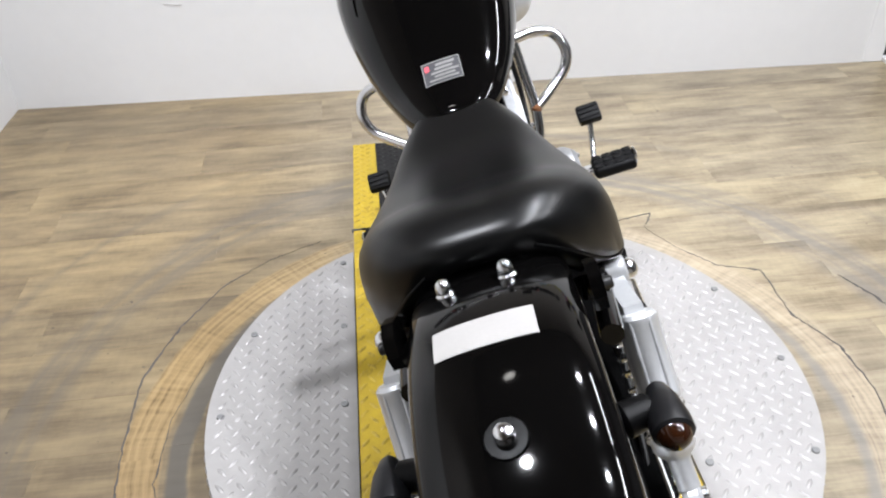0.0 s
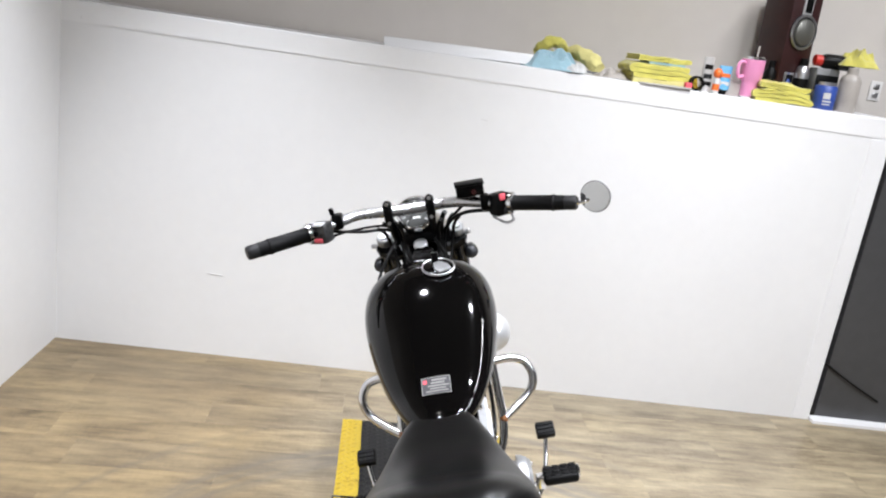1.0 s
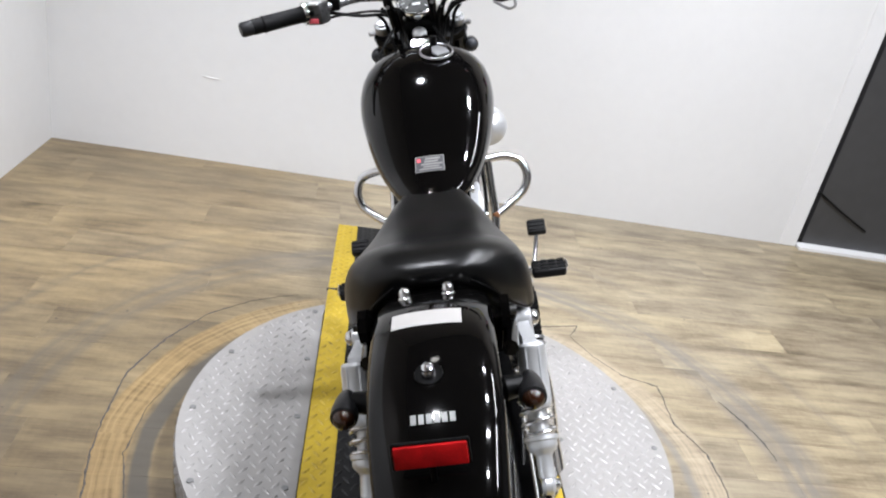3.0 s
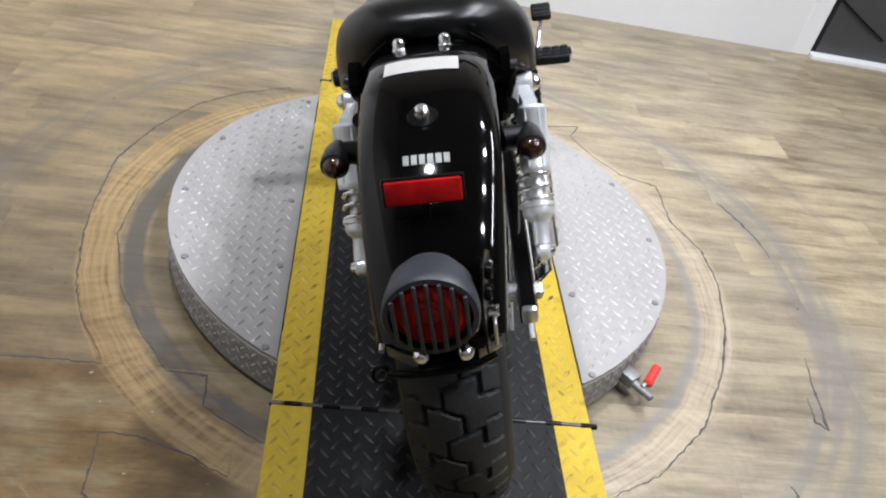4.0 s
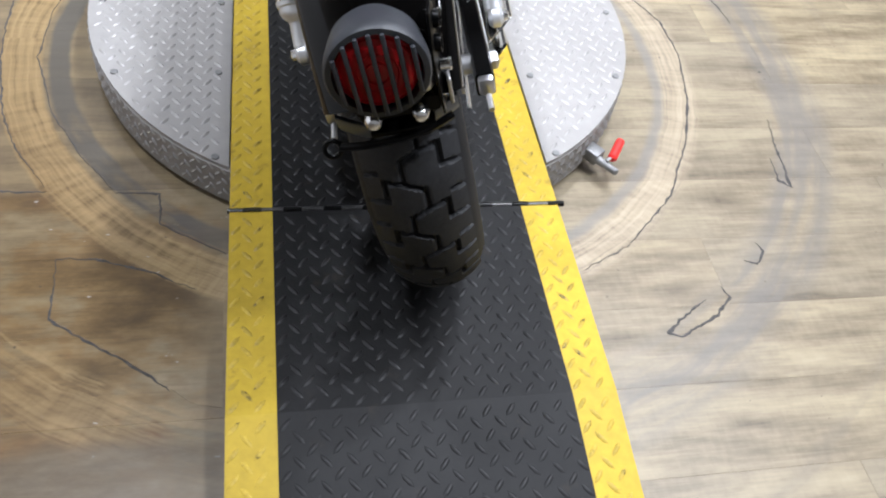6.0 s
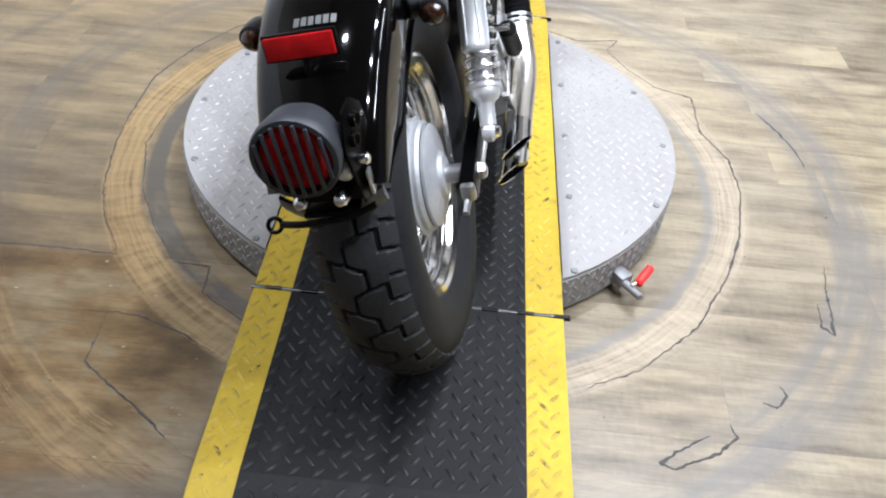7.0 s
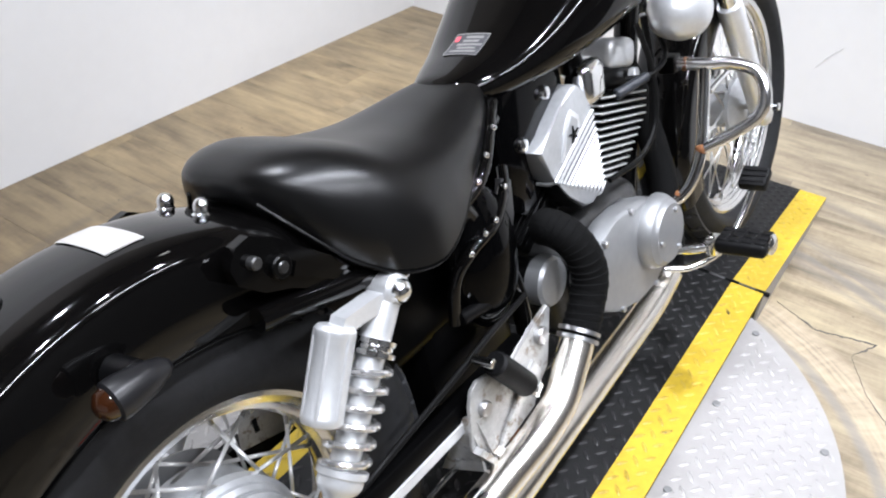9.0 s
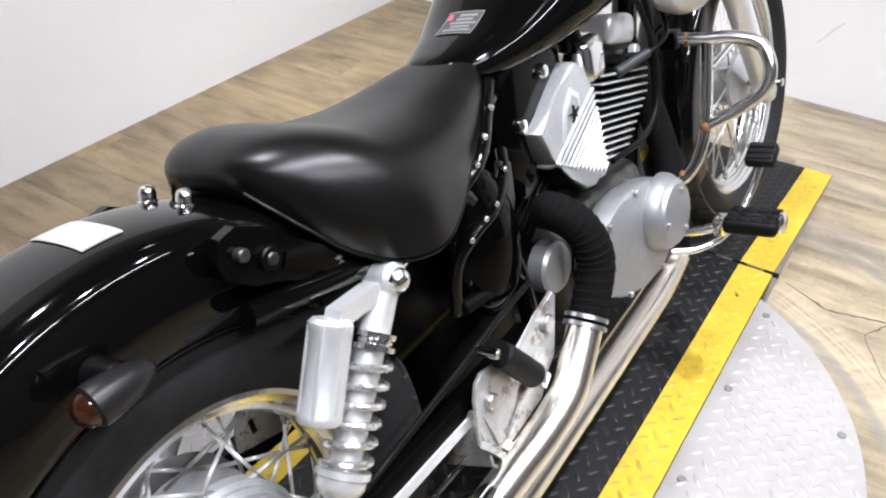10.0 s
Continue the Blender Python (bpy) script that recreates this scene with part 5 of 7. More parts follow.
part("intake_connector", box(B(), (0.065, 0.66, 0.612), (0.028, 0.04, 0.022), bevel=0.004), BLUE_PLASTIC, bike, "dark blue connector")

# exhausts
SOOT = surface("soot", (0.004, 0.004, 0.004), 0.9, var=0.4, ior=1.1)
wrap_path = [(0.085, 0.548, 0.414), (0.105, 0.542, 0.416), (0.127, 0.541, 0.408), (0.145, 0.543, 0.385), (0.154, 0.539, 0.349), (0.154, 0.513, 0.309), (0.154, 0.487, 0.284)]
ex1 = part("exhaust_pipe", tube(B(), [(0.154, 0.494, 0.291), (0.157, 0.454, 0.258), (0.160, 0.412, 0.232), (0.158, 0.35, 0.217), (0.154, 0.29, 0.210), (0.152, 0.232, 0.205)], 0.0235, 20), PIPE_CHROME, bike, "chrome exhaust pipe stained gold by heat", sharp=60)
bm = B()
path = smooth_path(wrap_path, 10)
tube(bm, path, 0.0245, 20, smooth=False)
wrap = part("heat_wrap", bm, WRAP, ex1, "black cloth heat wrap", sharp=60)
for k in range(3, len(path) - 2, 3):
    d = (path[k + 1] - path[k - 1]).normalized()
    q = d.to_track_quat("Z", "Y").to_matrix().to_4x4()
    ring = lathe(B(), [(0.0240, -0.005), (0.0258, -0.004), (0.0252, 0.004), (0.0240, 0.005)], Matrix.Translation(path[k]) @ q @ pose(0, 0, 0, 9, 6, 0), 20)
    part("wrap_turn", ring, WRAP, wrap)
for s in (0.0, 0.010):
    p0 = Vector((0.154, 0.495 - 0.7 * s, 0.293 - 0.75 * s))
    part("clamp", lathe(B(), [(0.0265, -0.003), (0.0285, -0.0025), (0.0285, 0.0025), (0.0265, 0.003)], frame_to(p0, p0 + Vector((0, -0.68, -0.73))), 24), STEEL, ex1, "steel band clamp")
bm = B()


def slash_tip(bm, path_end, ahead, r, cut):
    """The open, slanted end of a pipe."""
    q = Vector(ahead).normalized().to_track_quat("Z", "X").to_matrix().to_4x4()
    m = Matrix.Translation(path_end) @ q
    outer, inner, deep = [], [], []
    for k in range(28):
        a = 2 * math.pi * k / 28
        x, y = math.cos(a), math.sin(a)
        w = m @ Vector((r * x, r * y, 0)) - m.translation
        h = 0.040 + cut * (1.0 * w.x - 0.70 * w.z) / r
        outer.append(bm.verts.new(m @ Vector((r * x, r * y, h))))
        inner.append(bm.verts.new(m @ Vector((r * 0.91 * x, r * 0.91 * y, h - 0.001))))
        deep.append(bm.verts.new(m @ Vector((r * 0.91 * x, r * 0.91 * y, -0.05))))
    base = [bm.verts.new(m @ Vector((r * math.cos(2 * math.pi * k / 28), r * math.sin(2 * math.pi * k / 28), -0.02))) for k in range(28)]
    skin(bm, [base, outer, inner], caps=False)
    bore = B()
    skin(bore, [[bore.verts.new(v.co) for v in ring] for ring in (inner, deep)], caps=False)
    bore.faces.new(list(bore.verts)[28:])
    return bore


bore = slash_tip(bm, (0.1520, 0.230, 0.2048), (-0.04, -1, -0.09), 0.0238, -0.030)
tip = part("exhaust_tip", bm, CHROME, ex1, "slash-cut chrome exhaust tip", sharp=50)
part("bore", bore, SOOT, tip, "sooty black pipe bore", sharp=60)
ex2 = part("exhaust_pipe", tube(B(), [(0.116, 0.845, 0.180), (0.119, 0.76, 0.162), (0.123, 0.62, 0.155), (0.130, 0.45, 0.152), (0.136, 0.33, 0.152), (0.139, 0.224, 0.153)], 0.0235, 20), PIPE_CHROME, bike, "chrome exhaust pipe stained gold by heat", sharp=60)
part("heat_wrap", tube(B(), [(0.0, 0.90, 0.54), (0.012, 0.955, 0.50), (0.030, 0.975, 0.41), (0.062, 0.960, 0.31), (0.090, 0.915, 0.230), (0.108, 0.870, 0.194), (0.117, 0.838, 0.178)], 0.0240, 20), WRAP, ex2, "black cloth heat wrap", sharp=60)
bm = B()
bore = slash_tip(bm, (0.1390, 0.225, 0.153), (-0.04, -1, 0.0), 0.0238, -0.030)
tip = part("exhaust_tip", bm, CHROME, ex2, "slash-cut chrome exhaust tip", sharp=50)
part("bore", bore, SOOT, tip, "sooty black pipe bore", sharp=60)

# passenger peg bracket
brk = part("peg_bracket", slab(B(), [(0.272, 0.258), (0.284, 0.315), (0.293, 0.332), (0.306, 0.338), (0.340, 0.330), (0.378, 0.318), (0.430, 0.338), (0.466, 0.347), (0.472, 0.338), (0.446, 0.265), (0.405, 0.242), (0.366, 0.234), (0.330, 0.222), (0.296, 0.222)], yz_frame(0.124), 0.006, 0.0015), GREASY_ALU, bike, "grease-stained aluminium footpeg bracket")
part("bracket_flange", slab(B(), [(0.270, 0.258), (0.300, 0.212), (0.335, 0.205), (0.335, 0.213), (0.304, 0.220), (0.278, 0.262)], yz_frame(0.130), 0.012, 0.001), GREASY_ALU, brk)
part("bracket_web", slab(B(), [(0.31, 0.225), (0.395, 0.236), (0.425, 0.275), (0.41, 0.30), (0.33, 0.245)], yz_frame(0.1305), 0.006, 0.002), GREASY_ALU, brk)
for y, z, r in ((0.305, 0.300, 0.010), (0.438, 0.318, 0.0125), (0.290, 0.238, 0.006)):
    part("bracket_bolt", rod(B(), (0.129, y, z), (0.139, y, z), r, segs=14, bevel=0.002), STEEL, brk)
end_m = Matrix(((1, 0, 0, 0), (0, 0, -1, 0.283), (0, 1, 0, 0), (0, 0, 0, 1)))
foot = part("bracket_foot", slab(B(), [(0.060, 0.198), (0.134, 0.222), (0.133, 0.262), (0.125, 0.302), (0.119, 0.300)], end_m, 0.004, 0.0), GREASY_ALU, brk, "stained plate turned in under the bracket")
for x, z in ((0.094, 0.226), (0.104, 0.231), (0.116, 0.236), (0.112, 0.252)):
    part("stamped_mark", box(B(), (x, 0.2785, z), (0.006, 0.001, 0.0015)), STEEL, foot)
part("bracket_strap", loft(B(), [[(x + dx, y + dy, z) for dx, dy in ((-0.003, -0.007), (0.003, -0.007), (0.003, 0.007), (-0.003, 0.007))] for x, y, z in ((0.128, 0.296, 0.290), (0.133, 0.300, 0.262), (0.132, 0.306, 0.236), (0.146, 0.312, 0.226))]), GREASY_ALU, brk)
part("rust_stain", slab(B(), [(0.338, 0.206), (0.366, 0.212), (0.360, 0.224), (0.340, 0.220)], yz_frame(0.1302), 0.0008, 0.0), RUST, brk)
peg2 = part("passenger_peg", rod(B(), (0.151, 0.319, 0.362), (0.152, 0.369, 0.294), 0.0160, segs=18, bevel=0.003), GRIP_RUBBER, bike, "folded black passenger footpeg")
part("peg_pivot", rod(B(), (0.136, 0.372, 0.290), (0.160, 0.382, 0.284), 0.008, segs=12, bevel=0.001), STEEL, peg2)
part("peg_clevis", box(B(), (0, 0, 0), (0.020, 0.024, 0.020), bevel=0.003, m=Matrix.Translation((0.146, 0.383, 0.279)) @ pose(0, 0, 0, -54, 0, 0)), CHROME, peg2, "chrome peg clevis")
part("peg_bolt", rod(B(), (0.128, 0.310, 0.368), (0.158, 0.310, 0.368), 0.006, segs=10, bevel=0.001), CHROME, peg2)
part("brake_hose", tube(B(), [(0.118, 0.44, 0.375), (0.122, 0.36, 0.372), (0.12, 0.30, 0.36), (0.11, 0.20, 0.335), (0.10, 0.10, 0.31)], 0.004, 8), CAP_BLACK, bike)
part("switch_body", rod(B(), (0.108, 0.415, 0.392), (0.104, 0.33, 0.405), 0.009, segs=12, bevel=0.002), BLACK_PLASTIC, bike)


# forward footpegs and pedals
def footpeg(side):
    root, end = Vector((side * 0.196, 0.868, 0.238)), Vector((side * 0.278, 0.874, 0.241))
    arm = part("peg_arm", tube(B(), [(side * 0.10, 0.845, 0.215), (side * 0.145, 0.852, 0.222), (side * 0.180, 0.864, 0.228), tuple(root)], 0.0085, 10), CHROME, bike, "chrome footpeg arm")
    part("clevis", box(B(), (side * 0.188, 0.868, 0.231), (0.020, 0.028, 0.030), bevel=0.003), CHROME, arm)
    peg = part("footpeg", box(B(), ((root + end) / 2), ((end - root).length, 0.056, 0.024), bevel=0.008, segs=3), GRIP_RUBBER, bike, "ribbed black rubber footpeg with chrome end")
    for k in range(4):
        for j in range(3):
            part("pad", box(B(), (side * (0.207 + k * 0.0203), 0.856 + j * 0.0160, 0.2510), (0.0165, 0.0125, 0.005), bevel=0.0012, segs=1), GRIP_RUBBER, peg)
    part("end_cap", lathe(B(), [(0, 0), (0.017, 0), (0.017, 0.003), (0.012, 0.006), (0, 0.006)], frame_to(end, end + Vector((side, 0, 0))), 20), CHROME, peg, "chrome end cap")
    pad = Vector((side * 0.223, 0.965, 0.309))
    lever = part("pedal_lever", tube(B(), [(side * 0.13, 0.80, 0.212), (side * 0.165, 0.83, 0.205), (side * 0.195, 0.88, 0.215), (side * 0.212, 0.93, 0.255), tuple(pad - Vector((0, 0.0, 0.008)))], 0.0055, 10), CHROME, bike, "chrome foot lever")
    part("pedal_pad", box(B(), (0, 0, 0), (0.046, 0.040, 0.020), bevel=0.005, m=Matrix.Translation(pad) @ pose(0, 0, 0, 30, 0, 0)), GRIP_RUBBER, lever, "black rubber pedal pad")
    for k in range(3):
        part("pad_rib", box(B(), (0, -0.011 + k * 0.011, 0.0105), (0.040, 0.0065, 0.003), bevel=0.001, segs=1, m=Matrix.Translation(pad) @ pose(0, 0, 0, 30, 0, 0)), GRIP_RUBBER, lever)


footpeg(1)
footpeg(-1)

# engine guards
def guard(side):
    s = side
    g_ob = part("engine_guard", tube(B(), [(s * 0.070, 1.020, 0.486), (s * 0.119, 1.034, 0.480), (s * 0.160, 1.048, 0.477), (s * 0.200, 1.056, 0.460), (s * 0.217, 1.044, 0.425), (s * 0.207, 1.034, 0.390), (s * 0.172, 1.012, 0.366), (s * 0.127, 0.984, 0.346)], 0.0108, 14), WORN_CHROME, bike, "chrome engine guard with rust at the welds", sharp=60)
    part("post", tube(B(), [(s * 0.120, 1.036, 0.480), (s * 0.123, 1.012, 0.41), (s * 0.126, 0.988, 0.35), (s * 0.118, 0.962, 0.300), (s * 0.100, 0.940, 0.272), (s * 0.070, 0.920, 0.262)], 0.0108, 14), CHROME, g_ob)
    part("top_clamp", box(B(), (s * 0.066, 1.018, 0.487), (0.03, 0.03, 0.03), bevel=0.004), SATIN_BLACK, g_ob)
    for q in ((s * 0.090, 1.026, 0.483), (s * 0.120, 1.036, 0.477), (s * 0.128, 0.985, 0.347), (s * 0.100, 0.942, 0.274)):
        part("rust_weld", ball(B(), q, 0.0121, (1, 0.95, 0.95), 12, 8), RUST, g_ob, "rusty weld")


guard(1)
guard(-1)
hm = frame_to((0.122, 0.905, 0.604), (0.136, 1.02, 0.578))
part("horn", lathe(B(), [(0, -0.02), (0.022, -0.016), (0.040, 0.005), (0.046, 0.035), (0.044, 0.060), (0.034, 0.075), (0, 0.078)], hm, 28), BRIGHT_ALU, bike, "chrome horn cover", sharp=60)

# side stand
stand = part("side_stand", tube(B(), [(-0.085, 0.66, 0.20), (-0.15, 0.655, 0.145), (-0.235, 0.64, 0.077)], 0.010, 12), CHROME, bike, "chrome side stand")
part("foot", rod(B(), (-0.240, 0.64, 0.0765), (-0.242, 0.64, 0.0710), 0.022, segs=18, bevel=0.001), SATIN_BLACK, stand)

# front end: fork, wheel, mudguard
front_wheel = wheel("front_wheel", FA.y, FA.z, 0.308, 0.049, 0.232, 0.026, 0.056, 36, 0.036, 0.030, "chrome spoked front wheel")
FRONT_LINES = chain([(-0.014, 0.0), (-0.010, 0.5), (-0.014, 1.0)]) + chain([(-0.014, 0.1), (-0.040, 0.3)])
tread_skin("tread", 0.308, 0.056, 0.048, 36, FRONT_LINES + swap(FRONT_LINES), front_wheel, FA.y, FA.z, 0.005, 0.0018, 24, 10)
part("hub", spin(B(), [(0, -0.045), (0.030, -0.045), (0.058, -0.034), (0.058, -0.024), (0.046, -0.018), (0.046, 0.018), (0.060, 0.024), (0.060, 0.034), (0.050, 0.040), (0.030, 0.046), (0, 0.052)], FA, 32), HUB_GREY, front_wheel, "grey front hub")
disc = part("brake_disc", spin(B(), [(0.10, -0.052), (0.132, -0.052), (0.132, -0.056), (0.10, -0.056)], FA, 56, True), STEEL, front_wheel, "steel brake disc")
part("disc_carrier", spin(B(), [(0.03, -0.049), (0.102, -0.051), (0.102, -0.055), (0.03, -0.054)], FA, 40, True), SATIN_BLACK, disc)
part("caliper", box(B(), (-0.062, 1.325, 0.345), (0.045, 0.06, 0.10), bevel=0.012, segs=3, m=None), SATIN_BLACK, bike, "black brake caliper")
part("front_axle", rod(B(), FA + Vector((-0.112, 0, 0)), FA + Vector((0.116, 0, 0)), 0.0075, segs=12, bevel=0.001), STEEL, bike)
fork_dir = Vector((0, 1.395 - 1.080, 0.266 - 0.819)).normalized()
for side in (-1, 1):
    top = Vector((side * 0.088 - 0.003, 1.080, 0.819))
    low = top + fork_dir * 0.640
    f = part("fork_tube", rod(B(), top, top + fork_dir * 0.42, 0.0168, segs=20, bevel=0.002), CHROME, bike, "chrome fork tube")
    part("fork_cap", lathe(B(), [(0, -0.006), (0.0190, -0.006), (0.0190, 0.010), (0.0165, 0.013), (0.011, 0.014), (0.010, 0.018), (0, 0.018)], frame_to(top, top - fork_dir), 24), ALUMINIUM, f, "bright fork cap")
    part("fork_cover", rod(B(), top + fork_dir * 0.020, top + fork_dir * 0.235, 0.0215, segs=20, bevel=0.002), GLOSS_BLACK, f, "black fork cover")
    part("pinch_bolt", rod(B(), top + Vector((side * 0.020, -0.014, -0.006)), top + Vector((side * 0.032, -0.020, -0.004)), 0.0055, segs=10, bevel=0.001), STEEL, f)
    part("fork_leg", lathe(B(), [(0, 0), (0.0225, 0.0), (0.0245, 0.012), (0.0235, 0.05), (0.0225, 0.25), (0.0230, 0.318), (0.018, 0.335), (0, 0.336)], frame_to(top + fork_dir * 0.340, low), 24), BRIGHT_ALU, f, "pale aluminium fork leg")
    part("axle_lug", box(B(), (side * 0.090, 1.398, 0.268), (0.030, 0.05, 0.052), bevel=0.010, segs=3), BRIGHT_ALU, f)
    part("leg_bolt", rod(B(), (side * 0.102, 1.405, 0.266), (side * 0.122, 1.405, 0.266), 0.009, segs=12, bevel=0.002), CHROME, f)
    part("fender_stay", tube(B(), [(side * 0.066, 1.18, 0.38), (side * 0.080, 1.26, 0.40), (side * 0.088, 1.315, 0.40)], 0.006, 8), CHROME, f)
clamp_m = Matrix.Translation((-0.003, 1.084, 0.790)) @ pose(0, 0, 0, 30, 0, 0)
triple = part("triple_clamp", slab(B(), [(-0.112, 0.0), (-0.108, 0.016), (-0.09, 0.024), (-0.07, 0.016), (-0.04, 0.004), (0.04, 0.004), (0.07, 0.016), (0.09, 0.024), (0.108, 0.016), (0.112, 0.0), (0.105, -0.017), (0.085, -0.022), (0.045, -0.040), (0.0, -0.058), (-0.045, -0.040), (-0.085, -0.022), (-0.105, -0.017)], clamp_m, 0.018, 0.005), SATIN_BLACK, bike, "black top triple clamp")
part("lower_clamp", box(B(), (0, 1.178, 0.640), (0.22, 0.06, 0.034), bevel=0.010), SATIN_BLACK, bike)
part("stem_nut", lathe(B(), [(0, 0), (0.017, 0), (0.017, 0.008), (0.012, 0.013), (0, 0.014)], frame_to((-0.004, 1.030, 0.806), (-0.004, 1.030 - 0.50, 0.806 + 0.86)), 20), BRIGHT_ALU, triple, "bright steering stem nut")
front_fender = mudguard("front_fender", FA, 0.335, 0.062, radians(40), radians(198), 40, lambda s: 0.030 + 0.02 * s, GLOSS_BLACK, "gloss black front fender")
head = part("headlamp", lathe(B(), [(0, -0.10), (0.035, -0.095), (0.065, -0.06), (0.078, -0.01), (0.082, 0.0), (0.082, 0.014), (0.075, 0.018), (0, 0.024)], frame_to((0, 1.235, 0.760), (0, 2.2, 0.70)), 32), CHROME, bike, "chrome headlamp shell")
for side in (-1, 1):
    part("headlamp_ear", box(B(), (side * 0.084, 1.155, 0.745), (0.012, 0.05, 0.06), bevel=0.004), SATIN_BLACK, head)
    signal("front_turn_signal", Vector((side * 0.113, 1.10, 0.752)), 0.0180, 0.060, side, Vector((side * 0.088, 1.135, 0.745)), "smoked grey lens", LAMP_GREY)

# instruments
gm = frame_to((-0.003, 1.056, 0.878), (-0.003, 1.056 - 0.66, 0.878 + 0.75))
gauge = part("speedometer", lathe(B(), [(0, -0.05), (0.030, -0.048), (0.043, -0.030), (0.046, -0.008), (0.048, 0.004), (0.0475, 0.009), (0.044, 0.011), (0.0405, 0.008), (0.0405, 0.004), (0, 0.004)], gm, 36), CHROME, bike, "round chrome-rimmed speedometer")
part("dial", lathe(B(), [(0, 0.0046), (0.0385, 0.0046), (0.0385, 0.006), (0, 0.0062)], gm, 32), GAUGE_FACE, gauge, "black dial with pale marks")
for k in range(11):
    a = radians(-135 + 27 * k)
    part("dial_mark", box(B(), (0, 0.0315, 0.0066), (0.0016, 0.008, 0.0008), m=gm @ pose(0, 0, 0, 0, 0, -math.degrees(a))), WHITE_PRINT, gauge)
part("needle", box(B(), (0, 0.011, 0.0072), (0.0016, 0.030, 0.001), m=gm @ pose(0, 0, 0, 0, 0, 132)), CAP_BLACK, gauge)
part("odometer", box(B(), (0, -0.014, 0.0066), (0.018, 0.006, 0.0008), m=gm), WHITE_PRINT, gauge)
part("dash_panel", box(B(), (-0.003, 1.060, 0.822), (0.080, 0.05, 0.03), bevel=0.008, m=None), BLACK_PLASTIC, gauge)

# handlebar and controls
BAR = [(-0.352, 0.867, 0.897), (-0.30, 0.892, 0.899), (-0.24, 0.920, 0.903), (-0.185, 0.948, 0.910), (-0.135, 0.982, 0.914), (-0.095, 0.998, 0.910), (-0.062, 1.000, 0.906), (0.0, 1.0, 0.905), (0.038, 1.000, 0.905), (0.072, 0.996, 0.907), (0.112, 0.975, 0.908), (0.16, 0.946, 0.904), (0.215, 0.920, 0.900), (0.28, 0.891, 0.896), (0.332, 0.867, 0.893)]
bar = part("handlebar", tube(B(), BAR, 0.0125, 16, 6), SATIN_CHROME, bike, "polished chrome drag handlebar", sharp=60)
for x in (-0.064, 0.034):
    riser = part("riser", rod(B(), (x * 0.9, 1.055, 0.815), (x, 1.008, 0.892), 0.0095, segs=14, bevel=0.002), SATIN_BLACK, bar, "black handlebar riser")
    part("bar_clamp", box(B(), (x, 0.996, 0.906), (0.021, 0.034, 0.054), bevel=0.010, segs=3), SATIN_BLACK, bar)
    for dz in (0.022, -0.022):
        part("clamp_bolt", rod(B(), (x, 0.980, 0.906 + dz), (x, 0.976, 0.906 + dz), 0.004, segs=8), STEEL, riser)


def grip(a, b, side):
    a, b = Vector(a), Vector(b)
    d = (b - a).normalized()
    g_ob = part("grip", lathe(B(), [(0.0165, 0), (0.0185, 0.002), (0.0185, 0.006), (0.0170, 0.008), (0.0170, (b - a).length - 0.03), (0.0185, (b - a).length - 0.028), (0.0185, (b - a).length - 0.024), (0.0165, (b - a).length - 0.022), (0.0165, (b - a).length), (0, (b - a).length)], frame_to(a, b), 22), GRIP_RUBBER, bar, "black rubber grip")
    part("bar_end", lathe(B(), [(0, 0), (0.0150, 0.001), (0.0158, 0.004), (0.0158, 0.026), (0.013, 0.030), (0, 0.030)], frame_to(b - d * 0.004, b + d), 20), DARK_GREY, g_ob)
    return d


grip((-0.240, 0.920, 0.903), (-0.345, 0.8705, 0.898), -1)
grip((0.216, 0.920, 0.900), (0.325, 0.870, 0.8935), 1)
left = part("left_switch", box(B(), (0, 0, 0), (0.046, 0.040, 0.046), bevel=0.007, m=Matrix.Translation((-0.214, 0.930, 0.900)) @ pose(0, 0, 0, 0, 0, -25)), SWITCH_GREY, bar, "worn black and chrome switch housing")
lm = Matrix.Translation((-0.214, 0.930, 0.900)) @ pose(0, 0, 0, 0, 0, -25)
part("red_label", box(B(), (0.002, -0.021, -0.013), (0.024, 0.003, 0.010), bevel=0.001, m=lm), SWITCH_RED, left, "red switch marking")
part("switch_cover", box(B(), (-0.002, -0.012, 0.022), (0.040, 0.024, 0.005), bevel=0.0015, m=lm), BRIGHT_ALU, left, "worn bare metal switch top")
part("switch_slider", box(B(), (-0.004, -0.022, 0.004), (0.020, 0.006, 0.010), bevel=0.002, m=lm), BLACK_PLASTIC, left)
part("switch_button", box(B(), (-0.012, -0.018, 0.020), (0.016, 0.012, 0.012), bevel=0.003, m=lm), LAMP_GREY, left)
part("chrome_collar", lathe(B(), [(0.0172, -0.004), (0.024, -0.004), (0.024, 0.004), (0.0172, 0.004)], frame_to((-0.240, 0.920, 0.903), (-0.345, 0.87, 0.898)), 22), CHROME, left)
perch = part("clutch_perch", box(B(), (-0.176, 0.955, 0.914), (0.026, 0.036, 0.034), bevel=0.006), SATIN_BLACK, bar)
part("perch_screw", rod(B(), (-0.184, 0.950, 0.930), (-0.186, 0.946, 0.946), 0.0055, segs=10, bevel=0.001), SATIN_BLACK, perch)
part("clutch_lever", tube(B(), [(-0.180, 0.985, 0.908), (-0.22, 0.985, 0.902), (-0.29, 0.955, 0.896), (-0.345, 0.918, 0.890)], 0.0058, 10), CHROME, perch, "chrome clutch lever")
rmx = Matrix.Translation((0.190, 0.932, 0.900)) @ pose(0, 0, 0, 0, 0, 25)
right = part("right_switch", box(B(), (0, 0, 0), (0.044, 0.042, 0.050), bevel=0.008, m=rmx), BLACK_PLASTIC, bar, "black switch housing")
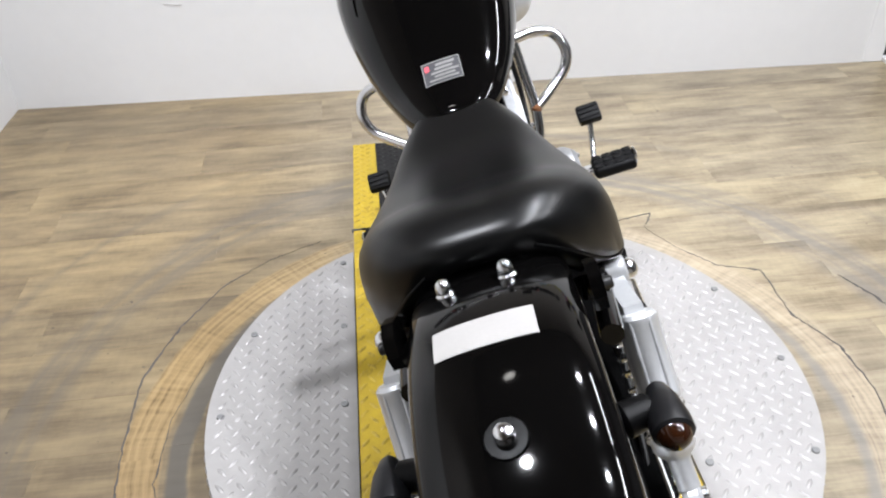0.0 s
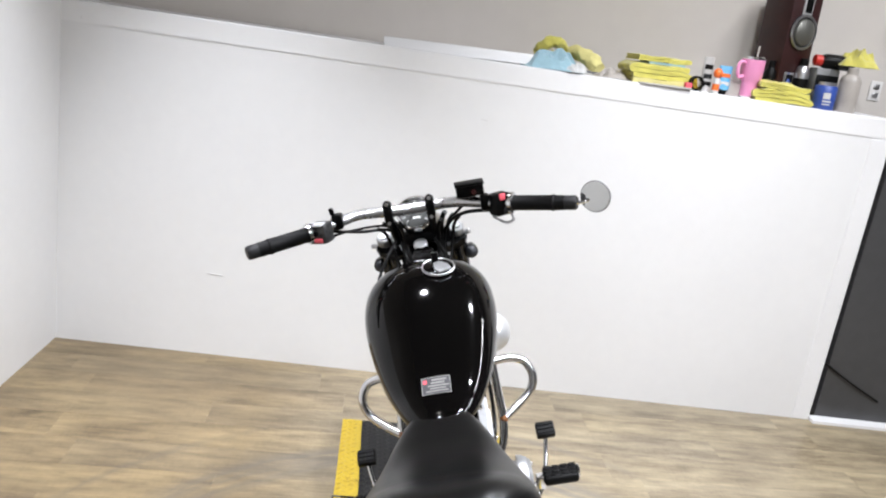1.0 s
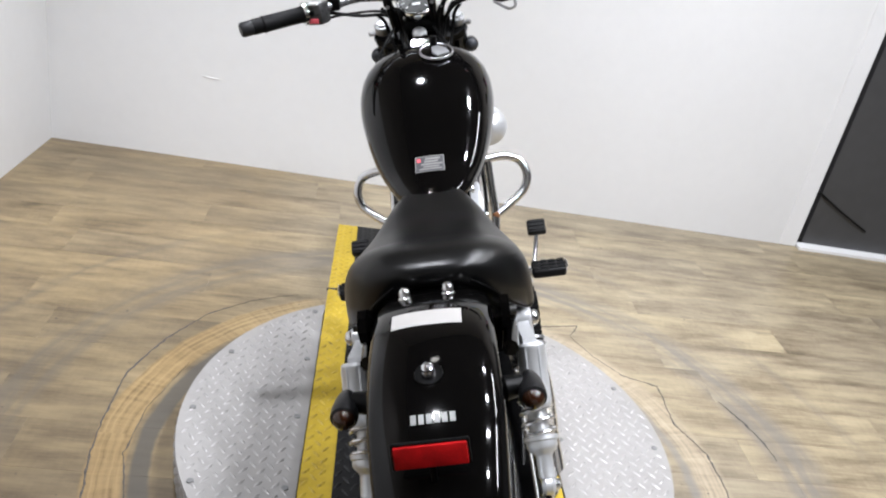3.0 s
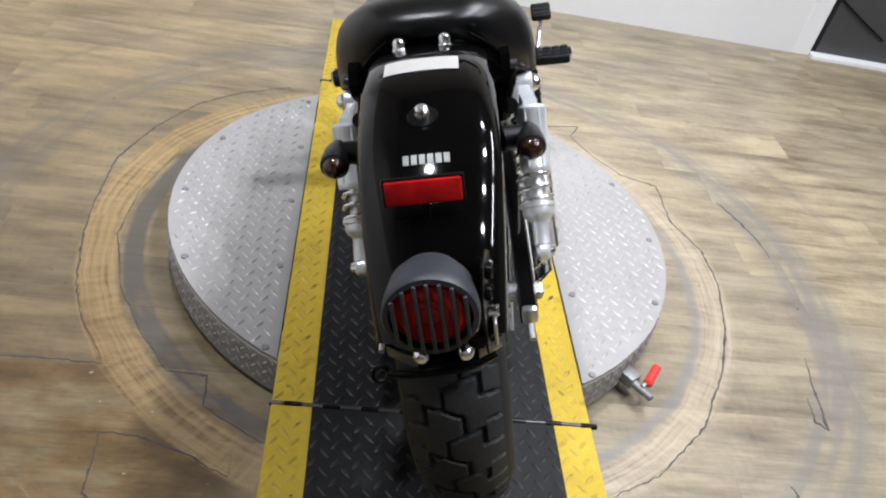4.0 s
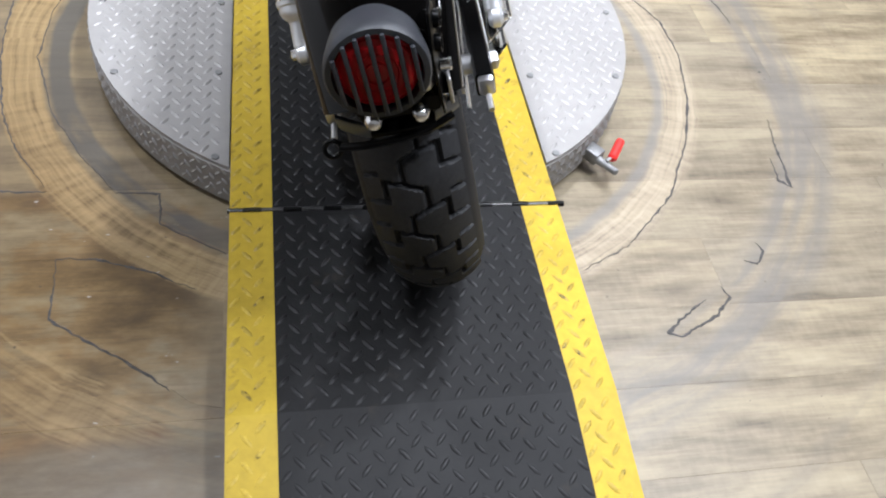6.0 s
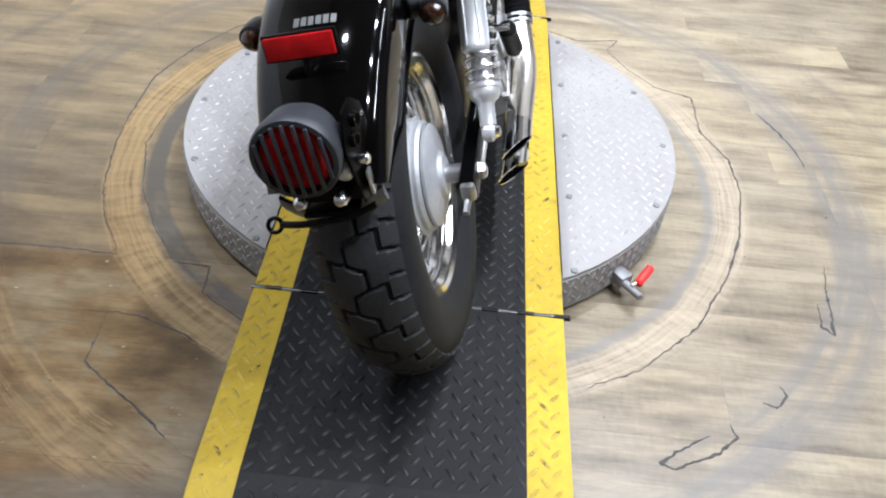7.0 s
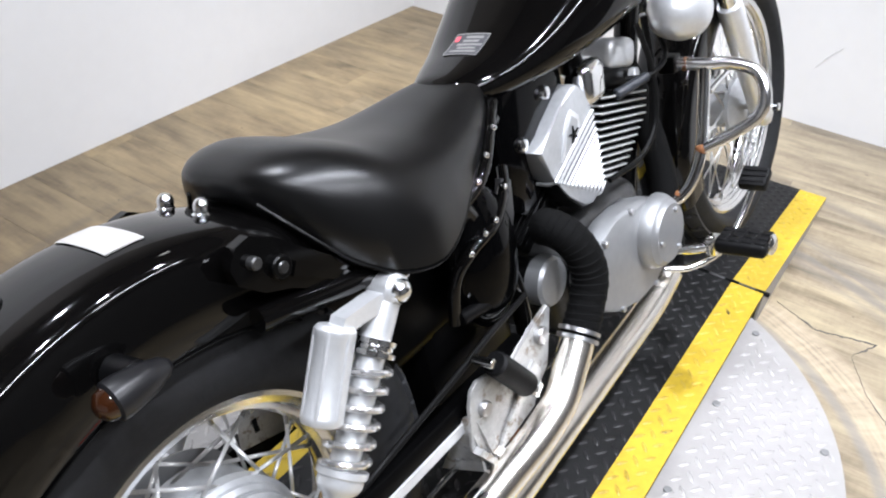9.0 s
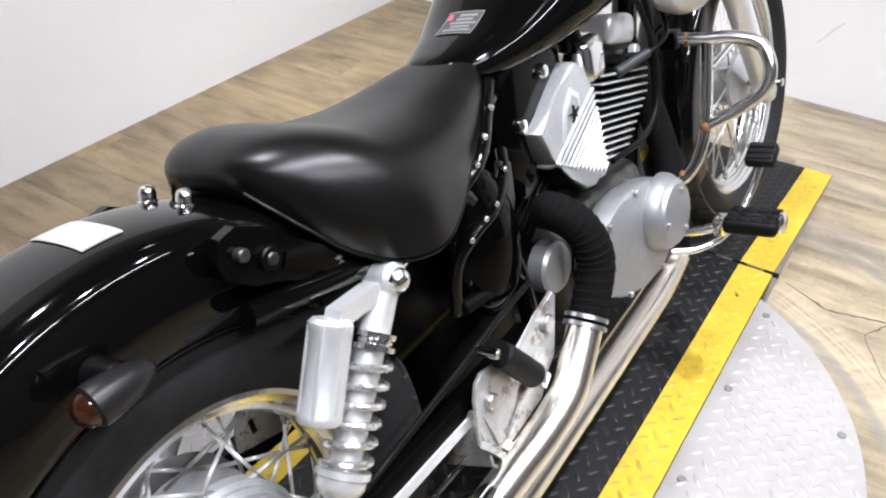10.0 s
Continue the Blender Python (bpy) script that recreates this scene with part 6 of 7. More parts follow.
part("red_label", box(B(), (-0.004, -0.020, 0.019), (0.014, 0.006, 0.014), bevel=0.001, m=rmx), SWITCH_RED, right, "red engine stop switch")
part("switch_button", box(B(), (0.002, -0.022, -0.012), (0.014, 0.008, 0.010), bevel=0.002, m=rmx), LAMP_GREY, right)
part("chrome_collar", lathe(B(), [(0.0172, -0.005), (0.025, -0.005), (0.025, 0.003), (0.0172, 0.005)], frame_to((0.216, 0.920, 0.900), (0.325, 0.87, 0.8935)), 22), CHROME, right)
part("cable_guide", tube(B(), [(0.168, 0.92, 0.878), (0.195, 0.905, 0.862), (0.212, 0.905, 0.866), (0.210, 0.915, 0.880)], 0.003, 8), STEEL, right)
mc = part("brake_reservoir", box(B(), (0.128, 0.952, 0.938), (0.062, 0.042, 0.026), bevel=0.004, m=None), SATIN_BLACK, bar, "black brake fluid reservoir")
part("reservoir_lid", box(B(), (0.128, 0.952, 0.953), (0.066, 0.046, 0.006), bevel=0.002, m=None), BLACK_PLASTIC, mc)
part("sight_glass", rod(B(), (0.136, 0.932, 0.936), (0.136, 0.929, 0.936), 0.006, segs=14), surface("brown_sight_glass", (0.03, 0.006, 0.006), 0.1), mc)
part("brake_clamp", box(B(), (0.158, 0.948, 0.906), (0.022, 0.036, 0.036), bevel=0.006), SATIN_BLACK, mc)
part("brake_lever", tube(B(), [(0.160, 0.978, 0.906), (0.20, 0.978, 0.900), (0.27, 0.945, 0.893), (0.325, 0.912, 0.888)], 0.0058, 10), CHROME, mc, "chrome brake lever")

mc_at = Vector((0.390, 0.862, 0.899))
mm = frame_to(mc_at, mc_at + Vector((-0.52, -0.85, 0.10)))
mirror = part("mirror", lathe(B(), [(0, -0.012), (0.022, -0.010), (0.033, -0.002), (0.0345, 0.003), (0.0335, 0.0044), (0.0330, 0.003), (0, 0.003)], mm, 36), DULL_STEEL, bike, "round bar-end mirror with steel rim")
part("mirror_glass", lathe(B(), [(0, 0.0040), (0.0322, 0.0040), (0.0322, 0.0054), (0, 0.0056)], mm, 48), mirror_glass, mirror, "clear mirror glass")
part("mirror_stem", tube(B(), [(0.335, 0.866, 0.8925), (0.352, 0.860, 0.891), (0.372, 0.866, 0.892), (0.388, 0.872, 0.898)], 0.0045, 8), CHROME, mirror)

# cables and hoses
for x, y, z, r in ((-0.052, 1.045, 0.862, 0.0060), (-0.066, 1.060, 0.850, 0.0045), (-0.040, 1.035, 0.850, 0.0050), (0.052, 1.045, 0.858, 0.0060), (0.066, 1.062, 0.846, 0.0045), (0.042, 1.030, 0.845, 0.0050), (-0.078, 1.050, 0.842, 0.0040), (0.078, 1.045, 0.842, 0.0040)):
    part("wiring", tube(B(), [(x * 1.25, y - 0.02, z + 0.022), (x * 1.05, y, z), (x * 0.95, y + 0.006, z - 0.035), (x * 0.8, y - 0.012, z - 0.075), (x * 0.7, y - 0.04, z - 0.10)], r, 8, 5), CAP_BLACK, bike)
for pts, r in (([(-0.19, 0.945, 0.895), (-0.13, 0.99, 0.872), (-0.07, 1.02, 0.858), (-0.045, 1.07, 0.80), (-0.05, 1.02, 0.70)], 0.0038),
               ([(-0.20, 0.935, 0.885), (-0.15, 0.985, 0.880), (-0.08, 1.04, 0.865), (-0.04, 1.08, 0.82)], 0.0030),
               ([(0.165, 0.94, 0.888), (0.11, 0.985, 0.880), (0.07, 1.03, 0.850), (0.045, 1.06, 0.79), (0.05, 0.98, 0.70)], 0.0045),
               ([(0.15, 0.955, 0.930), (0.10, 1.01, 0.885), (0.06, 1.05, 0.83), (0.04, 1.0, 0.72)], 0.0036),
               ([(-0.06, 1.02, 0.83), (-0.10, 0.96, 0.78), (-0.115, 0.90, 0.74), (-0.11, 0.86, 0.66)], 0.0035),
               ([(0.03, 1.03, 0.82), (0.06, 0.97, 0.78), (0.085, 0.94, 0.74)], 0.0042),
               ([(0.095, 0.855, 0.60), (0.102, 0.880, 0.52), (0.104, 0.870, 0.44), (0.098, 0.82, 0.40), (0.085, 0.74, 0.395)], 0.0045),
               ([(0.085, 0.90, 0.60), (0.088, 0.905, 0.50), (0.082, 0.895, 0.38)], 0.0060)):
    part("cable", tube(B(), pts, r, 8, 8), CAP_BLACK, bike)


# ---- things on the partition's ledge ----
def on_ledge(s, o, turn=0.0, lift=0.0):
    return WALL @ pose(s + SHEAR * TOP_R, o, top_at(s) + lift, 0, 0, turn)


def crumple(bm, amount, size, seed, keep_floor=True):
    for v in bm.verts:
        q = Vector(v.co) / size + Vector((seed * 7.3, seed * 3.1, seed))
        d = noise.noise_vector(q) * amount + noise.noise_vector(q * 2.7) * amount * 0.4
        v.co += d
        if keep_floor and v.co.z < 0.0:
            v.co.z = 0.0
    return bm


def fold_towel(w, d, h, seed, layers=3, amount=0.006):
    """A towel folded over and over: one thick ribbon laid in passes, rounded where it turns."""
    t = h / layers
    mid = []
    for k in range(layers):
        way = 1 if k % 2 == 0 else -1
        reach = w / 2 - t / 2 - 0.006 * abs(noise.noise(Vector((seed, k * 1.7, 0))))
        mid += [Vector((way * (-reach + 2 * reach * i / 14), 0, (k + 0.5) * t)) for i in range(15)]
        if k < layers - 1:
            mid += [Vector((way * (reach + 0.5 * t * math.sin(a)), 0, (k + 1) * t - 0.5 * t * math.cos(a))) for a in (0.6, 1.2, 1.6, 2.0, 2.6)]
    up, low = [], []
    for i, q in enumerate(mid):
        ahead = (mid[min(i + 1, len(mid) - 1)] - mid[max(i - 1, 0)]).normalized()
        n = Vector((-ahead.z, 0, ahead.x))
        up.append(q + n * t * 0.44)
        low.append(q - n * t * 0.44)
    outline = up + low[::-1]
    bm = B()
    loft(bm, [[Vector((p.x * (1 - 0.03 * (j % 2)), -d / 2 + d * j / 12, p.z * (1 - 0.10 * (abs(j - 6) / 6) ** 4))) for p in outline] for j in range(13)])
    crumple(bm, amount, 0.060, seed)
    return bm


def heap(w, d, h, seed):
    """A dropped cloth heap: soft folds running out to an uneven hem."""
    bm = B()
    n = 40
    grid = []
    for i in range(n + 1):
        row = []
        for j in range(n + 1):
            u, v = 2 * i / n - 1, 2 * j / n - 1
            r = min(1.0, max(abs(u), abs(v)) * 0.35 + 0.65 * math.hypot(u, v))
            a = math.atan2(v, u)
            lump = noise.noise(Vector((u * 1.3 + seed, v * 1.3, seed * 2.0)))
            ridge = 1 - abs(noise.noise(Vector((u * 2.3 + 5, v * 2.3, seed * 1.3)))) * 2.2
            fold = math.sin(5 * a + 3.5 * noise.noise(Vector((u * 1.2, v * 1.2, seed + 4))) + seed)
            crease = 1 - 2.6 * abs(noise.noise(Vector((u * 4.2 + 2 * lump, v * 4.2 - seed, seed * 0.7))))
            z = h * (1 - r ** 2.2) * (0.58 + 0.42 * lump + 0.24 * ridge + 0.09 * crease) + 0.20 * h * fold * 4 * r * r * max(0.0, 1 - r)
            shift = noise.noise_vector(Vector((u * 1.8, v * 1.8, seed + 9)))
            row.append(bm.verts.new(((u + 0.20 * shift.x) * w / 2, (v + 0.20 * shift.y) * d / 2, max(0.0015, z + 0.10 * h * shift.z * (1 - r)))))
        grid.append(row)
    for i in range(n):
        for j in range(n):
            bm.faces.new((grid[i][j], grid[i + 1][j], grid[i + 1][j + 1], grid[i][j + 1]))
    return bm


def roll(points, radius, seed):
    """A cloth twisted into a loose roll along a line."""
    bm = tube(B(), points, radius, 22, 9, radii=lambda t: radius * (0.75 + 0.35 * math.sin(math.pi * t)))
    crumple(bm, radius * 0.42, radius * 1.5, seed)
    return bm


def ledge_thing(name, bm, material, m, label, category, group="", sharp=40):
    ob = part(name, bm, material, None, sharp=sharp)
    ob.matrix_basis = m
    return tagged(ob, label, category, group)


board = ledge_thing("loose_board", box(B(), (0, 0, 0.019), (0.62, 0.07, 0.038), bevel=0.002), TRIM_WHITE, on_ledge(1.46, 0.085, 1.2), "loose white painted board lying on the ledge", "board")
ledge_thing("cloth", roll([(-0.16, 0.02, 0.016), (-0.06, 0.0, 0.020), (0.05, -0.01, 0.022), (0.12, 0.0, 0.030)], 0.016, 3.1), TOWEL_GREY, on_ledge(1.68, 0.19, 4), "crumpled olive grey rag trailing along the ledge", "rag")
ledge_thing("cloth", heap(0.20, 0.15, 0.085, 1.7), TOWEL_YELLOW, on_ledge(1.80, 0.18, 20), "crumpled yellow microfibre cloth in a heap", "rag")
ledge_thing("cloth", roll([(-0.07, 0.03, 0.045), (-0.045, 0.0, 0.082), (0.0, -0.012, 0.092), (0.04, 0.0, 0.070)], 0.020, 2.2), TOWEL_YELLOW, on_ledge(1.80, 0.16, 8, 0.008), "yellow cloth looped over a rag heap", "rag")
ledge_thing("cloth", heap(0.23, 0.15, 0.085, 5.2), TOWEL_BLUE, on_ledge(1.78, 0.085, -8), "crumpled pale blue cloth in front of a yellow one", "rag")
ledge_thing("cloth", heap(0.10, 0.08, 0.045, 8.4), TOWEL_WHITE, on_ledge(1.865, 0.050, 30), "small crumpled white cloth", "rag")
ledge_thing("cloth", roll([(-0.055, 0.05, 0.075), (-0.010, 0.02, 0.070), (0.030, -0.02, 0.050), (0.055, -0.06, 0.026)], 0.027, 6.6), TOWEL_PALE, on_ledge(1.905, 0.10, -4), "rolled yellow cloth hanging to the ledge edge", "rag")
ledge_thing("plastic_bag", heap(0.13, 0.13, 0.040, 12.4), CLEAR_PLASTIC, on_ledge(2.02, 0.12, 0), "crumpled cloudy plastic bag", "bag")
ledge_thing("strip", box(B(), (0, 0, 0.018), (0.20, 0.012, 0.012), bevel=0.002), DULL_STEEL, on_ledge(2.00, 0.255, 2, -0.012), "thin grey metal strip along the wall", "strip")
stack_at = on_ledge(2.185, 0.13, 4)
ledge_thing("folded_towel", fold_towel(0.245, 0.155, 0.022, 2.0, 1, 0.005), TOWEL_PALE, stack_at @ pose(0.008, -0.012, 0, 0, 0, -3), "flat pale yellow towel under a stack", "towel", "stacked towels")
ledge_thing("folded_towel", fold_towel(0.235, 0.150, 0.056, 3.3, 3, 0.007), TOWEL_YELLOW, stack_at @ pose(-0.002, 0.0, 0.020, 0, 0, 2), "thick folded yellow microfibre towel in a stack", "towel", "stacked towels")
ledge_thing("folded_towel", fold_towel(0.150, 0.120, 0.010, 7.1, 1, 0.003), TOWEL_BLUE, stack_at @ pose(0.022, 0.0, 0.074, 0, 0, -2), "thin pale blue cloth between yellow towels", "towel", "stacked towels")
ledge_thing("folded_towel", fold_towel(0.215, 0.135, 0.020, 4.4, 2, 0.006), TOWEL_YELLOW, stack_at @ pose(0.004, 0.012, 0.081, 0, 0, 4), "folded yellow towel on top of a stack", "towel", "stacked towels")
ledge_thing("card", box(B(), (0, 0, 0.003), (0.19, 0.06, 0.006), bevel=0.001), PAPER, on_ledge(2.20, 0.020, -2), "flat pale card under the towels", "card")
ledge_thing("eraser", box(B(), (0, 0, 0.010), (0.026, 0.020, 0.020), bevel=0.004), SWITCH_RED, on_ledge(2.290, 0.030, 10, 0.006), "small red block on a card", "block")
ledge_thing("cloth", heap(0.10, 0.11, 0.060, 9.2), AMBER_CLOTH, on_ledge(2.305, 0.11, 0), "crumpled mustard yellow cloth", "rag")
ledge_thing("tape_roll", lathe(B(), [(0.020, -0.010), (0.027, -0.010), (0.027, 0.010), (0.020, 0.010)], pose(0, 0, 0.027, 90, 0, 0), 30, True), CAP_BLACK, on_ledge(2.325, 0.050, 12), "dark roll of tape standing on edge", "tape")


def squeeze_tube(h, w, d, material, band, cap_material, m, label):
    t = thing("tube", m, label, "tube", "small tubes")
    part("body", loft(B(), [[(w / 2 * c, d / 2 * (1 - 0.85 * k) * s, 0.018 + (h - 0.018) * k) for c, s in [(math.copysign(abs(math.cos(a)) ** 0.7, math.cos(a)), math.sin(a)) for a in [2 * math.pi * i / 18 for i in range(18)]]] for k in (0, 0.25, 0.5, 0.75, 1.0)]), material, t)
    part("cap", lathe(B(), [(0, 0), (w * 0.34, 0), (w * 0.36, 0.016), (0, 0.018)], segs=16), cap_material, t)
    for z, mat_b in band:
        part("print_bar", box(B(), (0, -d / 2 * (1 - 0.85 * z / h) - 0.001, z), (w * 0.8, 0.002, h * 0.14), bevel=0.0008), mat_b, t)
    return t


squeeze_tube(0.128, 0.040, 0.030, PAPER, ((0.030, CAP_BLACK), (0.058, DARK_GREY), (0.092, CAP_BLACK)), WHITE_PRINT, on_ledge(2.362, 0.06, 6), "silver squeeze tube with black print bars")
squeeze_tube(0.105, 0.048, 0.034, TUBE_BLUE, ((0.040, WHITE_PRINT), (0.070, ORANGE)), CAP_BLACK, on_ledge(2.432, 0.07, -8), "blue and orange squeeze tube")
orange_m = on_ledge(2.398, 0.045, 0)
ob = thing("small_bottle", orange_m, "small bottle with a round orange cap", "bottle")
part("body", lathe(B(), [(0, 0), (0.013, 0), (0.013, 0.05), (0.008, 0.058), (0, 0.058)], segs=18), WHITE_PRINT, ob)
part("cap", ball(B(), (0, 0, 0.074), 0.017, (1, 1, 1.1), 18, 12), ORANGE, ob, "orange cap")
part("print_bar", lathe(B(), [(0.0134, 0.012), (0.0136, 0.013), (0.0136, 0.034), (0.0134, 0.035)], segs=18), ORANGE, ob)
ledge_thing("carton", box(B(), (0, 0, 0.03), (0.07, 0.06, 0.06), bevel=0.002), CLEAR_PLASTIC, on_ledge(2.465, 0.10, 8), "small plain grey carton", "carton")

# pink tumbler
tum = thing("tumbler", on_ledge(2.532, 0.075, 25) @ Matrix.Scale(0.9, 4), "pink handled drinking tumbler with a clear lid and straw", "tumbler")
part("cup", lathe(B(), [(0, 0.006), (0.031, 0.006), (0.033, 0.012), (0.034, 0.060), (0.036, 0.068), (0.045, 0.084), (0.047, 0.150), (0.0475, 0.158), (0.044, 0.158), (0.044, 0.150), (0, 0.150)], segs=36), CUP_PINK, tum)
part("base_ring", lathe(B(), [(0, 0), (0.031, 0), (0.032, 0.007), (0, 0.007)], segs=32), CHROME, tum, "bare steel base")
part("lid", lathe(B(), [(0, 0.156), (0.047, 0.156), (0.047, 0.168), (0.044, 0.171), (0, 0.171)], segs=32), CHROME, tum, "bare steel rim and lid")
part("straw", rod(B(), (0.012, 0, 0.12), (0.018, 0.004, 0.215), 0.0042, segs=10), CLEAR_PLASTIC, tum)
part("handle", tube(B(), [(-0.044, 0, 0.142), (-0.064, 0, 0.145), (-0.078, 0, 0.132), (-0.078, 0, 0.10), (-0.066, 0, 0.082), (-0.044, 0, 0.088)], 0.0072, 12), CUP_PINK, tum)

# loudspeaker
spk = thing("loudspeaker", on_ledge(2.700, 0.235, 24), "dark red wood loudspeaker with a grey cone", "loudspeaker")
part("cabinet", box(B(), (0, 0, 0.206), (0.148, 0.14, 0.412), bevel=0.004), SPEAKER_WOOD, spk)
fr = frame_to((0.002, -0.070, 0.268), (0.002, -1, 0.268))
cone = part("woofer", lathe(B(), [(0.066, 0.0), (0.066, 0.006), (0.061, 0.009), (0.057, 0.006), (0.053, 0.004), (0.030, -0.016), (0, -0.016)], fr, 40), LAMP_GREY, spk, "grey woofer with a metal ring")
part("dust_cap", lathe(B(), [(0.052, 0.001), (0.048, 0.014), (0.032, 0.024), (0, 0.029)], fr, 32), SPEAKER_CONE, cone)
part("trim_ring", lathe(B(), [(0.056, 0.006), (0.058, 0.011), (0.064, 0.011), (0.066, 0.006)], fr, 40), STEEL, cone, "silver trim ring")
horn_plate = part("tweeter_plate", box(B(), (0.002, -0.0725, 0.366), (0.048, 0.006, 0.068), bevel=0.002), BRIGHT_ALU, spk, "silver tweeter frame")
for k in range(6):
    part("tweeter_slot", box(B(), (-0.012 + k * 0.0056, -0.0765, 0.366), (0.0034, 0.004, 0.052)), CAP_BLACK, horn_plate)
port = part("port_plate", box(B(), (-0.02, -0.0725, 0.085), (0.05, 0.006, 0.06), bevel=0.003), STEEL, spk)
part("port_hole", box(B(), (-0.02, -0.0765, 0.085), (0.034, 0.004, 0.044), bevel=0.002), CAP_BLACK, port)

m3 = on_ledge(2.650, 0.080, -4)
ledge_thing("folded_towel", fold_towel(0.215, 0.130, 0.050, 11.0, 3, 0.010), TOWEL_YELLOW, m3, "folded yellow towel beside a tumbler", "towel", "stacked towels by the loudspeaker")
ledge_thing("folded_towel", fold_towel(0.195, 0.120, 0.026, 13.0, 2, 0.010), TOWEL_YELLOW, m3 @ pose(-0.006, 0.004, 0.046, 0, 4, 7), "loosely folded yellow towel on another", "towel", "stacked towels by the loudspeaker")


def bottle(m, r, h, material, cap_material, label, neck=0.35, cap_r=0.55, bands=()):
    b = thing("bottle", m, label, "bottle", "bottles on the ledge")
    body = part("body", lathe(B(), [(0, 0), (r * 0.94, 0), (r, 0.005), (r, h * (1 - neck)), (r * 0.85, h * (1 - neck * 0.7)), (r * cap_r * 0.8, h * (1 - neck * 0.45)), (r * cap_r * 0.8, h * 0.85), (0, h * 0.85)], segs=26), material, b)
    part("cap", lathe(B(), [(0, h * 0.80), (r * cap_r, h * 0.80), (r * cap_r, h * 0.98), (r * cap_r * 0.8, h), (0, h)], segs=20), cap_material, b)
    for z0, z1, mat_b in bands:
        part("label_band", lathe(B(), [(r * 1.001, z0), (r * 1.012, z0 + 0.001), (r * 1.012, z1 - 0.001), (r * 1.001, z1)], segs=26), mat_b, body)
    return b


bottle(on_ledge(2.640, 0.165), 0.024, 0.15, CAP_BLACK, CAP_BLACK, "small matt black bottle behind folded towels")
bottle(on_ledge(2.705, 0.165), 0.018, 0.115, CAN_BLUE, CAN_BLUE, "small blue bottle behind folded towels")
bottle(on_ledge(2.765, 0.170), 0.027, 0.175, STEEL, CAP_BLACK, "grey spray can with a black cap", 0.3, 0.6, ((0.04, 0.10, CAP_BLACK),))
tin = thing("tin", on_ledge(2.845, 0.16, 4), "grey box-shaped tin with a black label", "tin")
part("body", box(B(), (0, 0, 0.075), (0.095, 0.06, 0.15), bevel=0.006), DULL_STEEL, tin)
part("label_band", box(B(), (0, -0.0305, 0.096), (0.09, 0.003, 0.058), bevel=0.001), CAP_BLACK, tin)
for k in range(4):
    part("print_bar", box(B(), (-0.020 + 0.011 * k, -0.0312, 0.050), (0.005, 0.003, 0.026)), WHITE_PRINT, tin)
can = thing("spray_can", on_ledge(2.815, 0.050, -10), "short blue can with a white print bar", "can")
part("body", lathe(B(), [(0, 0), (0.038, 0), (0.040, 0.003), (0.040, 0.082), (0.036, 0.088), (0, 0.088)], segs=30), CAN_BLUE, can)
part("lid", lathe(B(), [(0, 0.088), (0.030, 0.088), (0.030, 0.10), (0, 0.10)], segs=24), STEEL, can)
for a0, a1, z0, z1 in ((-1.95, -1.30, 0.040, 0.062), (-1.95, -1.15, 0.028, 0.034), (-1.95, -1.2, 0.018, 0.022)):
    loop = [(0.0405 * math.cos(a0 + (a1 - a0) * k / 6), 0.0405 * math.sin(a0 + (a1 - a0) * k / 6)) for k in range(7)]
    bmb = B()
    skin(bmb, [[bmb.verts.new((x, y, z)) for x, y in loop] for z in (z0, z1)], caps=False, closed=False)
    part("print_bar", bmb, WHITE_PRINT, can)
bottle(on_ledge(2.905, 0.060), 0.038, 0.165, CLEAR_PLASTIC, CLEAR_PLASTIC, "cloudy translucent plastic bottle", 0.3, 0.5)
bottle(on_ledge(2.945, 0.160, 0, 0.179) @ pose(0, 0, 0, 0, -90, 0), 0.028, 0.150, CAP_BLACK, CAP_RED, "black bottle with a red cap lying on a tin", 0.3, 0.75)
ledge_thing("cloth", heap(0.17, 0.14, 0.085, 15.3), TOWEL_YELLOW, on_ledge(2.955, 0.16, 0, 0.170), "crumpled yellow cloth draped over a lying bottle", "rag")
sock = thing("wall_socket", WALL @ pose(3.20, 0.357, 1.335, 0, 0, 0), "white plastic wall socket plate", "socket")
part("plate", box(B(), (0, 0, 0), (0.050, 0.008, 0.078), bevel=0.003), WALL_SHADE, sock)
for dz in (-0.017, 0.017):
    part("outlet", box(B(), (0, -0.005, dz), (0.024, 0.004, 0.021), bevel=0.004), STEEL, sock)
wall_box = thing("wall_box", WALL @ pose(3.30, 0.31, 1.73, 0, 0, 0), "small black box fixed high on the back wall", "box")
part("body", box(B(), (0, 0, 0), (0.20, 0.10, 0.17), bevel=0.006), BLACK_PLASTIC, wall_box)
part("front_panel", box(B(), (0, -0.052, 0), (0.17, 0.006, 0.14), bevel=0.004), SATIN_BLACK, wall_box)

# ---- floor planks ----
plank_mat, tree, bsdf = nodes_of("wood_look_plank")
info = tree.nodes.new("ShaderNodeObjectInfo")
coord = tree.nodes.new("ShaderNodeTexCoord").outputs["Object"]
shift = tree.nodes.new("ShaderNodeVectorMath")
shift.operation = "ADD"
seedv = tree.nodes.new("ShaderNodeCombineXYZ")
link(tree, math_node(tree, "MULTIPLY", info.outputs["Random"], 37.0), seedv.inputs[0])
link(tree, math_node(tree, "MULTIPLY", info.outputs["Random"], 91.0), seedv.inputs[1])
link(tree, coord, shift.inputs[0])
link(tree, seedv.outputs[0], shift.inputs[1])
local = shift.outputs[0]
place_v = tree.nodes.new("ShaderNodeNewGeometry").outputs["Position"]
split = tree.nodes.new("ShaderNodeSeparateXYZ")
link(tree, place_v, split.inputs[0])
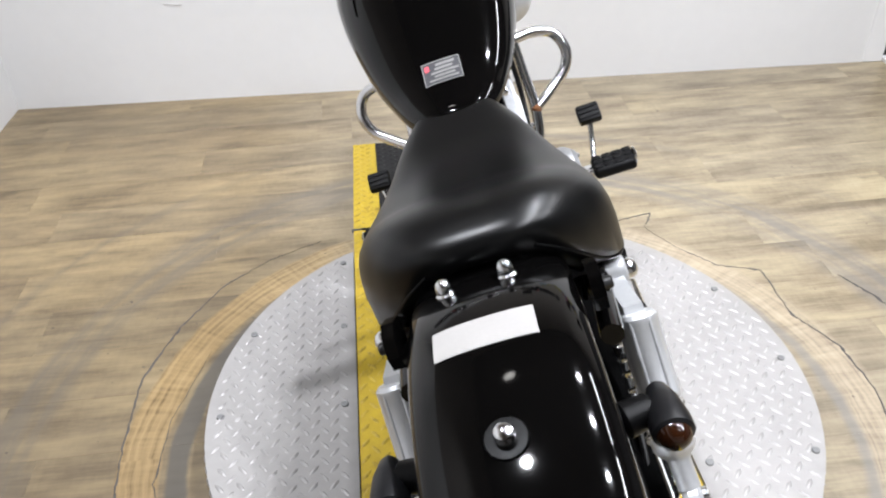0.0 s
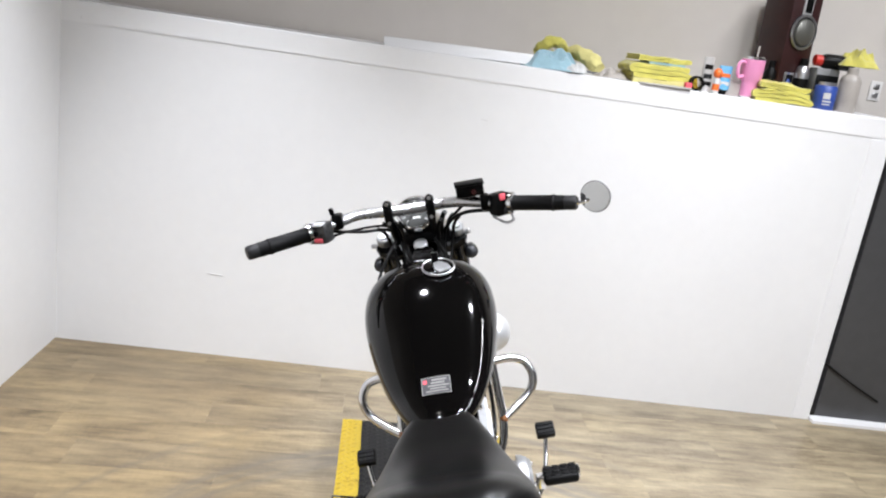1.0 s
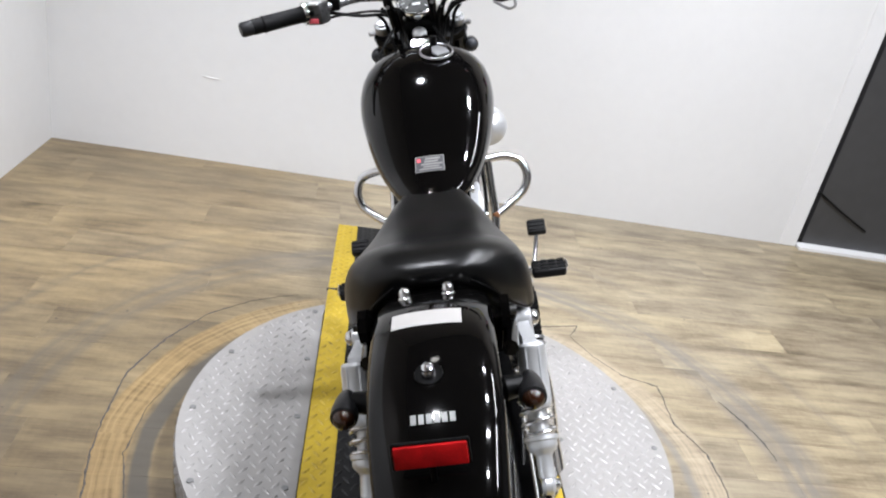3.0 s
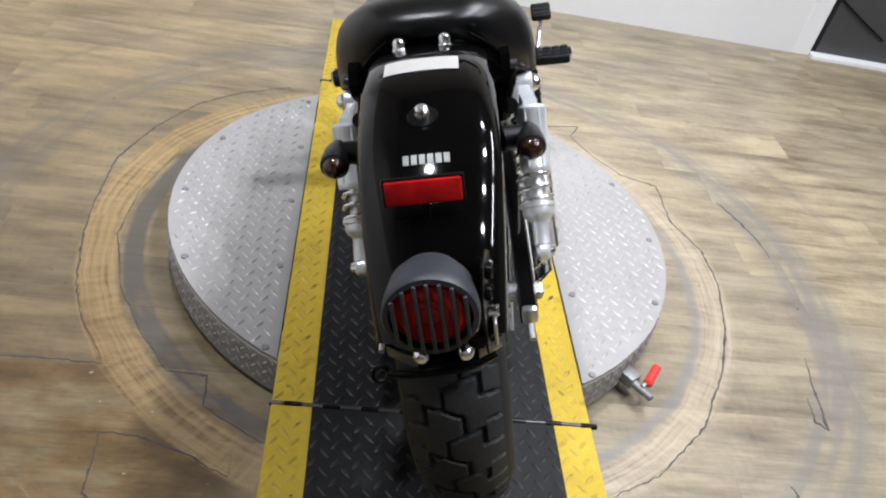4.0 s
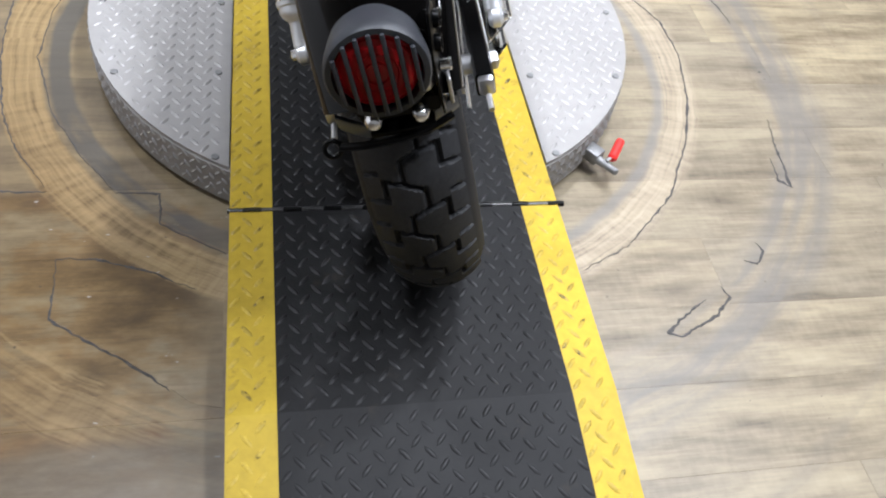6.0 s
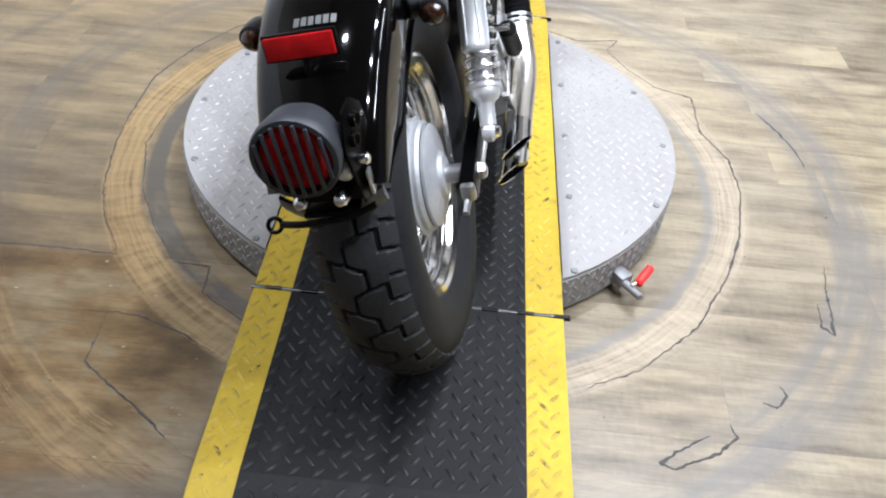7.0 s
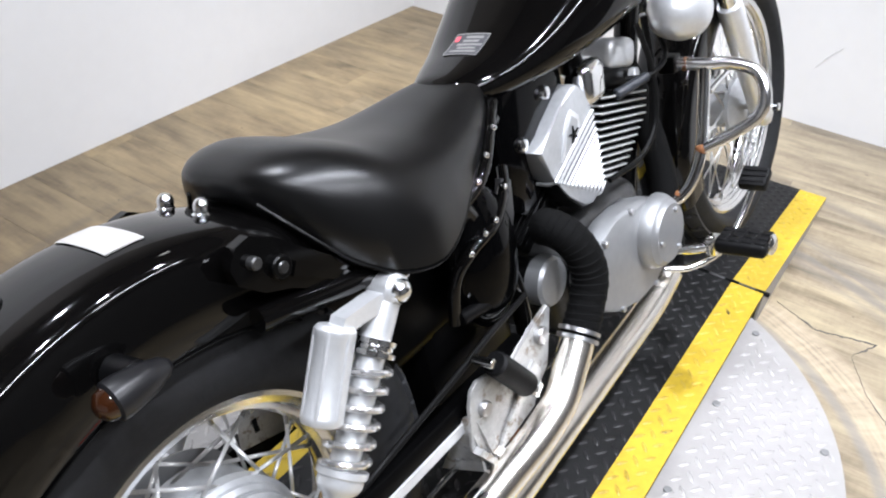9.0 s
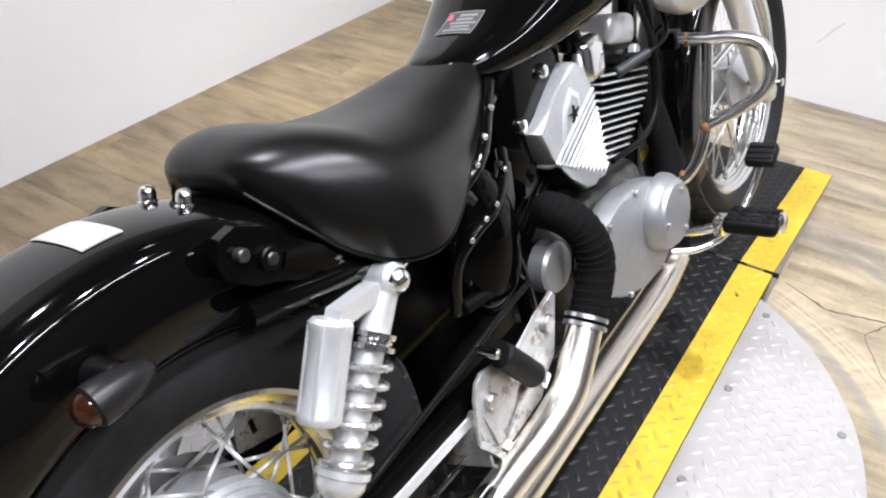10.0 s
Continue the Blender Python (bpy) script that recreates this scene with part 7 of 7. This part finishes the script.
grain = noise_node(tree, 3.0, 6, 0.62, local, (1.3, 7.0, 1))
broad = noise_node(tree, 2.4, 4, 0.6, local, (1.2, 4.0, 1))
fine = noise_node(tree, 26.0, 4, 0.65, local, (0.35, 7.0, 1))
saw = noise_node(tree, 24.0, 3, 0.6, local, (4.0, 1.2, 1))
cloud = noise_node(tree, 1.3, 4, 0.6, place_v)


def total(*pairs):
    out = None
    for socket, weight in pairs:
        term = math_node(tree, "MULTIPLY", socket, weight)
        out = term if out is None else math_node(tree, "ADD", out, term)
    return out


def spots(fac, lo, hi):
    return ramp_node(tree, fac, [(lo, (0, 0, 0)), (hi, (1, 1, 1))])


def both(*masks):
    out = masks[0]
    for m in masks[1:]:
        out = math_node(tree, "MULTIPLY", out, m)
    return out


tone = total((grain, 0.44), (broad, 0.34), (fine, 0.14), (saw, 0.08))
wood = ramp_node(tree, tone, [(0.36, (0.100, 0.078, 0.050)), (0.44, (0.190, 0.154, 0.105)), (0.50, (0.258, 0.214, 0.148)), (0.56, (0.325, 0.272, 0.184)), (0.66, (0.400, 0.343, 0.240))])
hue = ramp_node(tree, info.outputs["Random"], [(0.0, (0.80, 0.80, 0.81)), (0.35, (0.93, 0.92, 0.90)), (0.7, (1.0, 0.98, 0.92)), (1.0, (0.86, 0.84, 0.82))])
wood = mix_node(tree, 1.0, wood, hue, "MULTIPLY")
wood = mix_node(tree, math_node(tree, "MULTIPLY", spots(cloud, 0.45, 0.75), 0.35), wood, (0.17, 0.145, 0.115))
knot = spots(noise_node(tree, 5.5, 3, 0.6, local, (0.7, 2.4, 1)), 0.66, 0.74)
wood = mix_node(tree, math_node(tree, "MULTIPLY", knot, 0.55), wood, (0.10, 0.078, 0.052))
# wear in circles round the turntable's centre
dx = split.outputs[0]
dy = math_node(tree, "SUBTRACT", split.outputs[1], MIDDLE)
wob = math_node(tree, "MULTIPLY", math_node(tree, "SUBTRACT", noise_node(tree, 9.0, 4, 0.6, place_v), 0.5), 0.022)
radius = math_node(tree, "ADD", math_node(tree, "SQRT", math_node(tree, "ADD", math_node(tree, "MULTIPLY", dx, dx), math_node(tree, "MULTIPLY", dy, dy))), wob)
angle = math_node(tree, "ARCTAN2", dy, dx)
polar = tree.nodes.new("ShaderNodeCombineXYZ")
link(tree, angle, polar.inputs[0])
link(tree, radius, polar.inputs[1])


def polar_noise(along, across, detail=4):
    return noise_node(tree, 1.0, detail, 0.6, polar.outputs[0], (along, across, 1))


def band(r0, r1, soft):
    up = math_node(tree, "DIVIDE", math_node(tree, "SUBTRACT", radius, r0 - soft / 2), soft, clamp=True)
    down = math_node(tree, "DIVIDE", math_node(tree, "SUBTRACT", r1 + soft / 2, radius), soft, clamp=True)
    return math_node(tree, "MULTIPLY", up, down)


leftness = math_node(tree, "MULTIPLY_ADD", dx, -5.0, -0.8, True)
rightness = math_node(tree, "SUBTRACT", 1.0, leftness)
backness = math_node(tree, "MULTIPLY_ADD", dy, -4.0, -0.6, True)
# bare plywood strips: fine lines along the circle, cracks across it
strips, cracks = polar_noise(2.0, 120.0, 3), polar_noise(46.0, 7.0, 3)
torn_tone = total((strips, 0.62), (cracks, 0.38))
torn = ramp_node(tree, torn_tone, [(0.36, (0.180, 0.125, 0.060)), (0.45, (0.300, 0.220, 0.115)), (0.54, (0.390, 0.295, 0.162)), (0.66, (0.450, 0.350, 0.205))])
pale = ramp_node(tree, torn_tone, [(0.38, (0.20, 0.165, 0.125)), (0.47, (0.34, 0.275, 0.195)), (0.60, (0.47, 0.39, 0.285))])
# grey dirt tracks
track = both(band(0.905, 1.030, 0.05), spots(polar_noise(2.0, 22.0), 0.36, 0.58))
wood = mix_node(tree, math_node(tree, "MULTIPLY", track, 0.72), wood, (0.150, 0.138, 0.125))
outer = both(band(1.185, 1.215, 0.02), spots(polar_noise(2.0, 12.0), 0.42, 0.62))
wood = mix_node(tree, math_node(tree, "MULTIPLY", outer, 0.5), wood, (0.13, 0.115, 0.10))
# trodden brown ground behind the disc, where the covering is gone
bare = both(math_node(tree, "MULTIPLY_ADD", dx, -9.0, -2.3, True), math_node(tree, "MULTIPLY_ADD", math_node(tree, "ADD", dy, wob), -60.0, -25.6, True))
blotch = noise_node(tree, 5.0, 6, 0.62, place_v, (0.7, 1.3, 1))
bare_col = ramp_node(tree, blotch, [(0.36, (0.095, 0.062, 0.027)), (0.44, (0.180, 0.120, 0.050)), (0.50, (0.255, 0.178, 0.085)), (0.56, (0.290, 0.240, 0.155)), (0.66, (0.380, 0.330, 0.235))])
bare_col = mix_node(tree, math_node(tree, "MULTIPLY", spots(fine, 0.50, 0.66), 0.35), bare_col, (0.085, 0.060, 0.034))
wood = mix_node(tree, math_node(tree, "MULTIPLY", bare, 0.94), wood, bare_col)
rust = both(bare, spots(noise_node(tree, 7.0, 3, 0.5, place_v), 0.58, 0.68))
wood = mix_node(tree, math_node(tree, "MULTIPLY", rust, 0.6), wood, (0.210, 0.098, 0.028))
# the torn rings
wood = mix_node(tree, both(band(0.655, 0.735, 0.008), leftness), wood, torn)
wood = mix_node(tree, math_node(tree, "MULTIPLY", both(band(0.662, 0.738, 0.02), rightness), 0.55), wood, pale)
groove = both(band(0.602, 0.642, 0.008), spots(polar_noise(1.6, 9.0), 0.30, 0.42))
wood = mix_node(tree, math_node(tree, "MULTIPLY", both(groove, leftness), 0.9), wood, (0.105, 0.104, 0.104))
wood = mix_node(tree, math_node(tree, "MULTIPLY", both(band(0.640, 0.662, 0.012), rightness), 0.6), wood, (0.175, 0.168, 0.160))
second = both(bare, band(0.930, 1.035, 0.012), spots(polar_noise(5.0, 55.0), 0.43, 0.50))
wood = mix_node(tree, math_node(tree, "MULTIPLY", second, 0.6), wood, torn)
# pale scuffed planks towards the entry
worn = math_node(tree, "MULTIPLY_ADD", math_node(tree, "ADD", dy, math_node(tree, "MULTIPLY", wob, 1.6)), -40.0, -36.0, True)
worn_col = ramp_node(tree, noise_node(tree, 4.0, 6, 0.65, place_v, (0.7, 1.8, 1)), [(0.36, (0.075, 0.056, 0.034)), (0.48, (0.140, 0.112, 0.074)), (0.62, (0.215, 0.188, 0.145))])
wood = mix_node(tree, math_node(tree, "MULTIPLY", both(worn, math_node(tree, "MULTIPLY_ADD", dx, -6.0, -1.2, True)), 0.85), wood, worn_col)
# shade painted into the plank colour: yellower dark to the left, deeper behind
left_shade = math_node(tree, "MULTIPLY_ADD", dx, -2.2, -0.3, True)
wood = mix_node(tree, math_node(tree, "MULTIPLY", left_shade, 0.85), wood, (0.58, 0.51, 0.39), "MULTIPLY")
back_shade = both(left_shade, math_node(tree, "MULTIPLY_ADD", dy, -2.0, 0.1, True), spots(cloud, 0.30, 0.52))
wood = mix_node(tree, math_node(tree, "MULTIPLY", back_shade, 0.55), wood, (0.60, 0.52, 0.42), "MULTIPLY")
# fine ground-in grime
grime = noise_node(tree, 16.0, 8, 0.68, place_v, (0.55, 2.2, 1))
grimy = ramp_node(tree, grime, [(0.40, (0.72, 0.69, 0.64)), (0.50, (1.05, 1.05, 1.04)), (0.60, (1.30, 1.30, 1.29))])
wood = mix_node(tree, math_node(tree, "MULTIPLY_ADD", both(left_shade, backness), 0.35, 0.16), wood, grimy, "MULTIPLY")
# black specks and white paint flecks
speck = spots(noise_node(tree, 55.0, 2, 0.5, place_v), 0.74, 0.77)
wood = mix_node(tree, math_node(tree, "MULTIPLY", speck, 0.7), wood, (0.03, 0.025, 0.02))
fleck = both(bare, spots(noise_node(tree, 48.0, 3, 0.6, place_v, (0.6, 1.3, 1)), 0.70, 0.74))
wood = mix_node(tree, math_node(tree, "MULTIPLY", fleck, 0.7), wood, (0.42, 0.42, 0.41))
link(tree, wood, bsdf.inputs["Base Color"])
link(tree, math_node(tree, "MULTIPLY_ADD", cloud, 0.22, 0.27), bsdf.inputs["Roughness"])
bsdf.inputs["IOR"].default_value = 1.48
bump_node(tree, bsdf, total((fine, 0.6), (strips, 0.4)), 0.14, 0.001)

# torn edges of the floor covering, thin dark slivers
TEAR = surface("torn_edge_grime", (0.060, 0.056, 0.054), 0.85, var=0.5, scale=60)


def tear(points, width=0.0035, closed=False, seed=0.0):
    flat = [Vector((x, y, 0)) for x, y in points]
    pts = [a.lerp(b, k / 12) for a, b in zip(flat, flat[1:]) for k in range(12)] + [flat[-1]]
    bm = B()
    rows = []
    for i, q in enumerate(pts):
        d = (pts[min(i + 1, len(pts) - 1)] - pts[max(i - 1, 0)]).normalized()
        side = Vector((-d.y, d.x, 0))
        jit = noise.noise(Vector((q.x * 70 + seed, q.y * 70, 0))) * 0.0035 + noise.noise(Vector((q.x * 170 + seed, q.y * 170, 5))) * 0.0022
        w = 1.35 * width * (0.45 + 1.5 * abs(noise.noise(Vector((q.x * 40, q.y * 40, 3 + seed))))) * min(1, 0.25 + 3 * min(i, len(pts) - 1 - i) / len(pts))
        rows.append([bm.verts.new(q + side * (jit + w / 2) + Vector((0, 0, 0.0002))), bm.verts.new(q + side * jit + Vector((0, 0, 0.0012))), bm.verts.new(q + side * (jit - w / 2) + Vector((0, 0, 0.0002)))])
    skin(bm, rows, caps=False, closed=False)
    return part("torn_edge", bm, TEAR, floor, "dark torn edge of the floor covering")


tear([(0.468, 1.169), (0.518, 1.072), (0.59, 0.984), (0.68, 0.952), (0.677, 0.787), (0.729, 0.673), (0.733, 0.548), (0.699, 0.388), (0.651, 0.261), (0.559, 0.098), (0.428, -0.027), (0.331, -0.074)], 0.0042)
tear([(0.291, 1.256), (0.389, 1.209), (0.505, 1.236), (0.468, 1.169)], 0.0045)
tear([(-0.476, 0.133), (-0.403, 0.129), (-0.397, 0.057), (-0.286, -0.012)], 0.004)
tear([(-1.1, 0.135), (-0.754, 0.14), (-0.67, 0.141), (-0.591, 0.138)], 0.0035)
tear([(-0.553, -0.011), (-0.549, -0.065), (-0.548, -0.129), (-0.501, -0.164), (-0.4, -0.232), (-0.362, -0.265)], 0.004)
tear([(-0.553, -0.009), (-0.494, -0.014), (-0.407, -0.043), (-0.333, -0.084)], 0.0035)
tear([(-0.367, 1.245), (-0.49, 1.185), (-0.60, 1.09), (-0.68, 0.95), (-0.735, 0.79), (-0.735, 0.60), (-0.724, 0.48), (-0.695, 0.34), (-0.66, 0.25), (-0.594, 0.15)], 0.0038)
tear([(-0.597, 0.86), (-0.653, 0.664), (-0.659, 0.508), (-0.611, 0.344), (-0.544, 0.225), (-0.476, 0.133)], 0.0022)
tear([(0.848, 0.906), (0.886, 0.823), (0.91, 0.753), (0.92, 0.673)], 0.005)
tear([(0.867, 0.318), (0.85, 0.248), (0.843, 0.198), (0.831, 0.113), (0.81, 0.134), (0.819, 0.196)], 0.0045)
tear([(0.686, -0.029), (0.696, -0.047), (0.672, -0.08), (0.648, -0.069)], 0.005)
tear([(0.577, -0.124), (0.586, -0.15), (0.547, -0.186), (0.468, -0.224), (0.443, -0.217), (0.489, -0.181), (0.537, -0.152)], 0.005)

remnant = [(-0.551, -0.013), (-0.494, -0.017), (-0.407, -0.046), (-0.335, -0.086), (-0.290, -0.100), (-0.287, -0.300), (-0.330, -0.290), (-0.362, -0.262), (-0.400, -0.229), (-0.500, -0.161), (-0.546, -0.127), (-0.548, -0.065)]
part("vinyl_remnant", slab(B(), remnant[::-1], Matrix.Translation((0, 0, -0.0004)), 0.0012, 0.0), plank_mat, floor, "worn brown patch of old floor covering")

PLANK_W, PLANK_L = 0.152, 0.914
bm = box(B(), (0, 0, -0.004), (PLANK_L - 0.0001, PLANK_W - 0.0001, 0.008))
bmesh.ops.bevel(bm, geom=[e for e in bm.edges if all(v.co.z > -0.001 for v in e.verts)], offset=0.0003, segments=1, affect="EDGES")
plank_me = bpy.data.meshes.new("plank")
bm.to_mesh(plank_me)
bm.free()
plank_me.materials.append(plank_mat)
for j in range(42):
    y = 2.42 - PLANK_W * (j + 0.5)
    off = (j * 0.37 + 0.13 * (j % 3)) % 1.0
    for i in range(-1, 6):
        x = -1.75 + PLANK_L * (i + off)
        x0, x1 = max(x - PLANK_L / 2, -1.78), min(x + PLANK_L / 2, 3.42)
        if x1 - x0 > 0.03:
            place("plank", plank_me, floor, matrix=Matrix.Translation(((x0 + x1) / 2, y, 0.0)) @ Matrix.Diagonal(((x1 - x0) / PLANK_L, 1, 1, 1)))
